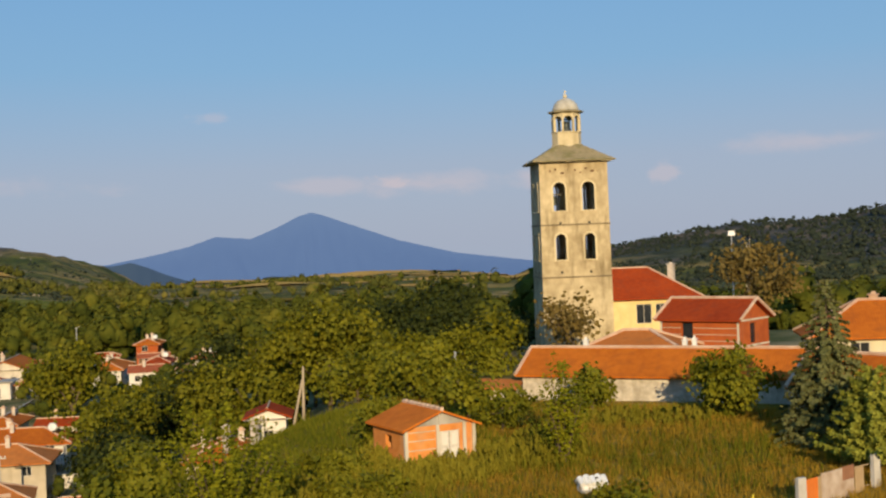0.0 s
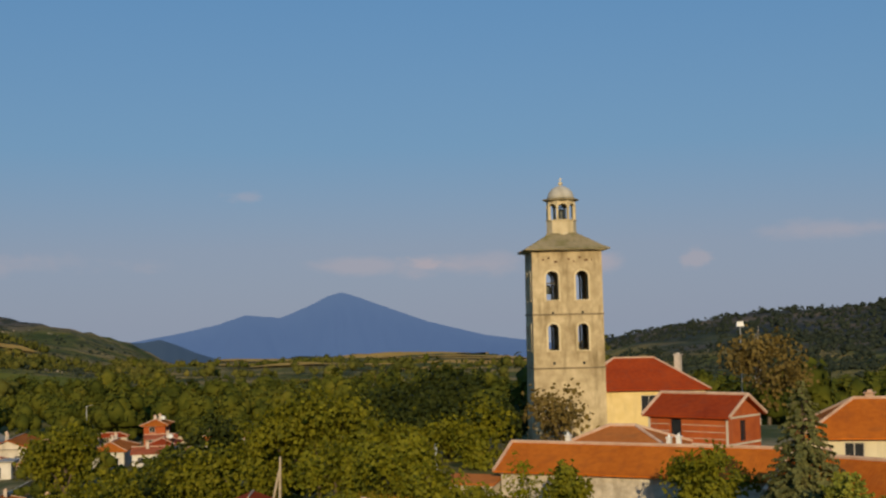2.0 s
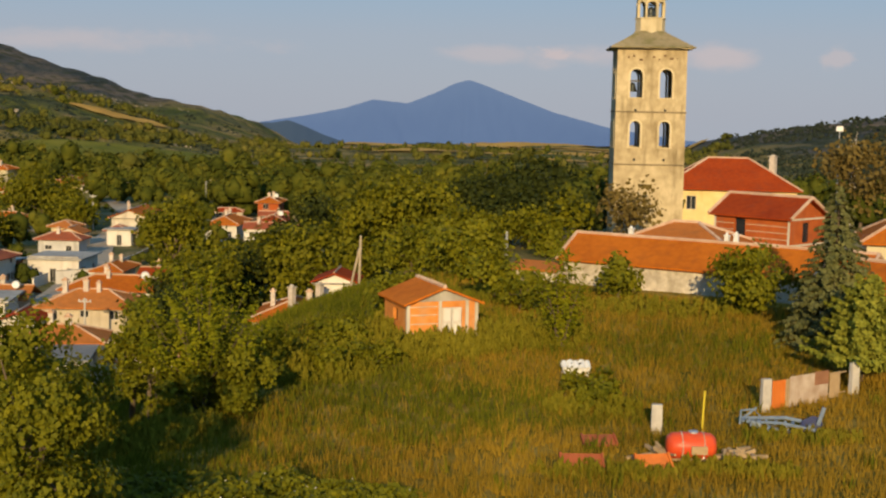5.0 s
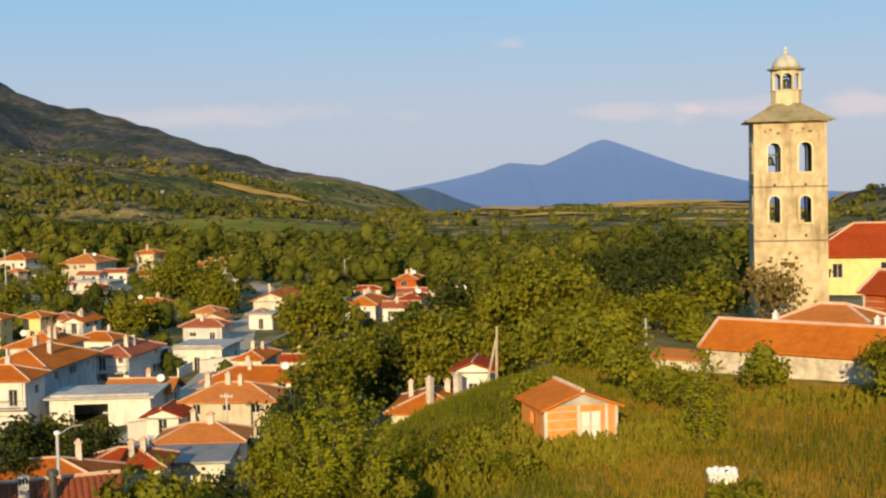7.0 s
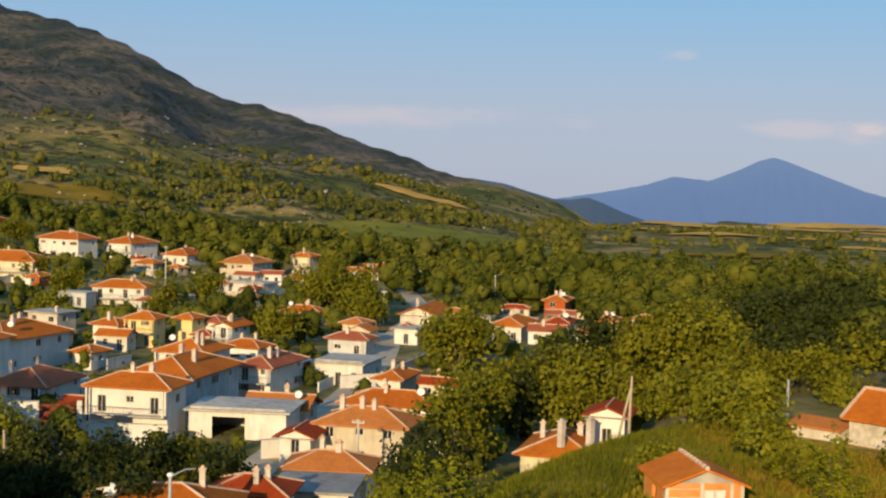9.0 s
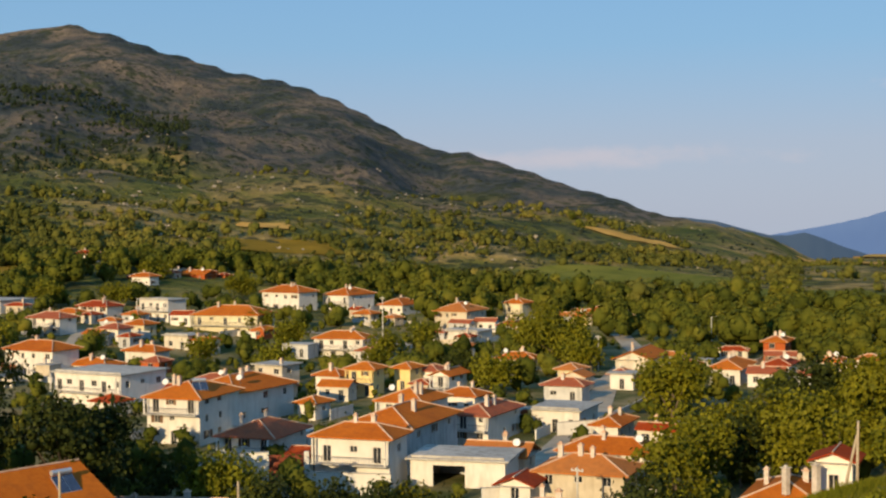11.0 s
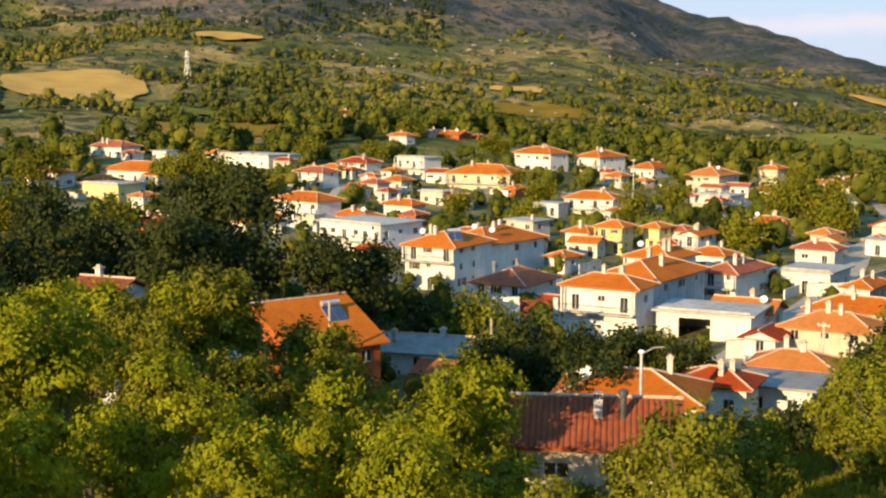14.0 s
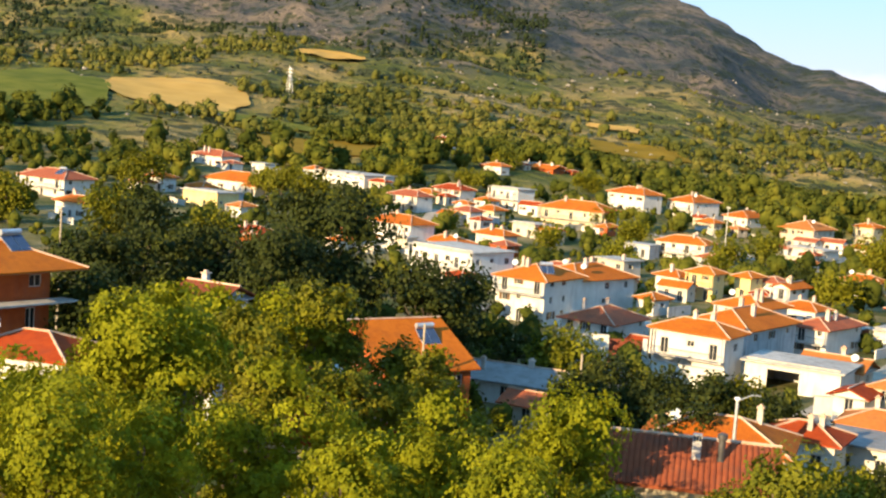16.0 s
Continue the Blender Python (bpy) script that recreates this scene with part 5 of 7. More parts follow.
def yard_wall():
    """The pale wall below the garage."""
    sh = Shape()
    for i in range(6):
        m = pose(31.5 + i * 2.6, 80.6 + i * 1.0, 0, 0, 0, 21)
        sh.box(-1.4, -0.14, -0.6, 1.4, 0.14, 2.1, m)
        sh.box(-1.4, -0.2, 2.1, 1.4, 0.2, 2.2, m)
    tagged(new("yard_wall", sh.mesh("yard_wall", pale)), "pale rendered yard wall with coping", "wall", kind="structure")


yard_wall()


# ---- the shed on the field ----
def shed():
    m = pose(0.35, 81.1, 1.6, 0, 0, 27)
    s = thing("garden_shed", m, "small brick shed with orange tiles and white door", "shed")
    w, d, h = 4.5, 4.6, 2.35
    sh = Shape()
    sides = [(Matrix.Translation((-w / 2, -d / 2, 0)), w, [(2.25, 0.05, 3.55, 1.95)]), (Matrix.Translation((w / 2, -d / 2, 0)) @ pose(0, 0, 0, 0, 0, 90), d, []),
             (Matrix.Translation((w / 2, d / 2, 0)) @ pose(0, 0, 0, 0, 0, 180), w, []), (Matrix.Translation((-w / 2, d / 2, 0)) @ pose(0, 0, 0, 0, 0, 270), d, [(1.8, 0.9, 2.7, 1.7)])]
    for sm, length, holes in sides:
        wall_side(sh, sm, length, -0.8, h, holes)
    part("wall", sh, mat("hollow_orange_brick", (0.52, 0.17, 0.03), (0.70, 0.28, 0.07), 2.5, stain=0.4, stain_col=(0.42, 0.33, 0.22)), s)
    sm = sides[0][0]
    for x0, x1 in ((2.27, 2.88), (2.92, 3.53)):
        dsh = Shape()
        dsh.box(x0, 0.05, 0.06, x1, 0.11, 1.94, sm)
        leaf = part("door", dsh, frame_paint, s, "white painted door leaf")
        for zz in (0.2, 1.1):
            pn = Shape()
            pn.box(x0 + 0.12, 0.02, zz, x1 - 0.12, 0.05, zz + 0.7, sm)
            part("door_panel", pn, white, leaf)
    for x in (-w / 2 - 0.05, -w / 2 + 2.0, w / 2 - 0.75, w / 2 - 0.12):
        p = Shape()
        p.box(x, -d / 2 - 0.1, -0.6, x + 0.2, -d / 2 + 0.1, h)
        part("corner_post", p, pale, s, "rough mortared corner post")
    for zz in (0.4, 0.95, 1.5, 2.0):
        p = Shape()
        p.box(-w / 2 + 0.2, -d / 2 - 0.025, zz, -w / 2 + 1.95, -d / 2 - 0.004, zz + 0.05)
        part("mortar_band", p, pale, s)
    gb = Shape()
    gb.add([(-w / 2, -d / 2 - 0.02, h), (w / 2, -d / 2 - 0.02, h), (0, -d / 2 - 0.02, h + 0.86)], [(0, 1, 2)])
    gb.box(-0.05, -d / 2 - 0.08, h, 0.05, -d / 2 - 0.02, h + 0.84)
    part("gable_board", gb, slab, s, "grey boarded gable")
    rs = Shape()
    hw, rz = w / 2 + 0.35, 1.0
    y0, y1 = -d / 2 - 0.45, d / 2 + 0.35
    for sx in (-1, 1):
        a = [(sx * hw, y0, h - 0.1), (sx * hw, y1, h - 0.1), (0, y1, h - 0.1 + rz), (0, y0, h - 0.1 + rz)]
        rs.add(a, [(0, 1, 2, 3) if sx > 0 else (3, 2, 1, 0)])
        rs.add([(p[0], p[1], p[2] - 0.12) for p in a], [(3, 2, 1, 0) if sx > 0 else (0, 1, 2, 3)])
        rs.quad((sx * hw, y0, h - 0.22), (0, y0, h - 0.22 + rz), (0, y0, h - 0.1 + rz), (sx * hw, y0, h - 0.1))
        rs.quad((sx * hw, y0, h - 0.22), (sx * hw, y1, h - 0.22), (sx * hw, y1, h - 0.1), (sx * hw, y0, h - 0.1))
    rf = part("roof", rs, mat("bright_orange_tiles", (0.45, 0.115, 0.012), (0.62, 0.18, 0.022), 2.2, 0.85, stain=0.3, stain_col=(0.3, 0.09, 0.02), spec=0.1), s)
    n = 9
    for i in range(n):
        t = Shape()
        ya, yb = y0 + (y1 - y0) * i / n, y0 + (y1 - y0) * (i + 0.96) / n
        t.tube([(0, ya, h + rz - 0.04), (0, yb, h + rz - 0.07)], [0.14, 0.12], 6)
        part("ridge_tile", t, ridge_mortar, rf)


shed()


# ---- trees ----
def broad_crown(h, r, count, leaf, seed, base=0.28, ragged=0.35, core=0.75):
    """Leaf quads on many overlapping lobes; returns the arrays and the lobe centres."""
    rng = np.random.default_rng(seed)
    lobes = max(8, int(11 + r * 2.2))
    zc = h * (base + 1) / 2
    hz = h * (1 - base) / 2
    cs = []
    for i in range(lobes):
        v = rng.normal(size=3)
        v /= np.linalg.norm(v)
        k = rng.uniform(0.25, core) ** 0.7
        cs.append((v[0] * r * k, v[1] * r * k, zc + v[2] * hz * k * 1.02))
    cs = np.array(cs)
    lr = np.minimum(r, hz) * rng.uniform(0.28, 0.28 + ragged, lobes)
    # leaves in sprays that stand out of the lobes
    per = 22
    sprays = max(30, count // per)
    idx = rng.integers(0, lobes, sprays)
    v = rng.normal(size=(sprays, 3))
    v /= np.linalg.norm(v, axis=1, keepdims=True)
    v[:, 2] = np.where(v[:, 2] < -0.3, -v[:, 2] * 0.5, v[:, 2])
    centre = cs[idx] + v * (lr[idx] * (0.62 + 0.55 * rng.uniform(0, 1, sprays) ** 0.7))[:, None]
    rep = np.repeat(np.arange(sprays), per)
    n = len(rep)
    off = rng.normal(size=(n, 3)) * leaf * (1.9 if leaf > 0.3 else 1.35)
    off -= v[rep] * (off * v[rep]).sum(1, keepdims=True) * 0.5
    pos = centre[rep] + off
    nor = v[rep] + rng.normal(size=(n, 3)) * 0.26
    return pos, nor, leaf * rng.uniform(0.6, 1.35, n), cs, lr, rng


def trunk_shape(h, r, cs, rng, girth):
    sh = Shape()
    top = h * 0.62
    sh.tube([(0, 0, -0.8), (0.05 * r, 0.02 * r, h * 0.2), (0.0, 0.06 * r, h * 0.42), (0.05 * r, 0, top)], [girth * 1.25, girth, girth * 0.7, girth * 0.3], 8)
    for c in cs[: min(9, len(cs))]:
        z0 = h * rng.uniform(0.18, 0.5)
        mid = Vector((c[0] * 0.45, c[1] * 0.45, z0 + (c[2] - z0) * 0.6))
        sh.tube([(0, 0, z0), mid, Vector(c)], [girth * 0.5, girth * 0.32, girth * 0.1], 5)
    return sh


TREE_KINDS = {
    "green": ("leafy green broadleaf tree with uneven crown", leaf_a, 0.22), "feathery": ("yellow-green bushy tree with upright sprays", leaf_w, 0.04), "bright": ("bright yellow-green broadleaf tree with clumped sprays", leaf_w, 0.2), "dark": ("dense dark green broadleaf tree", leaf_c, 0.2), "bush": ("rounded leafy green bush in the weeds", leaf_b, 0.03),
    "darkbush": ("dark green bush with shade in its leaf colour", leaf_c, 0.03),
    "sapling": ("slender light green young tree", leaf_b, 0.1), "thin": ("sparse half-dry small tree beside the tower", leaf_dry, 0.25), "dry": ("dry brown half-bare tree", leaf_dry, 0.3), "olive": ("yellow-green small-leaved tree on the slope", leaf_w, 0.15),
}


def tree(kind, x, y, h, r):
    z = ground(x, y)
    seed = int(abs(x * 13 + y * 7)) + 5
    d = math.hypot(x - 12, y)
    if kind in ("spruce", "juniper", "conifer"):
        return conifer(kind, x, y, z, h, r, seed)
    words, leafm, base = TREE_KINDS[kind]
    if kind in ("green", "bright", "dark", "olive"):
        r = max(r, 0.2 * h)
        base = max(base, 1 - 2.6 * r / h) if h > 2.6 * r else base
    th = thing("bush" if "bush" in kind else "tree", pose(x, y, z, 0, 0, seed * 37 % 360), words, "bush" if "bush" in kind else "tree", "trees of the village" if d > 120 else "trees round the field")
    leaf = min(0.55, max(0.15, d * 0.0030))
    count = int(min(16000, max(900, 20 * r * max(r, h * 0.4) / leaf ** 2)))
    sparse = kind in ("thin", "dry", "sapling")
    if sparse:
        count = int(count * 0.7)
    pos, nor, size, cs, lr, rng = broad_crown(h, r, count, leaf, seed, base, 0.3, 1.0 if kind == "sapling" else 0.75)
    part("trunk", trunk_shape(h, r, cs, rng, 0.05 + 0.016 * h), bark, th)
    lumps = None if sparse else (cs, lr * 0.3, 0.95)
    cr = new("crown", quads_mesh("crown", pos, nor, size, leafm, 0.8, rng, lumps=lumps))
    cr.parent = th
    return th


def conifer(kind, x, y, z, h, r, seed):
    rng = np.random.default_rng(seed)
    words = {"spruce": "tall blue-green spruce with drooping tiers of branches", "juniper": "broad bright green juniper by the gate", "conifer": "narrow dark green fir tree"}[kind]
    th = thing("spruce" if kind != "juniper" else "juniper", pose(x, y, z), words, "conifer", "conifers by the gate")
    sh = Shape()
    sh.tube([(0, 0, -0.6), (0, 0, h * 0.5), (0, 0, h * 0.97)], [0.02 * h, 0.014 * h, 0.01], 8)
    pos, nor, size = [], [], []
    tiers = int(h * (2.6 if kind != "juniper" else 2.2))
    for i in range(tiers):
        u = i / tiers
        zt = h * (0.06 + 0.93 * u)
        rr = r * (1 - u) ** (0.85 if kind != "juniper" else 0.6) * (1 if kind == "spruce" else rng.uniform(0.8, 1.1)) + 0.08
        nb = max(5, int(13 * (1 - u) + 4))
        for k in range(nb):
            a = 2 * math.pi * (k + rng.uniform(-0.3, 0.3)) / nb + i * 0.7
            ln = rr * rng.uniform(0.72, 1.12)
            drop = (0.28 if kind != "juniper" else -0.45) * ln
            tip = Vector((ln * math.cos(a), ln * math.sin(a), zt - drop))
            if i % 2 == 0 and kind == "spruce":
                sh.tube([(0, 0, zt), tip], [0.03, 0.008], 4, False)
            m = max(8, int(ln * (34 if kind == "juniper" else 30)))
            for q in range(m):
                f = rng.uniform(0.2, 1.0) ** 0.7
                side = rng.normal() * 0.16 * ln * (1.15 - f)
                p = (tip.x * f - math.sin(a) * side, tip.y * f + math.cos(a) * side, zt + (tip.z - zt) * f - abs(rng.normal()) * 0.10)
                pos.append(p)
                nor.append((math.cos(a) * 0.7 + rng.normal() * 0.4, math.sin(a) * 0.7 + rng.normal() * 0.4, 0.6 + rng.normal() * 0.3))
                size.append(rng.uniform(0.16, 0.34))
    part("trunk", sh, bark, th)
    cr = new("crown", quads_mesh("crown", np.array(pos), np.array(nor), np.array(size), juniper if kind == "juniper" else needle, 0.5, rng))
    cr.parent = th
    return th


def fan_tree(x, y, h, r, words, stems=64, leaves=105, seed=41):
    """Many thin stems that fan up from one root, with feathery leaves along each."""
    rng = np.random.default_rng(seed)
    th = thing("tree", pose(x, y, ground(x, y)), words, "tree", "trees round the field")
    wood = Shape()
    pos, nor, size = [], [], []
    for k in range(stems):
        a = k * 2.4 + rng.uniform(-0.3, 0.3)
        out = r * math.sqrt((k + 0.5) / stems) * rng.uniform(0.8, 1.12)
        top = h * (1 - 0.52 * (out / r) ** 1.5) * rng.uniform(0.82, 1.02)
        tip = np.array((out * math.cos(a), out * math.sin(a), top))
        mid = tip * (0.42, 0.42, 0.5)
        if k % 2 == 0:
            wood.tube([(0.1 * math.cos(a), 0.1 * math.sin(a), -0.4), mid, tip * (0.9, 0.9, 0.92)], [0.06, 0.035, 0.012], 5, False)
        n = leaves
        u = rng.uniform(0.12, 1.0, n) ** 0.8
        line = np.where(u[:, None] < 0.5, mid * (u[:, None] * 2), mid + (tip - mid) * (u[:, None] * 2 - 1))
        spray = rng.normal(size=(n, 3)) * ((0.12 + 0.5 * np.sin(np.pi * np.minimum(u, 0.97))) * 0.62)[:, None]
        pos.append(line + spray)
        nor.append(spray + (0.4 * math.cos(a), 0.4 * math.sin(a), 0.25) + rng.normal(size=(n, 3)) * 0.2)
        size.append(rng.uniform(0.13, 0.3, n))
    part("trunk", wood, bark, th)
    cr = new("crown", quads_mesh("crown", np.concatenate(pos), np.concatenate(nor), np.concatenate(size), fan_leaf, 0.45, rng, upright=True))
    cr.parent = th


tree("spruce", 25.2, 82.4, 10.3, 3.7)
tree("juniper", 25.7, 75.2, 6.1, 3.3)
tree("juniper", 27.0, 80.9, 5.1, 1.9)
tree("bush", 20.8, 91.7, 4.6, 3.5)
fan_tree(8.7, 79.3, 7.2, 2.0, "slender feathery light green young tree in the weeds", 26, 90, 43)
tree("bush", 12.2, 96.6, 2.9, 2.2)
tree("thin", 13.6, 127.0, 6.8, 3.1)
tree("dry", 47.3, 196.5, 12.3, 6.4)
tree("green", -12.1, 150.8, 12.0, 8.0)
tree("dark", -1.7, 166.5, 5.4, 4.2)
tree("dark", 3.6, 173.5, 5.7, 4.8)
tree("dark", 9.3, 161.4, 2.9, 2.4)
tree("green", -8.2, 171.2, 5.7, 4.7)
fan_tree(-9.0, 64.2, 8.6, 4.7, "feathery many-stemmed green tree at the field edge")
tree("bush", -15.1, 70.3, 6.9, 2.1)
tree("bush", -17.6, 64.9, 6.3, 2.8)
tree("bush", -18.1, 60.2, 7.1, 1.7)
tree("green", -34.3, 145.9, 10.2, 4.5)
tree("dark", -32.8, 156.8, 8.2, 4.4)
tree("dark", -31.9, 172.6, 11.4, 4.5)
tree("green", -26.2, 189.4, 12.2, 5.7)
tree("green", -17.5, 185.9, 11.6, 6.7)
tree("dark", -9.1, 202.1, 10.3, 8.5)
tree("dark", 1.3, 192.9, 8.3, 6.9)
tree("bush", -6.3, 116.8, 5.3, 4.4)
tree("bush", -0.7, 107.5, 4.3, 3.6)
tree("bright", -39.4, 33.9, 21.7, 4.7)
tree("bright", -29.8, 33.6, 18.4, 3.7)
tree("bright", -21.6, 30.9, 13.4, 2.8)
tree("bright", -26.5, 40.4, 16.0, 2.9)
tree("bright", -19.9, 41.0, 14.2, 3.5)
tree("bright", -16.5, 33.4, 11.0, 3.1)
tree("bright", -15.3, 39.5, 7.9, 2.2)
tree("olive", -28.3, 25.1, 17.6, 2.9)
tree("bush", -9.3, 41.1, 8.7, 2.6)
tree("bush", -9.4, 46.8, 7.4, 2.1)
tree("bush", -10.8, 37.8, 6.8, 1.5)
tree("olive", -26.2, 19.6, 17.3, 2.3)
tree("bright", -39.4, 32.5, 21.4, 3.7)
tree("green", -53.4, 55.7, 19.3, 4.1)
tree("green", -49.6, 47.6, 19.1, 3.4)
tree("dark", -92.5, 91.5, 22.5, 9.0)
tree("dark", -87.3, 80.5, 19.4, 5.3)
tree("dark", -80.9, 95.2, 15.9, 5.5)
tree("dark", -108.0, 86.3, 18.1, 6.4)
tree("dark", -81.5, 101.6, 14.0, 3.3)
tree("dark", -102.3, 72.8, 18.4, 6.6)
tree("dark", -106.1, 85.1, 16.8, 5.4)
tree("green", -51.6, 64.0, 15.3, 1.8)
tree("darkbush", -58.2, 95.2, 7.7, 5.1)
tree("darkbush", -54.0, 98.3, 8.1, 4.6)
tree("green", -49.7, 107.1, 7.8, 3.5)
tree("darkbush", -45.0, 106.3, 8.1, 2.6)
tree("darkbush", -63.2, 116.2, 5.1, 1.8)
tree("green", -98.9, 222.6, 7.0, 5.9)
tree("green", -110.3, 272.6, 12.3, 10.3)
tree("green", -94.8, 257.6, 6.5, 4.2)
tree("green", -141.3, 267.8, 8.3, 4.0)
tree("green", -143.4, 254.9, 8.2, 3.2)
tree("green", -139.8, 245.3, 4.4, 3.1)
tree("dark", -114.9, 236.8, 5.4, 4.0)
tree("green", -170.3, 223.2, 6.6, 3.7)
tree("green", -196.7, 278.8, 5.4, 4.5)
tree("green", -178.4, 267.5, 5.9, 4.9)
tree("green", -237.9, 212.3, 8.4, 6.3)
tree("green", -208.5, 200.4, 8.7, 5.1)
tree("green", -193.8, 215.6, 5.5, 3.2)
tree("green", -62.6, 216.5, 7.7, 6.4)
tree("dark", -24.0, 102.9, 8.4, 3.5)
tree("dark", -18.0, 83.7, 5.8, 3.1)
tree("green", -32.4, 131.7, 10.7, 3.6)
tree("bush", -12.6, 66.5, 6.0, 1.7)
tree("darkbush", -83.8, 113.1, 7.3, 2.9)
tree("green", -272.5, 278.4, 6.2, 5.1)
tree("green", -258.1, 292.5, 6.2, 5.1)
tree("green", -249.2, 339.4, 7.7, 6.4)
tree("green", -194.4, 375.6, 7.7, 5.5)
tree("green", -260.5, 216.3, 6.3, 5.2)
tree("bush", -157.6, 233.1, 5.0, 3.7)
tree("green", -63.9, 53.3, 17.5, 4.4)
tree("green", -45.0, 59.0, 13.8, 4.3)
tree("green", -45.6, 52.5, 16.0, 3.4)
tree("bush", -1.8, 73.0, 1.5, 1.4)
tree("bush", -7.6, 72.8, 2.4, 2.0)
tree("bush", -4.1, 71.6, 1.7, 1.6)
tree("bush", 10.7, 67.6, 1.9, 1.6)
tree("bush", 5.5, 89.5, 2.7, 2.3)
tree("green", -35.4, 160.3, 9.7, 4.6)
tree("green", -27.1, 157.4, 11.5, 5.1)
tree("green", -50.1, 181.7, 13.6, 4.1)
tree("green", -19.9, 148.9, 10.9, 5.8)
tree("dark", -29.1, 175.5, 13.6, 3.4)
tree("green", -20.4, 169.2, 12.9, 4.0)
tree("green", -103.0, 264.9, 5.6, 4.3)
tree("green", -296.8, 351.9, 7.2, 6.0)
tree("bush", -5.7, 36.9, 9.3, 3.1)
tree("bright", -48.3, 33.3, 15.8, 4.1)
tree("dark", -86.1, 59.7, 15.8, 5.1)
tree("dark", -103.7, 69.2, 17.3, 4.8)
tree("dark", 1.0, 138.9, 5.3, 4.4)
tree("green", 5.7, 143.1, 4.0, 3.3)
tree("dark", 8.8, 151.2, 2.7, 2.2)
tree("green", -2.4, 132.5, 4.4, 3.7)
tree("bush", 6.3, 126.5, 2.9, 2.4)
tree("green", 3.2, 133.5, 3.4, 2.8)
tree("green", -0.7, 129.5, 3.6, 3.0)
tree("bush", -76.9, 115.0, 7.8, 5.1)
tree("dark", -67.8, 109.4, 7.1, 3.0)
tree("bright", -45.9, 29.3, 17.1, 2.7)
tree("bright", -59.2, 50.2, 18.3, 3.9)
tree("bright", -55.0, 55.7, 18.9, 2.9)
tree("bright", -35.7, 27.6, 19.4, 3.3)
tree("darkbush", -52.2, 103.9, 8.2, 3.8)
tree("darkbush", -44.4, 102.7, 8.8, 2.9)
tree("darkbush", -42.9, 86.1, 10.7, 3.4)
tree("bush", -8.3, 62.7, 4.1, 3.4)
tree("bright", -57.8, 36.8, 15.3, 3.9)
tree("darkbush", -27.9, 92.3, 4.0, 3.3)
tree("bush", -25.4, 80.2, 3.1, 2.6)
tree("bush", -10.5, 35.6, 7.7, 1.9)
tree("bush", -4.6, 76.6, 2.2, 1.9)
tree("bush", -2.6, 84.8, 2.8, 2.1)
tree("bush", 3.2, 94.5, 3.8, 2.4)
tree("green", -204.0, 133.0, 10.5, 6.5)
tree("dark", -196.0, 137.0, 9.5, 6.0)
tree("green", -185.0, 145.0, 9.0, 5.0)
tree("green", -264.0, 180.0, 10.0, 6.5)
tree("green", -231.0, 127.0, 9.0, 5.5)
tree("dark", -214.0, 146.0, 9.0, 5.5)
tree("green", -252.0, 214.0, 8.5, 5.5)


# ---- fields, woods and scrub beyond the village ----
def draped(name, label, material, cx, cy, w, d, rot, lift=0.35, category="field"):
    """A field or track laid on the land as a fine sheet with an uneven edge."""
    n = 14
    sh = Shape()
    m = pose(cx, cy, 0, 0, 0, rot)
    for i in range(n + 1):
        for j in range(n + 1):
            u, v = i / n - 0.5, j / n - 0.5
            e = 1 + 0.12 * noise.noise(Vector((u * 4 + cx, v * 4 + cy, 1)))
            p = m @ Vector((u * w * e * math.sqrt(1 - 1.7 * v * v), v * d * e * math.sqrt(1 - 1.7 * u * u), 0))
            dd = math.hypot(p.x - 12, p.y)
            sh.v.append((p.x, p.y, ground(p.x, p.y) + ground_noise(p.x, p.y, dd) + lift + dd * 0.0009))
    for i in range(n):
        for j in range(n):
            a = i * (n + 1) + j
            sh.f.append((a, a + n + 1, a + n + 2, a + 1))
    tagged(new(name, sh.mesh(name, material, True)), label, category, kind="structure")


CLEARINGS = []


def field(label, material, cx, cy, w, d, rot):
    CLEARINGS.append((cx, cy, max(w, d), max(w, d) * 0.7))
    draped("field", label, material, cx, cy, w, d, rot)


field("golden wheat stubble field on the slope", stubble, -512, 360, 112, 66, -36)
field("green crop field beside the stubble", crop, -517, 292, 150, 58, -30)
field("golden stubble patch high on the slope", stubble, -632, 558, 26, 46, -41)
field("green meadow strip below the stubble", crop, -437, 352, 34, 60, -38)
field("dry yellow meadow among the woods", stubble, -437, 603, 26, 34, -36)
field("yellow-green meadow above the village", dry_grass, -393, 556, 44, 66, -35)
field("dry olive meadow above the village", dry_grass, -366, 322, 66, 60, -42)
field("dry yellow meadow among the woods", stubble, -333, 595, 36, 30, 30)
field("wide green meadow at the mountain foot", crop, -240, 660, 120, 110, 10)
field("pale stubble field on the plain", stubble, -345, 930, 70, 26, 10)
field("pale stubble field on the plain", stubble, -40, 1500, 260, 300, 0)
field("pale stubble field on the plain", stubble, -190, 1750, 240, 260, 10)
for cx, cy, w, d in ((20, 1150, 150, 60), (-120, 1000, 120, 40), (70, 1900, 300, 190), (-330, 2200, 380, 220), (-70, 2600, 420, 260), (-30, 820, 90, 26), (-250, 1350, 160, 80), (-10, 3100, 600, 260)):
    field("pale stubble field on the plain", stubble, cx, cy, w, d, 6)
field("dry meadow strip in the valley", dry_grass, -69, 640, 70, 60, 15)
field("green meadow in the valley", crop, -150, 560, 110, 80, 15)


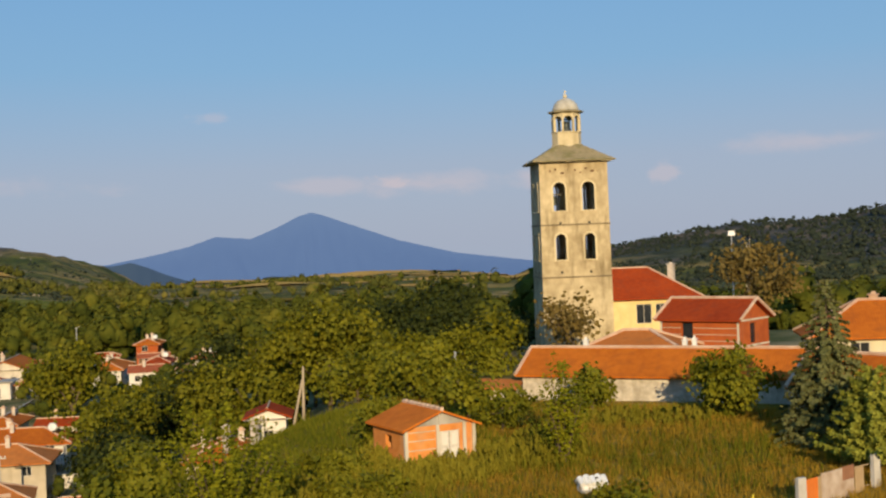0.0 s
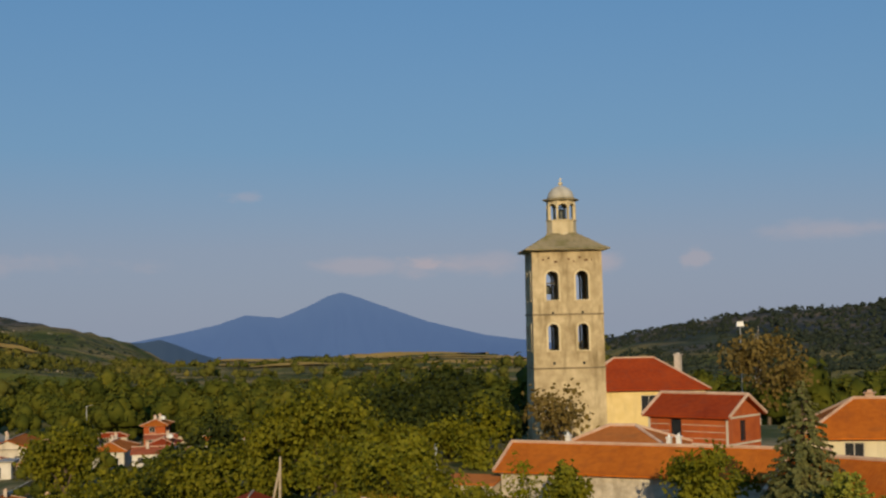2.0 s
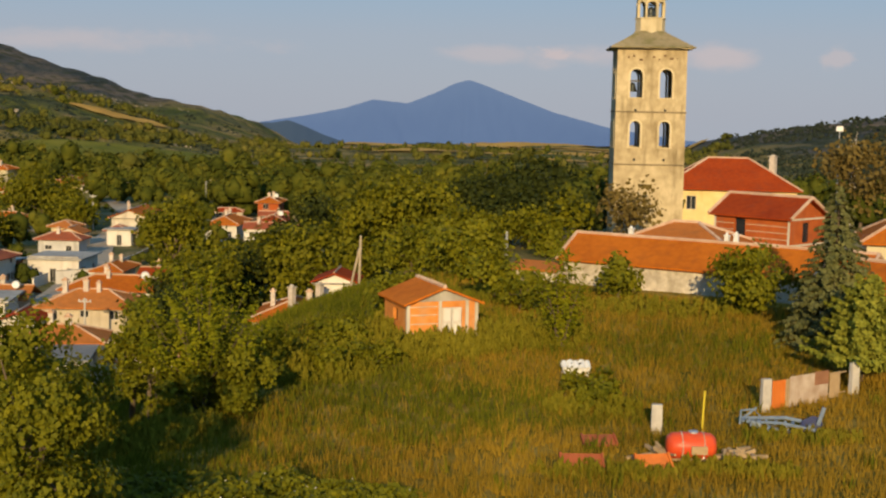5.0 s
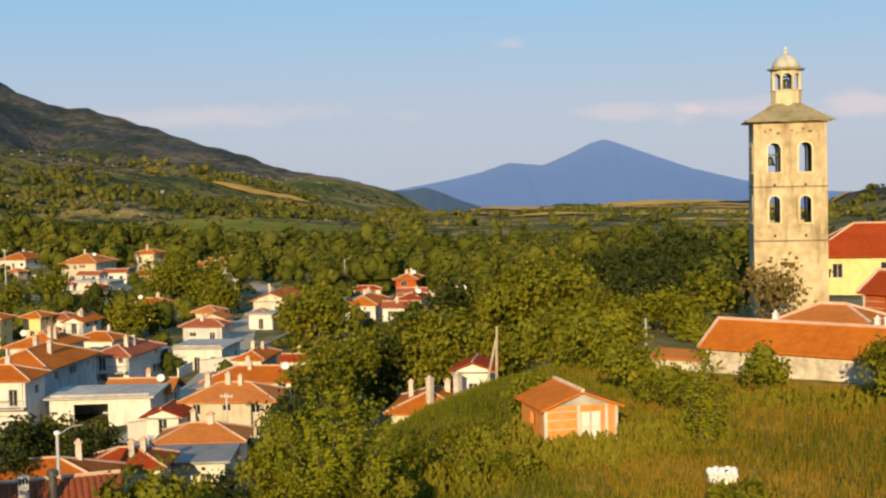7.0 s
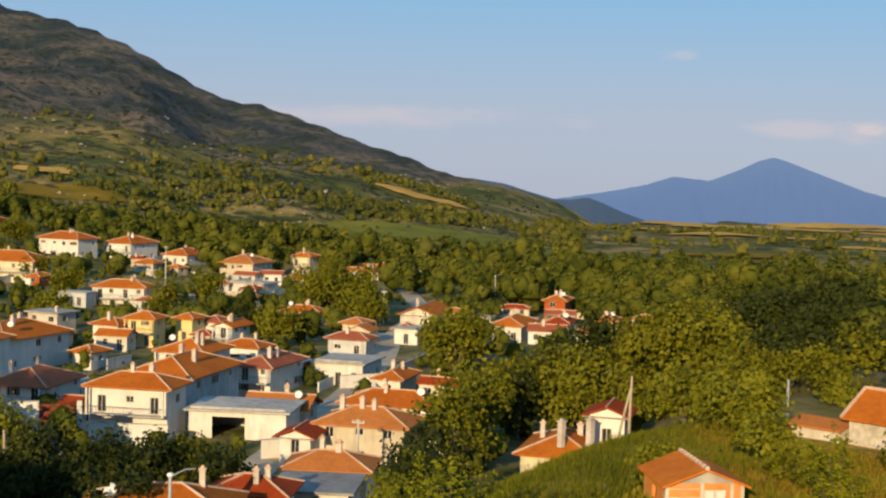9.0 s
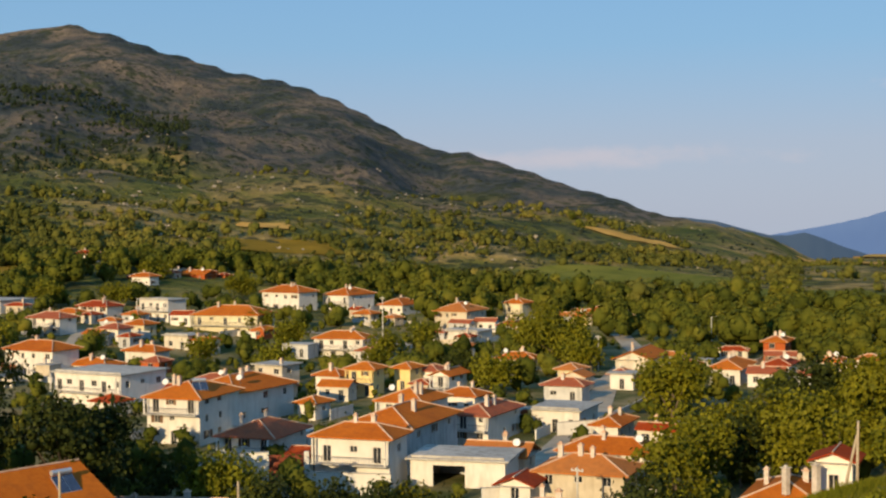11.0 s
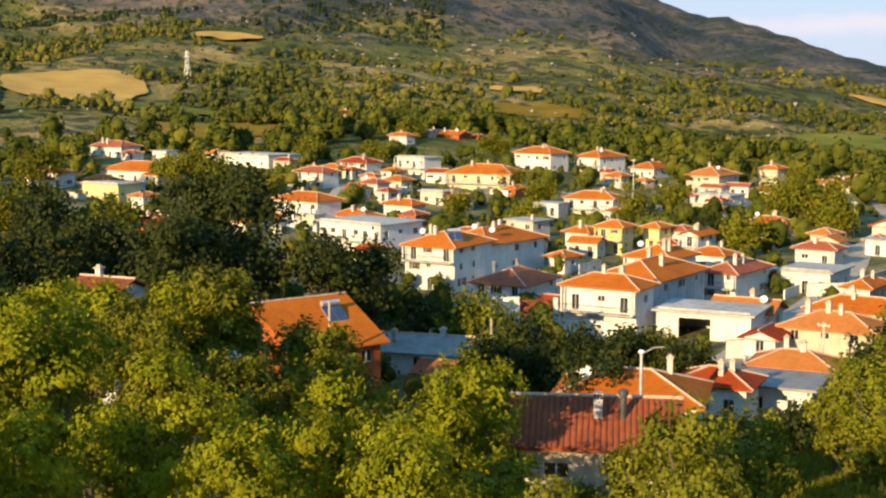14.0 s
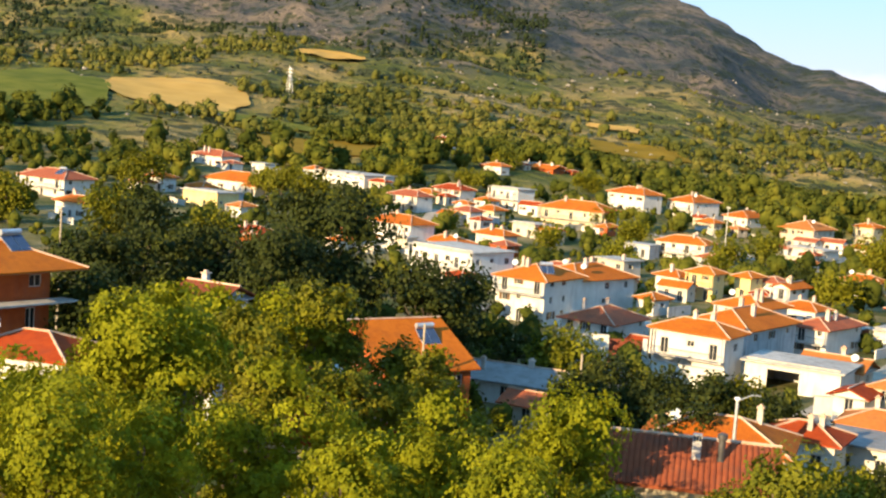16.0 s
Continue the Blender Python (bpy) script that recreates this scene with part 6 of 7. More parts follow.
def street(points, width, label):
    """A dusty street laid over the village ground."""
    sh = Shape()
    pts = []
    for (xa, ya), (xb, yb) in zip(points, points[1:]):
        n = max(2, int(math.hypot(xb - xa, yb - ya) / 3))
        pts += [(xa + (xb - xa) * k / n, ya + (yb - ya) * k / n) for k in range(n)]
    pts.append(points[-1])
    for i, (x, y) in enumerate(pts):
        xa, ya = pts[max(i - 1, 0)]
        xb, yb = pts[min(i + 1, len(pts) - 1)]
        l = math.hypot(xb - xa, yb - ya)
        nx, ny = -(yb - ya) / l * width / 2, (xb - xa) / l * width / 2
        for s in (-1, 1):
            px, py = x + s * nx, y + s * ny
            sh.v.append((px, py, ground(px, py) + ground_noise(px, py, math.hypot(px - 12, py)) + 0.12))
    sh.f += [(2 * i, 2 * i + 1, 2 * i + 3, 2 * i + 2) for i in range(len(pts) - 1)]
    tagged(new("road", sh.mesh("road", road_dirt)), label, "road", kind="structure")


for pts, width, words in STREETS:
    street(pts, width, words)
street([(24, 48), (30, 60), (38, 72), (60, 84)], 5.0, "bare earth track beside the field")


def scatter(name, label, material, count, seed, az, dist, size, quads, keep, flat=0.75, category="woods", leafy=0.3, balls=0, spread=(0.75, 1.0, 1.25)):
    """Many small crowns, each a lump of leaf quads, as one object."""
    rng = np.random.default_rng(seed)
    pos, nor, sz, lc, lrad = [], [], [], [], []
    made = 0
    for _ in range(count * 4):
        if made >= count:
            break
        a = rng.uniform(*az)
        d = math.sqrt(rng.uniform(dist[0] ** 2, dist[1] ** 2))
        x, y = 12 - d * math.sin(radians(a)), d * math.cos(radians(a))
        if not keep(x, y, a, d, rng):
            continue
        made += 1
        z = ground(x, y) + ground_noise(x, y, d)
        r = rng.uniform(*size) * rng.choice(spread)
        tall = flat * rng.uniform(0.85, 1.3)
        nl = max(1, balls)
        cs = rng.normal(size=(nl, 3))
        cs /= np.linalg.norm(cs, axis=1, keepdims=True)
        cs *= r * 0.5 * rng.uniform(0.6, 1.1, (nl, 1))
        cs[0] *= 0.2
        lr = r * rng.uniform(0.42, 0.66, nl)
        k = quads
        idx = rng.integers(0, nl, k)
        v = rng.normal(size=(k, 3))
        v /= np.linalg.norm(v, axis=1, keepdims=True)
        v[:, 2] = np.where(v[:, 2] < -0.4, -v[:, 2], v[:, 2])
        p = cs[idx] + v * (lr[idx] * rng.uniform(0.85, 1.12, k))[:, None]
        shift = np.array([x, y, z + r * tall * (0.8 if d < 600 else 0.45)])
        p = p * (1, 1, tall) + shift
        if balls:
            lc.append(cs * (1, 1, tall) + shift)
            lrad.append(lr * 0.93)
        pos.append(p)
        nor.append(v + rng.normal(size=(k, 3)) * 0.12)
        sz.append(r * rng.uniform(0.6, 1.3, k) * leafy)
    ob = new(name, quads_mesh(name, np.concatenate(pos), np.concatenate(nor), np.concatenate(sz), material, 0.9, rng, lumps=(np.concatenate(lc), np.concatenate(lrad), flat * 1.1) if balls else None))
    tagged(ob, label, category, kind="stuff")


def in_village(x, y):
    a, d = math.degrees(math.atan2(12 - x, y)), math.hypot(x - 12, y)
    return (19 < a < 80 and d < 410 + 60 * math.sin(a * 0.2)) or (8 < a <= 19 and d < 275)


def clear(x, y):
    return any(abs(x - cx) < w * 0.46 and abs(y - cy) < d * 0.46 for cx, cy, w, d in CLEARINGS)


def hides_house(x, y, d):
    """Whether a crown here would stand on a house or close before it."""
    for back in (0, 9, 19, 30):
        k = (d + back) / d
        bx, by = 12 + (x - 12) * k, y * k
        if any((bx - fx) ** 2 + (by - fy) ** 2 < (fr + 2.5) ** 2 for fx, fy, fr in FOOTPRINTS):
            return True
    return False


def woods_rule(x, y, a, d, rng):
    if in_village(x, y) or clear(x, y) or (x > -28 and y < 152) or math.hypot(x - 29, y - 199) < 17 or (x > 20 and y < 195):
        return False
    if d < 560 and hides_house(x, y, d):
        return False
    open_slope = 0.4 * ease((a - 38) / 12) * ease((d - 380) / 100)
    return noise.noise(Vector((x * 0.012, y * 0.012, 4))) > -0.45 + open_slope and (a > 14 or d < 470)


def plain_rule(x, y, a, d, rng):
    if clear(x, y) or noise.noise(Vector((x * 0.011, y * 0.011, 14))) + 0.25 * noise.noise(Vector((x * 0.04, y * 0.04, 3))) < -0.02:
        return False
    line = between(a, (0, 20, 28, 36, 44, 50, 64), (6, 8, 13, 17, 30, 42, 50)) + 7 * rng.normal()
    if a > -3 and d > 0.75 * between(a, FAR_AZ, FAR_D):
        return False
    if a > -3 and ground(x, y) > line and rng.uniform() > 0.06:
        return False
    return a > 14 or a < -3 or d > 1100 or rng.uniform() < 0.1


def forest_rule(x, y, a, d, rng):
    return ground(x, y) > 45 + 12 * rng.normal() and noise.noise(Vector((x * 0.0042, y * 0.0042, 51))) + 0.012 * (a - 52) > -0.02 + 0.1 * rng.normal()


def bush_rule(x, y, a, d, rng):
    return not clear(x, y) and ground(x, y) < 110 and noise.noise(Vector((x * 0.015, y * 0.015, 61))) > -0.1 + 0.25 * rng.normal()


def scrub_rule(x, y, a, d, rng):
    return not clear(x, y) and d < 0.9 * between(a, FAR_AZ, FAR_D) and noise.noise(Vector((x * 0.006, y * 0.006, 24))) > -0.25 + 0.5 * rng.uniform(-1, 1)


def patch(x, y, s=9):
    return noise.noise(Vector((x * 0.08, y * 0.08, s)))


def bare(x, y):
    return (x > 25 and y < 54) or (abs(x - 0.4) < 3 and abs(y - 81) < 3) or (y > 101 - 0.45 * x + 6 and x > 4)


def village_rule(x, y, a, d, rng):
    if any((x - fx) ** 2 + (y - fy) ** 2 < fr * fr for fx, fy, fr in FOOTPRINTS):
        return False
    return in_village(x, y) and off_street(x, y, 1.0) and x < -28 and noise.noise(Vector((x * 0.03, y * 0.03, 44))) > -0.25


def tree_rule(x, y, a, d, rng):
    """Taller garden trees: not close in front of a house, off the streets."""
    for back in (0, 5, 10, 15):
        k = (d + back) / d
        bx, by = 12 + (x - 12) * k, y * k
        if any((bx - fx) ** 2 + (by - fy) ** 2 < (fr + 1.5) ** 2 for fx, fy, fr in FOOTPRINTS):
            return False
    return in_village(x, y) and off_street(x, y, 2.5) and (x < -28 or y > 150)


scatter("woods", "belt of mixed broadleaf woods beyond the village", wood_leaf, 2600, 3, (-24, 66), (170, 540), (1.8, 4.0), 72, woods_rule, 1.0, leafy=0.235, balls=4, spread=(0.6, 0.85, 1.0, 1.25, 1.6))
scatter("far_woods", "far woods and hedges on the slope and plain", far_leaf, 5000, 4, (-5, 64), (500, 1150), (1.8, 4.6), 20, plain_rule, 0.95, leafy=0.3, balls=2, spread=(0.5, 0.7, 1.0, 1.3))
scatter("slope_forest", "dark forest high on the mountain side", conifer_leaf, 4200, 23, (40, 66), (850, 1700), (2.2, 4.2), 8, forest_rule, 1.2, leafy=0.34, balls=1)
scatter("slope_bushes", "low bushes over the rocky foot of the mountain", far_leaf, 4200, 27, (22, 64), (560, 1250), (0.7, 1.7), 6, bush_rule, 0.8, "bushes", 0.45, 1)
scatter("plain_woods", "small groves far out on the plain", wood_leaf, 1700, 5, (-3, 30), (1000, 2300), (3.0, 6.0), 8, plain_rule, leafy=0.3, balls=2)
scatter("right_hill_scrub", "dark scrub on the low hills", scrub_leaf, 4200, 15, (-28, -3), (400, 1120), (0.9, 2.4), 8, plain_rule, leafy=0.35, category="scrub", balls=2)
scatter("right_hill_woods", "dark woods on the far end of the low hills", scrub_leaf, 1700, 19, (-28, -9.5), (600, 1130), (1.8, 3.4), 12, lambda x, y, a, d, rng: True, 0.85, leafy=0.3, category="woods", balls=2)
scatter("hill_scrub", "dark scrub on the mountain side", scrub_leaf, 3600, 6, (14, 64), (700, 2200), (1.2, 3.4), 4, scrub_rule, 0.6, "scrub", 0.4, 2)
scatter("garden_shrubs", "garden shrubs and fruit trees between the houses", wood_leaf, 1500, 16, (8, 76), (95, 420), (0.6, 2.0), 28, village_rule, 0.9, "shrubs", 0.2, 3)
scatter("garden_trees", "dark leafy garden trees between the houses", wood_leaf, 520, 18, (8, 76), (140, 430), (1.8, 3.4), 130, tree_rule, 1.0, "trees", 0.13, 6)
scatter("rocks", "pale rocks strewn on the mountain foot", rock, 700, 8, (18, 62), (520, 1350), (0.6, 2.4), 6, lambda x, y, a, d, rng: noise.noise(Vector((x * 0.01, y * 0.01, 31))) > 0.12, 0.5, "rocks", 0.5, 1)


# ---- grass of the field ----
def grass(name, label, material, count, seed, rule, hgt, wid):
    rng = np.random.default_rng(seed)
    v, f = [], []
    made = 0
    for _ in range(count * 3):
        if made >= count:
            break
        x, y = rng.uniform(-28, 42), rng.uniform(36, 112)
        if not rule(x, y, rng):
            continue
        made += 1
        z = ground(x, y) + ground_noise(x, y, math.hypot(x - 12, y))
        for _ in range(5):
            a = rng.uniform(0, math.pi)
            hh, ww = hgt * rng.uniform(0.5, 1.3), wid * rng.uniform(0.6, 1.3)
            ox, oy = rng.normal(0, 0.16, 2)
            lx, ly = rng.normal(0, 0.22, 2) * hh
            n = len(v)
            v += [(x + ox - math.cos(a) * ww, y + oy - math.sin(a) * ww, z - 0.05), (x + ox + math.cos(a) * ww, y + oy + math.sin(a) * ww, z - 0.05), (x + ox + lx, y + oy + ly, z + hh)]
            f.append((n, n + 1, n + 2))
    me = bpy.data.meshes.new(name)
    me.from_pydata(v, [], f)
    me.materials.append(material)
    tagged(new(name, me), label, "grass", kind="stuff")


grass("dry_grass", "tall dry golden grass on the field", dry_grass, 22000, 11, lambda x, y, r: not bare(x, y) and patch(x, y) + r.normal() * 0.12 > -0.08 - 0.035 * (x - 5), 0.45, 0.032)
grass("green_weeds", "green weeds and low brush on the field", green_grass, 22000, 12, lambda x, y, r: not bare(x, y) and patch(x, y) + r.normal() * 0.15 < 0.02 - 0.03 * (x - 6), 0.45, 0.038)


def weed_bank():
    """Waist-high weeds with upright stalks: round the shed, along the bank and at the foot of the long wall."""
    rng = np.random.default_rng(71)
    pos, nor, size = [], [], []
    for cx, cy, rx, ry, count, tall in ((-0.6, 76.6, 4.6, 1.7, 200, 1.25), (1.9, 77.7, 3.0, 1.0, 130, 1.25), (-2.6, 79.6, 1.3, 2.4, 80, 1.3), (-5.5, 72.5, 4.2, 3.6, 260, 1.3), (4.2, 79.5, 1.8, 2.4, 80, 1.2), (7.6, 82.0, 2.6, 3.6, 120, 1.3), (15.0, 91.5, 5.5, 3.0, 190, 1.0), (-10.0, 58.5, 3.6, 3.0, 140, 1.2), (10.8, 66.5, 2.6, 1.8, 70, 0.9), (11.6, 54.8, 3.2, 1.2, 90, 0.55), (16.8, 56.3, 3.0, 0.9, 80, 0.6), (21.0, 63.0, 3.0, 1.0, 60, 0.5)):
        for _ in range(count):
            a, q = rng.uniform(0, 2 * math.pi), math.sqrt(rng.uniform())
            x, y = cx + rx * q * math.cos(a), cy + ry * q * math.sin(a)
            hh = tall * rng.uniform(0.5, 1.25) * (1.15 - 0.5 * q)
            n = 26
            u = rng.uniform(0, 1, n)
            pos.append(np.stack([x + rng.normal(0, 0.2, n) * (1.1 - u), y + rng.normal(0, 0.2, n) * (1.1 - u), ground(x, y) + hh * u], 1))
            nor.append(rng.normal(size=(n, 3)) * (0.6, 0.6, 0.3) + (0.1, -0.7, 0.3))
            size.append(rng.uniform(0.07, 0.16, n))
    tagged(new("tall_weeds", quads_mesh("tall_weeds", np.concatenate(pos), np.concatenate(nor), np.concatenate(size), weed_stalk, 2.2, rng, upright=True)), "waist-high pale green weeds round the shed", "weeds", kind="stuff")


weed_bank()
grass("weed_tufts", "knee-high weed tufts dotted over the field", green_grass, 2600, 14, lambda x, y, r: not bare(x, y) and noise.noise(Vector((x * 0.35, y * 0.35, 77))) > 0.22, 0.75, 0.06)


def brambles():
    """A low thicket of brambles below the camera, with small white flowers."""
    rng = np.random.default_rng(61)
    n = 16000
    x, y = rng.uniform(-16, 4.8, n), rng.uniform(42.5, 50.5, n)
    edge = np.minimum(1.0, np.maximum(0.0, np.minimum((5.0 - x) / 2.5, (50.5 - y) / 1.6)))
    heap = np.array([0.75 + 0.5 * noise.noise(Vector((a * 0.55, b * 0.55, 8))) + 0.25 * noise.noise(Vector((a * 1.7, b * 1.7, 2))) for a, b in zip(x, y)]) * edge
    keep = heap > 0.12
    x, y, heap = x[keep], y[keep], heap[keep]
    base = np.array([ground(a, b) for a, b in zip(x, y)])
    z = base + heap * (1.25 - 0.55 * rng.uniform(0, 1, len(x)) ** 2)
    pos = np.stack([x, y, z], 1)
    nor = rng.normal(size=pos.shape) * 0.45 + (0, -0.25, 0.9)
    tagged(new("brambles", quads_mesh("brambles", pos, nor, rng.uniform(0.12, 0.3, len(x)), leaf_b, 0.8, rng)), "low bramble thicket with dense green leaves", "brambles", kind="stuff")
    pick = rng.choice(len(x), 160, replace=False)
    tagged(new("bramble_flowers", quads_mesh("bramble_flowers", pos[pick] + (0, 0, 0.1), nor[pick], np.full(160, 0.07), white, 0.9, rng)), "tiny white flowers over the brambles", "flowers", kind="stuff")


brambles()


# ---- things on the field ----
plastic_white = mat("white_plastic", (0.62, 0.62, 0.60), (0.82, 0.81, 0.78), 2, 0.5)
orange_sheet = mat("orange_painted_sheet", (0.55, 0.13, 0.02), (0.72, 0.21, 0.04), 2, 0.5, stain=0.3)
red_paint = mat("red_painted_steel", (0.55, 0.06, 0.02), (0.72, 0.10, 0.03), 2, 0.4, stain=0.2)
blue_paint = mat("faded_blue_steel", (0.14, 0.19, 0.27), (0.26, 0.32, 0.40), 3, 0.5, stain=0.3)
rusty = mat("rusted_sheet", (0.30, 0.20, 0.13), (0.55, 0.46, 0.38), 1.5, 0.7, stain=0.7, stain_col=(0.24, 0.09, 0.03))
yellow_paint = mat("yellow_paint", (0.60, 0.45, 0.03), (0.72, 0.56, 0.06), 3)
split_wood = mat("split_firewood", (0.26, 0.17, 0.09), (0.48, 0.35, 0.20), 4, island=0.6)
deep_blue = mat("dark_blue_paint", (0.02, 0.03, 0.09), (0.05, 0.06, 0.15), 3, 0.5)


def top_of(x, y):
    return ground(x, y) + ground_noise(x, y, math.hypot(x - 12, y))


def concrete_post(x, y, rot, h=1.75):
    t = thing("gate_post", pose(x, y, top_of(x, y), 0, 0, rot), "pale concrete gate post standing in grass", "post", "concrete posts")
    s = Shape()
    s.box(-0.27, -0.14, -0.4, 0.27, 0.14, h, None, 0.02)
    part("shaft", s, concrete, t)


concrete_post(13.9, 62.8, 5, 1.45)
concrete_post(19.6, 68.0, 25)
concrete_post(24.8, 72.6, 35)


def field_gate():
    a, b = Vector((19.95, 68.25, 0)), Vector((24.5, 72.35, 0))
    rot = math.degrees(math.atan2(b.y - a.y, b.x - a.x))
    z = top_of(22, 70)
    g = thing("field_gate", pose(a.x, a.y, z, 0, 0, rot), "patched sheet-metal gate, orange and rusted grey panels", "gate")
    ln = (b - a).length
    for x0, x1, z0, z1, m in ((0.0, 0.95, 0.05, 1.5, orange_sheet), (1.0, 1.25, 0.05, 1.5, split_wood), (1.3, 3.2, 0.85, 1.62, rusty), (1.3, 4.3, 0.0, 0.95, rusty), (3.25, 4.4, 0.9, 1.66, mat("brown_sheet", (0.20, 0.09, 0.05), (0.32, 0.16, 0.09), 2)), (4.5, 5.3, 0.1, 1.5, split_wood)):
        s = Shape()
        y = 0.0 if m is not rusty else -0.02
        n = max(2, int((x1 - x0) / 0.08))
        for k in range(n + 1):
            xx = x0 + (x1 - x0) * k / n
            for yy in (y - 0.025 - 0.02 * (k % 2), y + 0.015 - 0.02 * (k % 2)):
                s.v += [(xx, yy, z0), (xx, yy, z1)]
        for k in range(n):
            i = 4 * k
            s.f += [(i, i + 4, i + 5, i + 1), (i + 2, i + 3, i + 7, i + 6), (i + 1, i + 5, i + 7, i + 3), (i, i + 2, i + 6, i + 4)]
        s.f += [(0, 1, 3, 2), (4 * n, 4 * n + 2, 4 * n + 3, 4 * n + 1)]
        part("panel", s, m, g, "corrugated sheet panel" if m is rusty else "")
    for zz in (0.3, 1.4):
        s = Shape()
        s.box(0, 0.025, zz, min(ln, 5.9), 0.07, zz + 0.07)
        part("rail", s, split_wood, g)


field_gate()


def white_container():
    t = thing("water_container", pose(9.7, 74.0, top_of(9.7, 74.0) - 0.32, 0, 0, 12), "white plastic water container lying in the weeds", "container")
    s = Shape()
    s.box(-0.75, -0.5, 0.0, 0.75, 0.5, 0.75, None, 0.08)
    body = part("body", s, plastic_white, t)
    for k in range(5):
        r = Shape()
        x = -0.66 + 0.33 * k
        r.tube([(x, -0.5, 0.72), (x, 0.0, 0.95 + 0.06 * (k % 2)), (x, 0.5, 0.74)], [0.15, 0.2, 0.15], 8)
        part("rib", r, plastic_white, body)
    for x in (-0.3, 0.25):
        c = Shape()
        c.lathe([(0.1, 0.9), (0.1, 1.02), (0.05, 1.04)], x, -0.2, 10)
        part("cap", c, glass, body, "dark screw cap")


white_container()


def sprayer():
    t = thing("sprayer_tank", pose(15.2, 57.4, top_of(15.2, 57.4), 0, 0, 8), "red field sprayer tank on a steel frame", "sprayer")
    s = Shape()
    prof = [(0.05, -1.05), (0.38, -1.0), (0.52, -0.82), (0.56, -0.4), (0.56, 0.4), (0.52, 0.82), (0.38, 1.0), (0.05, 1.05)]
    s.lathe(prof, n=18)
    s.v = [(z * 1.05, y * 1.1, x * 1.1 + 0.86) for x, y, z in s.v]
    tank = part("tank", s, red_paint, t, "glossy red barrel tank", True)
    lid = Shape()
    lid.lathe([(0.22, 1.42), (0.22, 1.52), (0.1, 1.54)], 0.1, 0, 12)
    part("lid", lid, steel, tank)
    for x in (-0.45, 0.5):
        b = Shape()
        b.tube([(x, 0.64 * math.cos(a), 0.86 + 0.64 * math.sin(a)) for a in np.linspace(0, 2 * math.pi, 13)], [0.03] * 13, 5)
        part("strap", b, rusty, tank)
        for y in (-0.5, 0.5):
            l = Shape()
            l.tube([(x, y * 1.15, -0.1), (x, y * 0.8, 0.72)], [0.045, 0.045], 6)
            part("leg", l, steel, t)
    f = Shape()
    f.box(-0.9, -0.62, 0.35, 0.9, -0.55, 0.43)
    f.box(-0.9, 0.55, 0.35, 0.9, 0.62, 0.43)
    f.box(-0.1, -0.75, 0.65, 0.6, -0.66, 1.0)
    part("frame", f, split_wood, t)


sprayer()


def plough():
    t = thing("plough", pose(19.9, 64.0, top_of(19.9, 64.0), 0, 0, -12), "faded blue tractor plough lying in dry grass", "plough")
    s = Shape()
    s.tube([(-2.0, 0, 0.55), (0.2, 0.1, 0.75), (1.7, 0.3, 0.5)], [0.09, 0.09, 0.08], 6)
    part("beam", s, blue_paint, t)
    s = Shape()
    s.tube([(-1.6, -0.4, 0.5), (0.0, -0.6, 0.62), (1.6, -0.3, 0.35)], [0.08, 0.08, 0.08], 6)
    part("beam", s, blue_paint, t)
    for x in (-1.5, -0.7, 0.2, 1.0):
        b = Shape()
        b.tube([(x, -0.2, 0.65), (x + 0.15, -0.45, 0.3), (x + 0.5, -0.55, 0.05)], [0.06, 0.08, 0.03], 6)
        b.box(x + 0.05, -0.75, 0.02, x + 0.55, -0.5, 0.32, pose(0, 0, 0, 0, 14, 0))
        part("share", b, blue_paint if x < 0.5 else deep_blue, t)
    for x, y in ((1.3, -0.1), (1.5, 0.5)):
        d = Shape()
        d.lathe([(0.05, -0.03), (0.42, -0.02), (0.42, 0.02), (0.05, 0.03)], n=16)
        d.v = [(x + a, y + c, 0.45 + b2) for a, b2, c in d.v]
        part("disc", d, deep_blue, t)
    for x in (-1.8, -1.1, -0.3, 0.5, 1.3):
        c = Shape()
        c.box(x, -0.62, 0.5, x + 0.12, 0.12, 0.62)
        part("cross_bar", c, blue_paint, t)
    fb = Shape()
    fb.tube([(-1.9, -0.4, 0.35), (-1.9, -0.3, 1.0), (-1.3, 0.0, 1.05), (-1.0, 0.05, 0.7)], [0.06] * 4, 6)
    part("headstock", fb, blue_paint, t)
    h = Shape()
    h.tube([(1.7, 0.3, 0.5), (1.95, 0.35, 1.35)], [0.11, 0.1], 6)
    h.tube([(-1.9, 0, 0.5), (-1.2, 0.2, 1.1)], [0.06, 0.06], 6)
    part("hitch", h, blue_paint, t)


plough()


def firewood(x, y, n, seed):
    rn = random.Random(seed)
    t = thing("firewood_pile", pose(x, y, top_of(x, y)), "heap of split pale firewood in the grass", "firewood")
    for k in range(n):
        s = Shape()
        a, e = rn.uniform(0, 180), rn.uniform(-25, 25)
        m = Matrix.Translation((rn.gauss(0, 0.55), rn.gauss(0, 0.35), 0.12 + rn.random() * 0.55)) @ pose(0, 0, 0, 0, e, a)
        l, r = rn.uniform(0.35, 0.6), rn.uniform(0.05, 0.1)
        s.box(-l, -r, -r, l, r, r * 0.8, m)
        part("log", s, split_wood, t)


firewood(17.3, 57.6, 34, 2)
firewood(13.9, 57.6, 14, 5)


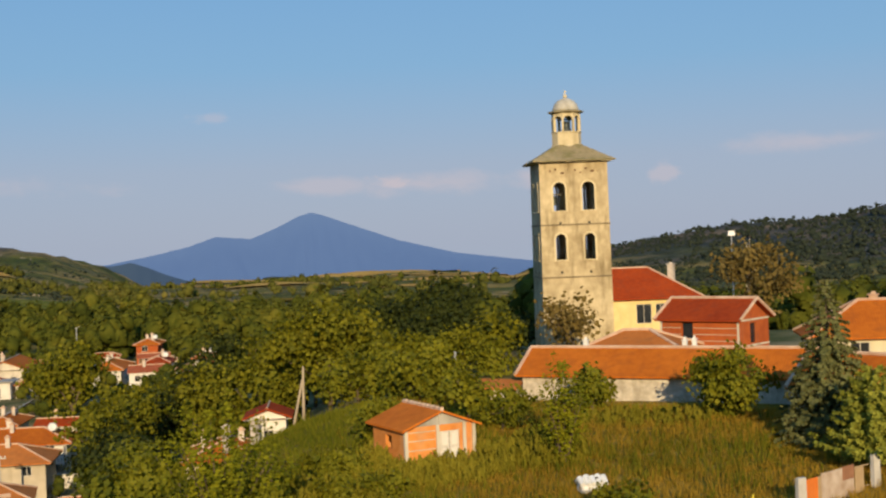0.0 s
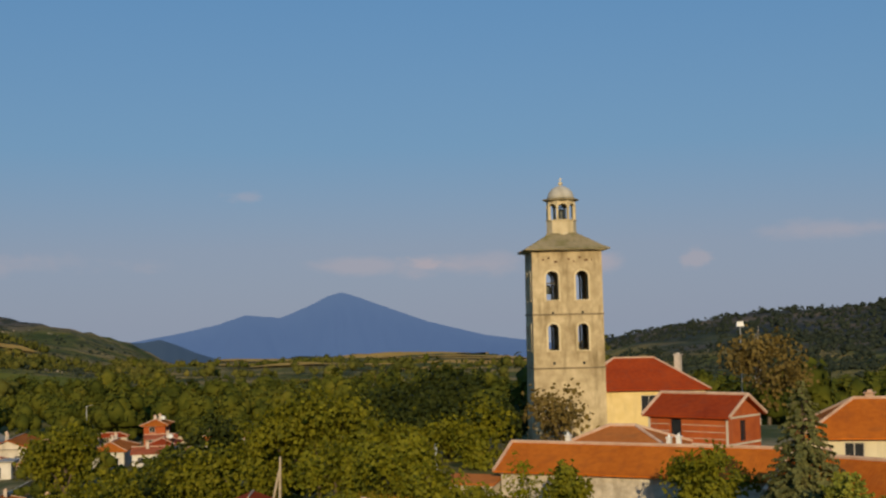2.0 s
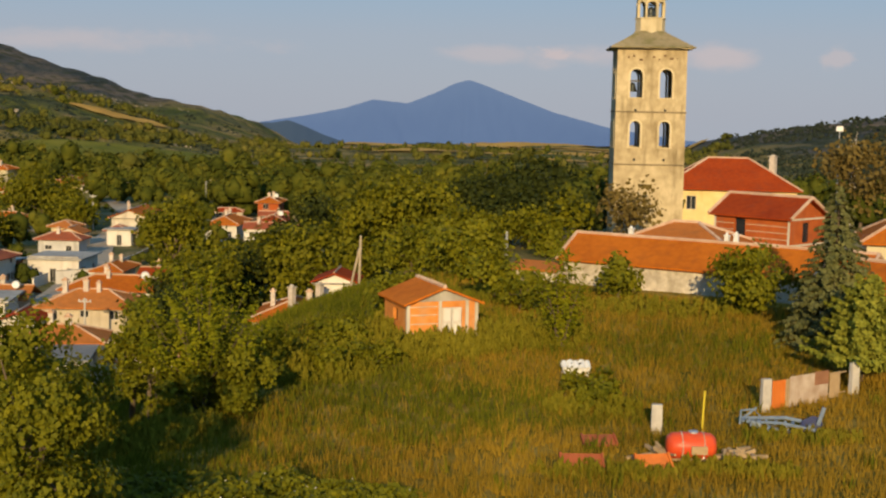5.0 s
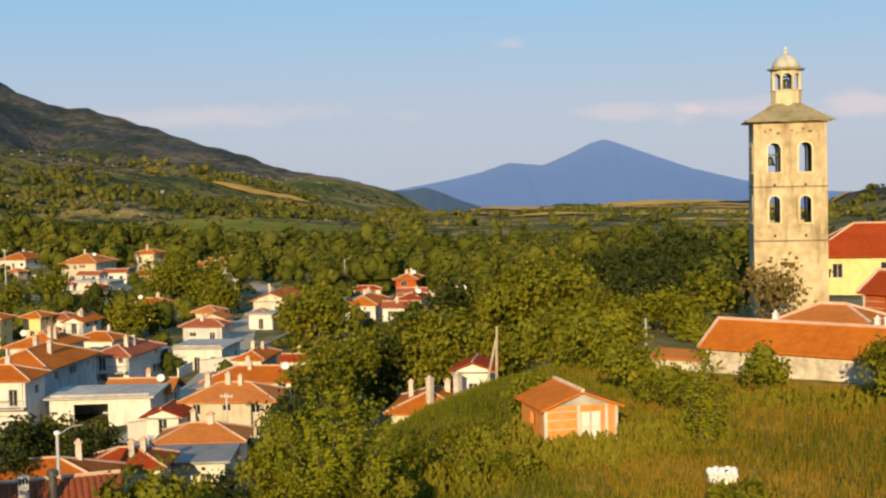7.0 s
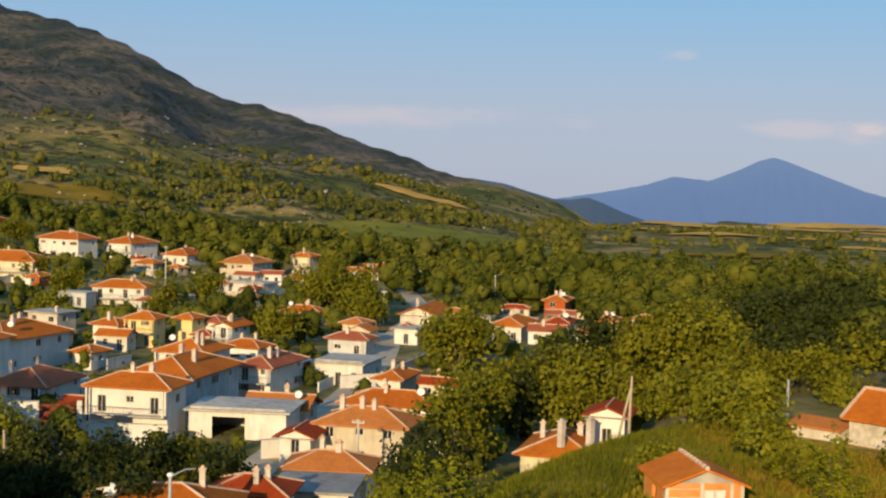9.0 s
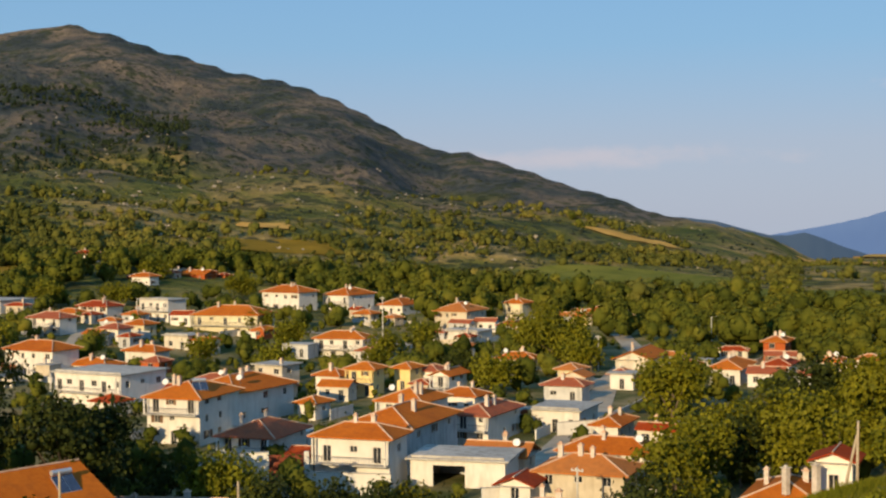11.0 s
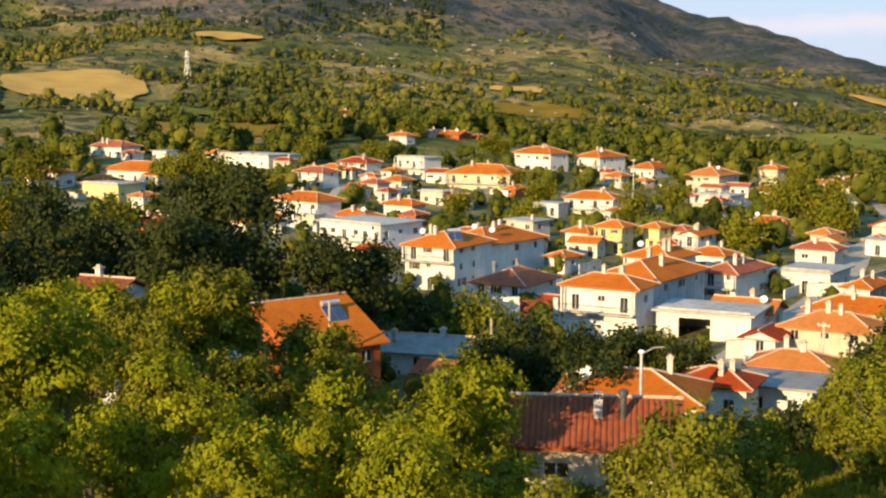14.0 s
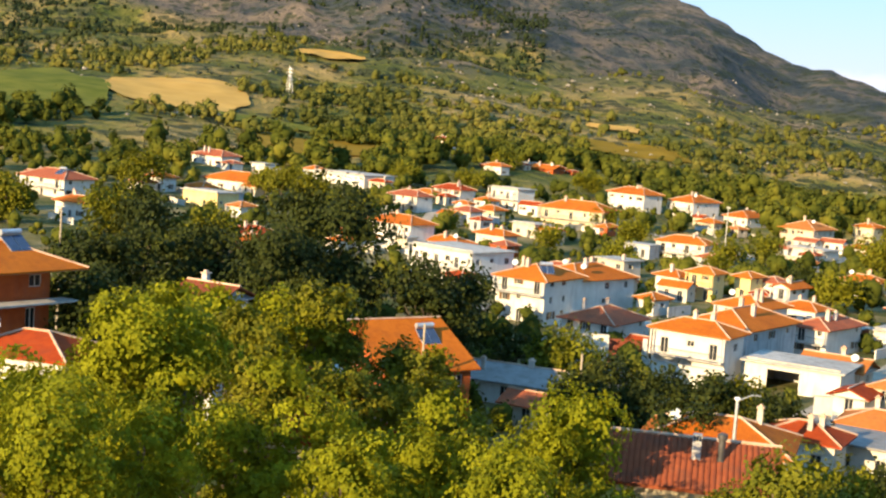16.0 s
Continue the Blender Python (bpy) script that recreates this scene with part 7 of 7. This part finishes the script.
def sheet_scrap(x, y, rot, material, label, w=1.2, h=0.7, tip=55):
    t = thing("scrap_panel", pose(x, y, top_of(x, y) + 0.02, 0, 0, rot), label, "scrap metal")
    s = Shape()
    m = pose(0, 0, 0.3, tip, 0, 0)
    s.box(-w / 2, -h, -0.03, w / 2, h, 0.03, m)
    s.box(-w / 2, -h, 0.03, -w / 2 + 0.08, h, 0.14, m)
    s.box(w / 2 - 0.08, -h, 0.03, w / 2, h, 0.14, m)
    part("panel", s, material, t)


sheet_scrap(13.6, 55.7, 20, orange_sheet, "orange machine panel propped in the weeds", 1.6, 0.6, 40)
sheet_scrap(10.5, 55.5, 8, maroon, "rust-red steel panel lying in weeds", 1.9, 0.4, 38)
sheet_scrap(11.2, 59.2, 15, maroon, "rust-red sheet lying in the grass", 1.6, 0.4, 25)


def stake():
    t = thing("yellow_stake", pose(16.1, 63.4, top_of(16.1, 63.4)), "thin yellow painted marker stake", "stake")
    s = Shape()
    s.tube([(0, 0, -0.3), (0.03, 0, 1.0), (0.08, 0, 2.1)], [0.05, 0.05, 0.045], 6)
    part("rod", s, yellow_paint, t)


stake()


def container():
    z = top_of(10, 42)
    t = thing("rusty_container", pose(9.9, 43.2, z, 0, 0, 4), "rust-stained pale sheet-metal container", "container")
    s = Shape()
    s.box(-2.7, -1.2, -0.2, 2.7, 1.2, 1.6)
    body = part("body", s, rusty, t)
    for k in range(18):
        r = Shape()
        x = -2.65 + k * 0.305
        r.box(x, -1.235, -0.1, x + 0.14, -1.2, 1.58)
        part("rib", r, rusty, body)
    l = Shape()
    l.box(-2.78, -1.28, 1.6, 2.78, 1.28, 1.68)
    part("lid", l, rusty, t)


container()


# ---- poles, masts, chimneys ----
def pole(x, y, top, material, label, lean=0.0, arm=False, brace=False, lamp=False, name="utility_pole"):
    z = ground(x, y)
    t = thing(name, pose(x, y, z), label, "pole", "village poles")
    h = top - z
    s = Shape()
    s.tube([(0, 0, -0.5), (lean * 0.5, 0, h * 0.5), (lean, 0, h)], [0.15, 0.13, 0.1], 8)
    part("shaft", s, material, t)
    if brace:
        b = Shape()
        b.tube([(-1.3, 0.3, -0.5), (lean - 0.1, 0, h * 0.82)], [0.13, 0.11], 8)
        part("brace", b, material, t)
    if arm:
        b = Shape()
        b.box(lean - 0.7, -0.05, h - 0.45, lean + 0.7, 0.05, h - 0.33)
        arm_ob = part("crossarm", b, material, t)
        for k in (-0.6, -0.2, 0.2, 0.6):
            i = Shape()
            i.lathe([(0.03, h - 0.33), (0.06, h - 0.26), (0.06, h - 0.18), (0.02, h - 0.14)], lean + k, 0, 8)
            part("insulator", i, plastic_white, arm_ob)
    if lamp:
        b = Shape()
        b.tube([(lean, 0, h - 0.15), (lean + 0.9, 0.1, h + 0.35), (lean + 1.5, 0.15, h + 0.42)], [0.04, 0.035, 0.03], 6)
        br = part("bracket", b, steel, t)
        q = Shape()
        q.lathe([(0.02, h + 0.1), (0.16, h + 0.06), (0.2, h - 0.06), (0.12, h - 0.16), (0.03, h - 0.2)], lean, 0, 12)
        part("lamp_head", q, plastic_white, br, "white round lamp head")
    return t


pole(-11.1, 117.2, 4.1, pole_wood, "weathered wooden pole with a slanting brace", 0.15, brace=True)
pole(-42.6, 130.4, -4.6, concrete, "pale concrete utility pole in the village", 0.0, arm=True)
pole(-25.7, 66.2, 4.3, steel, "slim street lamp with white round head", 0.0, lamp=True, name="street_lamp")
pole(-93.3, 91.2, 1.8, concrete, "pale concrete pole among dark trees", 0.05)
pole(2.4, 116.0, 5.0, steel, "thin grey metal pole by the lean-to")
pole(-4.6, 140.0, 2.2, steel, "thin street lamp below the field", lamp=True, name="street_lamp")
pole(-70.0, 84.0, 0.6, pole_wood, "dark wooden pole before the orange roof")
pole(-62.0, 98.0, -2.0, pole_wood, "wooden pole beside the grey roof")
pole(-96.5, 266.0, -3.5, concrete, "pale concrete pole by the village street", arm=True)
pole(-112.0, 70.0, 7.5, pole_wood, "wooden pole standing above dark trees")
pole(-172.0, 300.0, 1.5, concrete, "pale concrete pole between white houses", arm=True)
pole(-92.0, 330.0, -4.0, steel, "street lamp at the edge of the village", lamp=True, name="street_lamp")


def flood_mast():
    x, y = 45.0, 203.4
    z = ground(x, y)
    t = thing("floodlight_mast", pose(x, y, z), "thin mast with a white floodlight on top", "mast")
    h = 13.6 - z
    s = Shape()
    s.tube([(0, 0, -0.5), (0, 0, h)], [0.12, 0.07], 8)
    part("shaft", s, steel, t)
    q = Shape()
    q.box(-0.55, -0.25, h - 0.1, 0.55, 0.3, h + 0.65, None, 0.1)
    part("lamp_head", q, plastic_white, t, "white floodlight housing")


flood_mast()


def bare_tree(x, y, top):
    """Leafless upright twigs behind the brick house."""
    z = ground(x, y)
    t = thing("bare_tree", pose(x, y, z), "grey leafless poplar with upright bare twigs", "tree")
    rn = random.Random(8)
    h = top - z
    s = Shape()
    s.tube([(0, 0, -0.4), (0.1, 0, h * 0.5), (0, 0, h)], [0.25, 0.16, 0.03], 8)
    for k in range(46):
        z0 = h * rn.uniform(0.3, 0.85)
        a = rn.uniform(0, 6.28)
        l = h * rn.uniform(0.1, 0.24)
        r = l * rn.uniform(0.2, 0.5)
        s.tube([(0, 0, z0), (r * 0.6 * math.cos(a), r * 0.6 * math.sin(a), z0 + l * 0.5), (r * math.cos(a), r * math.sin(a), z0 + l)], [0.07, 0.05, 0.02], 4, False)
    part("trunk", s, chim_plaster, t)


bare_tree(46.5, 199.0, 12.6)


def lattice_mast(x, y, top):
    z = ground(x, y) + ground_noise(x, y, math.hypot(x - 12, y))
    t = thing("lattice_mast", pose(x, y, z), "grey lattice power mast on the wooded slope", "mast")
    h = max(14.0, top - z)
    for sx, sy in ((-1, -1), (1, -1), (1, 1), (-1, 1)):
        s = Shape()
        s.tube([(sx * 1.3, sy * 1.3, -1), (sx * 0.35, sy * 0.35, h)], [0.09, 0.07], 5)
        part("leg", s, steel, t)
    for k in range(7):
        u = k / 7
        r = 1.3 - 0.95 * u
        s = Shape()
        for a, b in (((-r, -r), (r, -r)), ((r, -r), (r, r)), ((r, r), (-r, r)), ((-r, r), (-r, -r))):
            s.tube([(*a, h * u), (*b, h * (u + 0.14))], [0.045, 0.045], 4)
        part("bracing", s, steel, t)
    for zz in (0.78, 0.9):
        s = Shape()
        s.box(-2.6, -0.1, h * zz, 2.6, 0.1, h * zz + 0.25)
        part("crossarm", s, steel, t)


lattice_mast(-518.6, 432.2, 36)


def roof_chimney(x, y, z0, z1, s, material, label, tilt=0.0):
    t = thing("roof_chimney", pose(x, y, z0, 0, 0, -26), label, "chimney", "chimneys on the roofs")
    b = Shape()
    h = z1 - z0
    b.box(-s / 2, -s / 2, -0.3, s / 2, s / 2, h)
    st = part("shaft", b, material, t)
    c = Shape()
    c.box(-s * 0.68, -s * 0.68, h, s * 0.68, s * 0.68, h + 0.08)
    c.box(-s * 0.3, -s * 0.3, h + 0.08, s * 0.3, s * 0.3, h + 0.3, None, 0.05)
    part("cap", c, material, st)


roof_chimney(20.7, 106.6, 5.2, 6.0, 0.34, plastic_white, "small white chimney pot on the annex ridge")
roof_chimney(21.4, 106.3, 5.2, 6.1, 0.34, plastic_white, "small white chimney pot on the annex ridge")
roof_chimney(13.2, 110.2, 5.0, 6.0, 0.36, plastic_white, "white chimney pot behind the annex ridge")
roof_chimney(35.1, 200.0, 6.0, 9.6, 0.9, chim_plaster, "tall pale chimney on the red hipped roof")
roof_chimney(39.5, 118.5, 6.2, 8.4, 0.7, ridge_mortar, "brick-capped chimney on the parish roof")
roof_chimney(-48.6, 109.7, -9.5, -6.0, 0.62, plastic_white, "whitewashed chimney stack with cap")
roof_chimney(-53.9, 109.1, -9.5, -6.6, 0.5, chim_plaster, "pale chimney stack on a red roof")
roof_chimney(-50.2, 53.2, -1.0, 2.6, 0.55, brick, "pink brick chimney rising among the trees")
roof_chimney(-50.8, 55.9, -1.0, 2.4, 0.6, plastic_white, "white chimney with open cap among trees")
roof_chimney(-17.1, 128.0, -4.4, -2.0, 0.6, chim_plaster, "whitewashed chimney on the orange roof")
roof_chimney(-19.6, 126.6, -4.4, -2.2, 0.55, chim_plaster, "whitewashed chimney on the orange roof")


def roof_vents():
    """A concrete flue and a dark steel pipe on the near red roof."""
    for lx, ly, z0, h, m, w, label in ((-0.2, -1.35, 4.3, 1.5, slab, 0.42, "grey concrete flue with slotted head"), (0.95, -1.4, 4.3, 1.7, rail_iron, 0.4, "dark steel chimney pipe with cowl")):
        p = pose(-18.0, 50.2, 0, 0, 0, 33) @ Vector((lx, ly, z0 + 0.3))
        t = thing("roof_flue", Matrix.Translation(p) @ pose(0, 0, 0, 0, 0, 33), label + " on red tiles", "chimney")
        s = Shape()
        if m is slab:
            s.box(-w / 2, -w / 2, -0.4, w / 2, w / 2, h)
            s.box(-w * 0.8, -w * 0.8, -0.4, w * 0.8, w * 0.8, 0.05, None, 0.12)
        else:
            s.lathe([(w * 0.42, -0.4), (w * 0.42, h * 0.8), (w * 0.6, h * 0.82), (w * 0.6, h * 0.95), (w * 0.2, h)], n=12)
        body = part("shaft", s, m, t)
        if m is slab:
            for k in (-1, 0, 1):
                # Slots are raised plates; the darkness inside them is the plate colour.
                q = Shape()
                q.box(k * 0.13 - 0.04, -w / 2 - 0.012, h - 0.3, k * 0.13 + 0.04, -w / 2 - 0.004, h - 0.06)
                part("slot", q, glass, body)


roof_vents()


def terrace_wall(pts, h, material, label):
    t = thing("garden_wall", Matrix.Identity(4), label, "wall")
    for (xa, ya), (xb, yb) in zip(pts, pts[1:]):
        l, a = math.hypot(xb - xa, yb - ya), math.degrees(math.atan2(yb - ya, xb - xa))
        z = min(ground(xa, ya), ground(xb, yb))
        s = Shape()
        s.box(0, -0.12, -0.6, l, 0.12, h, pose(xa, ya, z, 0, 0, a))
        sec = part("section", s, material, t)
        c = Shape()
        c.box(-0.05, -0.17, h, l + 0.05, 0.17, h + 0.08, pose(xa, ya, z, 0, 0, a))
        part("coping", c, slab, sec)


terrace_wall([(-94.7, 133.9), (-83.0, 131.3)], 2.6, white, "white rendered yard wall with coping")
terrace_wall([(-82.8, 131.4), (-79.0, 132.2)], 3.2, maroon, "brown-red sheet gate panel in the wall")
terrace_wall([(-78.8, 132.3), (-68.5, 135.1)], 2.6, white, "tall white yard wall below the house")
terrace_wall([(-56.0, 134.3), (-51.6, 139.4)], 2.2, white, "white rendered yard wall with coping")
terrace_wall([(-66.6, 194.0), (-67.5, 211.4), (-68.8, 222.7)], 1.4, white, "white wall along the village street")
terrace_wall([(-68.8, 183.3), (-64.4, 188.6)], 2.0, white, "white rendered yard wall with coping")
terrace_wall([(-203.0, 332.0), (-186.8, 318.9)], 1.6, pale, "pale retaining wall between houses")
terrace_wall([(-200.7, 344.3), (-178.9, 334.0)], 1.5, pale, "pale retaining wall between houses")
terrace_wall([(-340.4, 408.0), (-331.8, 408.6)], 2.0, pale, "pale stone terrace wall")
terrace_wall([(-101.6, 66.2), (-102.0, 71.1)], 2.0, pale, "pale stone terrace wall")


def street_gate():
    """A maroon sheet-metal gate in the tall white wall beside the balcony house."""
    a, b, c = Vector((-81.6, 120.3)), Vector((-77.5, 123.4)), Vector((-74.2, 125.8))
    rot = math.degrees(math.atan2(c.y - a.y, c.x - a.x))
    t = thing("gateway", pose(b.x, b.y, -8.3, 0, 0, rot), "tall white yard wall with a maroon sheet-metal gate", "gate")
    w = Shape()
    w.box(-5.2, -0.15, -3.4, -0.05, 0.15, 3.7)
    w.box(-0.05, -0.15, -3.4, 3.95, 0.15, -0.1)
    w.box(3.95, -0.15, -3.4, 4.5, 0.15, 3.7)
    part("wall", w, white, t)
    k = Shape()
    k.box(-5.25, -0.2, 3.7, -0.05, 0.2, 3.8)
    part("coping", k, slab, t)
    paint = mat("maroon_gate_paint", (0.13, 0.025, 0.012), (0.20, 0.045, 0.02), 1.5, 0.6, stain=0.3)
    for x0, x1 in ((-0.03, 1.93), (1.96, 3.93)):
        d = Shape()
        d.box(x0, -0.06, -0.08, x1, 0.0, 3.4)
        leaf = part("gate_leaf", d, paint, t, "maroon sheet-metal gate leaf")
        for i in range(4):
            r = Shape()
            r.box(x0 + 0.05, -0.09, 0.2 + i * 0.95, x1 - 0.05, -0.064, 0.3 + i * 0.95)
            part("rail", r, paint, leaf)


street_gate()
